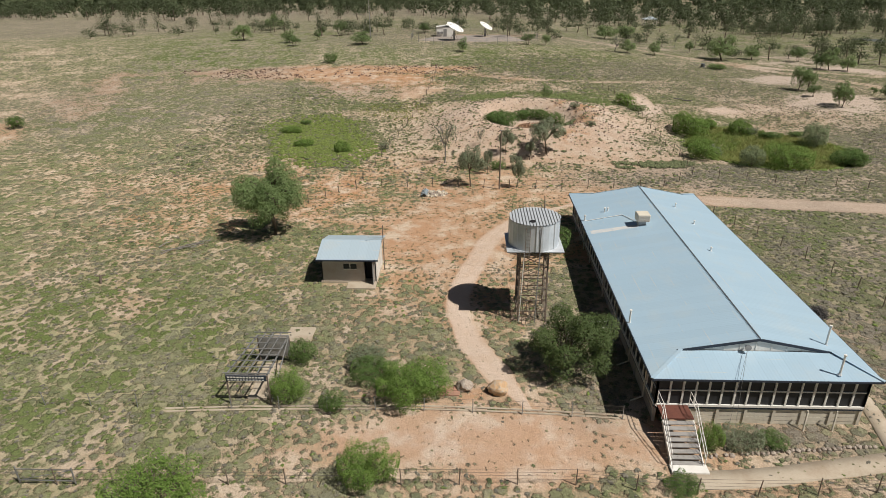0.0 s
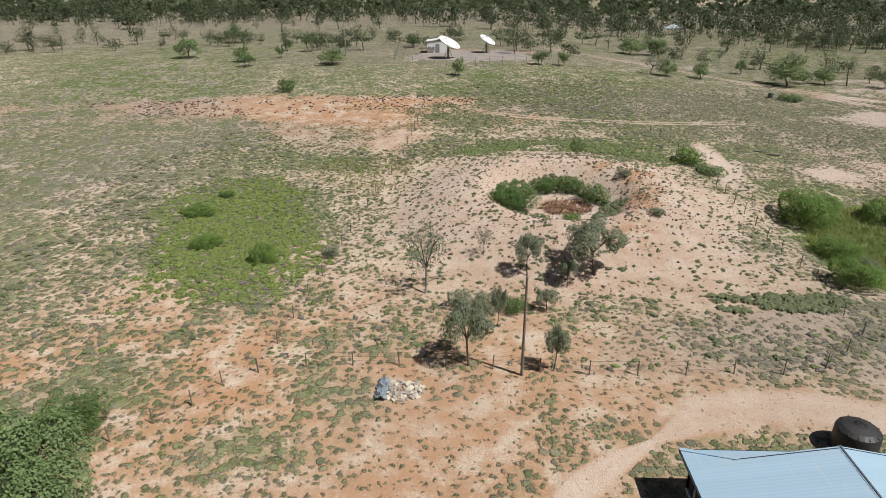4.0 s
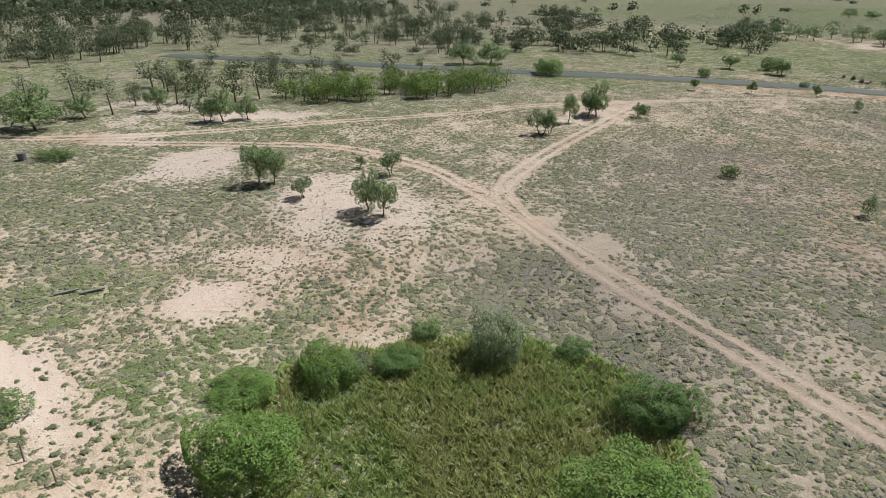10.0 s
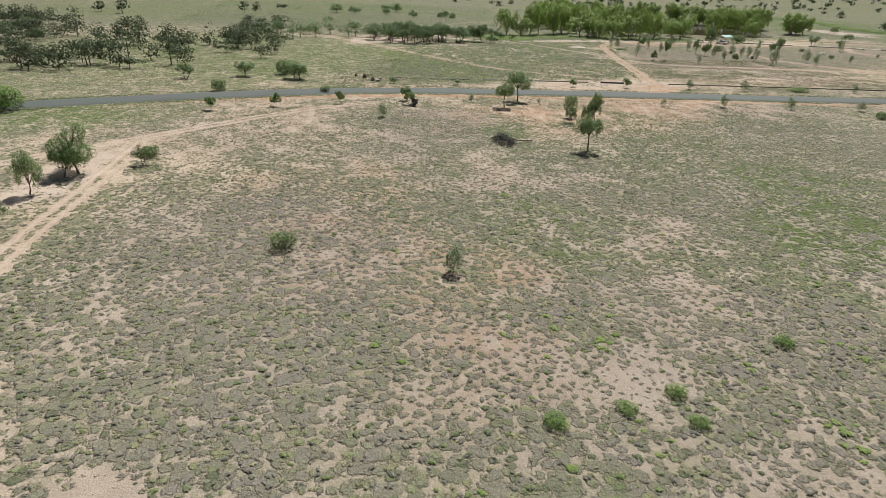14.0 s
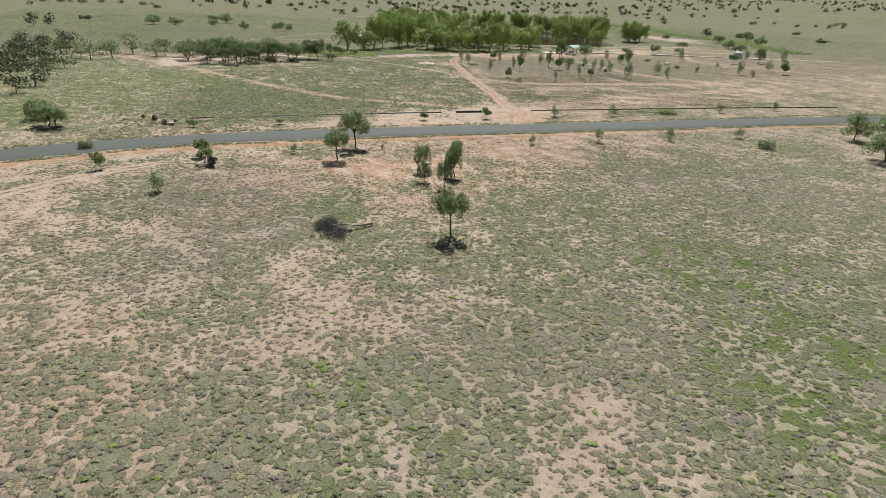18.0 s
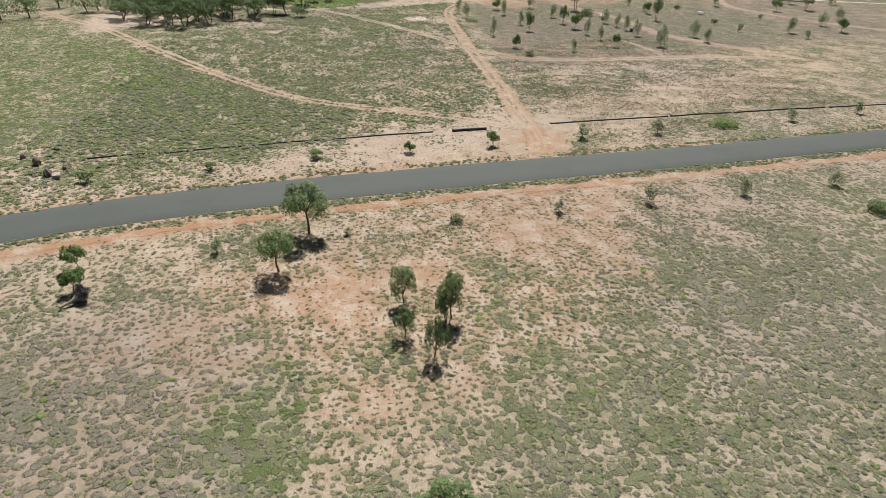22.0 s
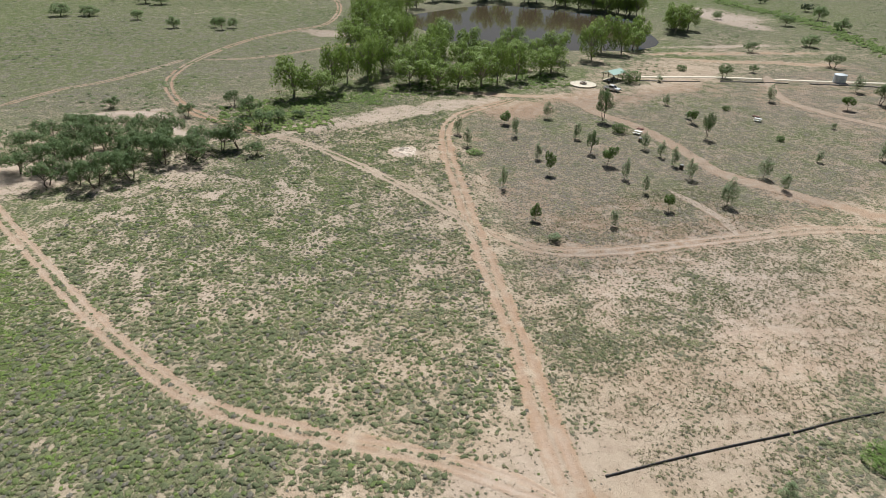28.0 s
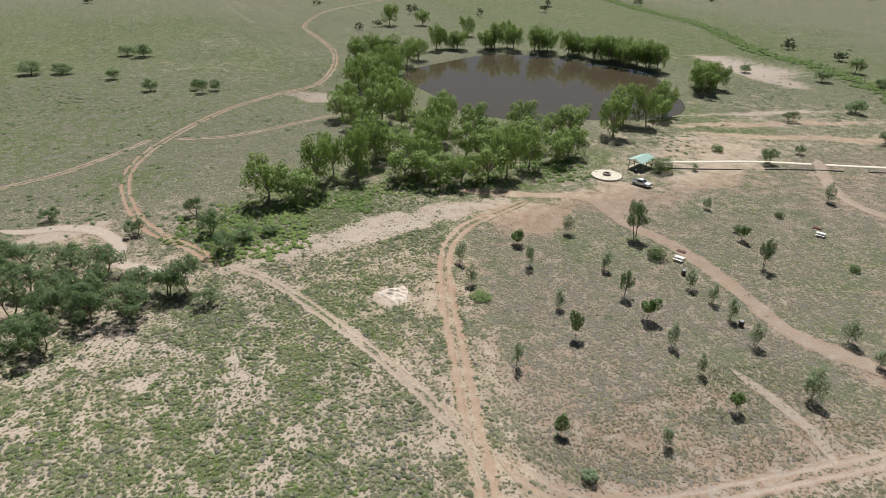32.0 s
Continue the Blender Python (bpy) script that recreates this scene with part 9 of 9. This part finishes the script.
# ---- loose stones ----
sr = np.random.default_rng(21)
def pebbles(name, spots, mat, label, size):
    S = np.asarray(spots, float)
    n_ = len(S)
    z = lay(S[:, 0], S[:, 1])
    r = size * sr.uniform(0.5, 1.5, n_)
    w = np.arange(5) * 1.2566
    ring = np.stack([np.cos(w), np.sin(w)], -1)[None] * (r[:, None, None] * sr.uniform(0.7, 1.2, (n_, 5, 1)))
    low = np.concatenate([S[:, None, :2] + ring, np.repeat(z[:, None, None], 5, 1) - 0.02], -1)
    high = np.concatenate([S[:, None, :2] + ring * 0.6, (z + r * 0.7)[:, None, None] * np.ones((1, 5, 1))], -1)
    v = np.concatenate([low, high], 1)
    i = np.arange(5)
    base = (np.arange(n_) * 10)[:, None]
    f = np.concatenate([np.stack([base + i, base + (i + 1) % 5, base + 5 + (i + 1) % 5], -1).reshape(-1, 3), np.stack([base + i, base + 5 + (i + 1) % 5, base + 5 + i], -1).reshape(-1, 3), np.stack([base + np.full(3, 5), base + np.array([6, 7, 8]), base + np.array([7, 8, 9])], -1).reshape(-1, 3)])
    return tagged(new(name, mesh_from(name, v.reshape(-1, 3), f, M[mat])), label, "stones", kind="stuff")
a_, d_ = sr.uniform(0, 6.283, 900), np.abs(sr.normal(9.5, 3.5, 900))
pebbles("rim_stones", np.stack([13.4 + d_ * np.cos(a_), 92.5 + d_ * np.sin(a_)], 1), "timber_post", "dark ironstone pebbles on the mound", 0.10)
pebbles("track_stones", np.stack([sr.uniform(50, 62, 400), sr.uniform(98, 112, 400)], 1), "steel_rust", "red stones on a washed-out slope", 0.09)

# loose stones over the mound
def stones(name, spots, size, mat, label, seed):
    """Small eight-sided stones, joined."""
    rng = np.random.default_rng(seed)
    S = np.asarray(spots, float)
    n = len(S)
    r = size * S[:, 2]
    c = np.stack([S[:, 0], S[:, 1], lay(S[:, 0], S[:, 1]) + 0.2 * r], -1)
    axes = np.array([(1, 0, 0), (0, 1, 0), (-1, 0, 0), (0, -1, 0), (0, 0, 0.7), (0, 0, -0.7)], float)
    turn = rng.uniform(0, 6.28, n)
    cs, sn = np.cos(turn)[:, None], np.sin(turn)[:, None]
    v = axes[None] * rng.uniform(0.6, 1.3, (n, 6, 1))
    v = np.stack([v[..., 0] * cs - v[..., 1] * sn, v[..., 0] * sn + v[..., 1] * cs, v[..., 2]], -1) * r[:, None, None] + c[:, None]
    f = np.array([(0, 1, 4), (1, 2, 4), (2, 3, 4), (3, 0, 4), (1, 0, 5), (2, 1, 5), (3, 2, 5), (0, 3, 5)])
    f = (np.arange(n)[:, None, None] * 6 + f[None]).reshape(-1, 3)
    return tagged(new(name, mesh_from(name, v.reshape(-1, 3), f, M[mat])), label, "stones", kind="stuff")


M["rust_stone"] = surface("rust_stone", (0.20, 0.13, 0.105), (0.13, 0.095, 0.085), rough=0.9, fine=10, coarse=0.4, amount=0.8, bump=0.4)
sr = np.random.default_rng(77)
spots = [(x, y, sr.uniform(0.4, 1.6) ** 1.5) for x, y in scatter(sr, 5200, -6, 34, 72, 114, lambda x, y: (ring(x, y) > 4.5) * (0.75 * (1 - sstep(8, 13, ring(x, y))) + 0.3 * (1 - sstep(12, 20, ring(x, y)))) * (0.25 + 0.75 * sstep(0.42, 0.6, fbm(x / 3, y / 3, 271))))]
stones("mound_stones", spots, 0.10, "rust_stone", "dark rusty stones strewn over the pale mound", 78)
spots = [(x, y, sr.uniform(0.4, 1.5)) for x, y in scatter(sr, 3200, -64, 6, 124, 144, lambda x, y: 0.8 * (np.abs(y - 135 - 0.07 * (x + 28)) + 5 * (fbm(x / 5, y / 5, 273) - 0.5) < 4.5) * sstep(0.4, 0.6, fbm(x / 4, y / 4, 275)))]
stones("gully_stones", spots, 0.20, "rust_stone", "dark rusty stones along an eroded red bank", 79)
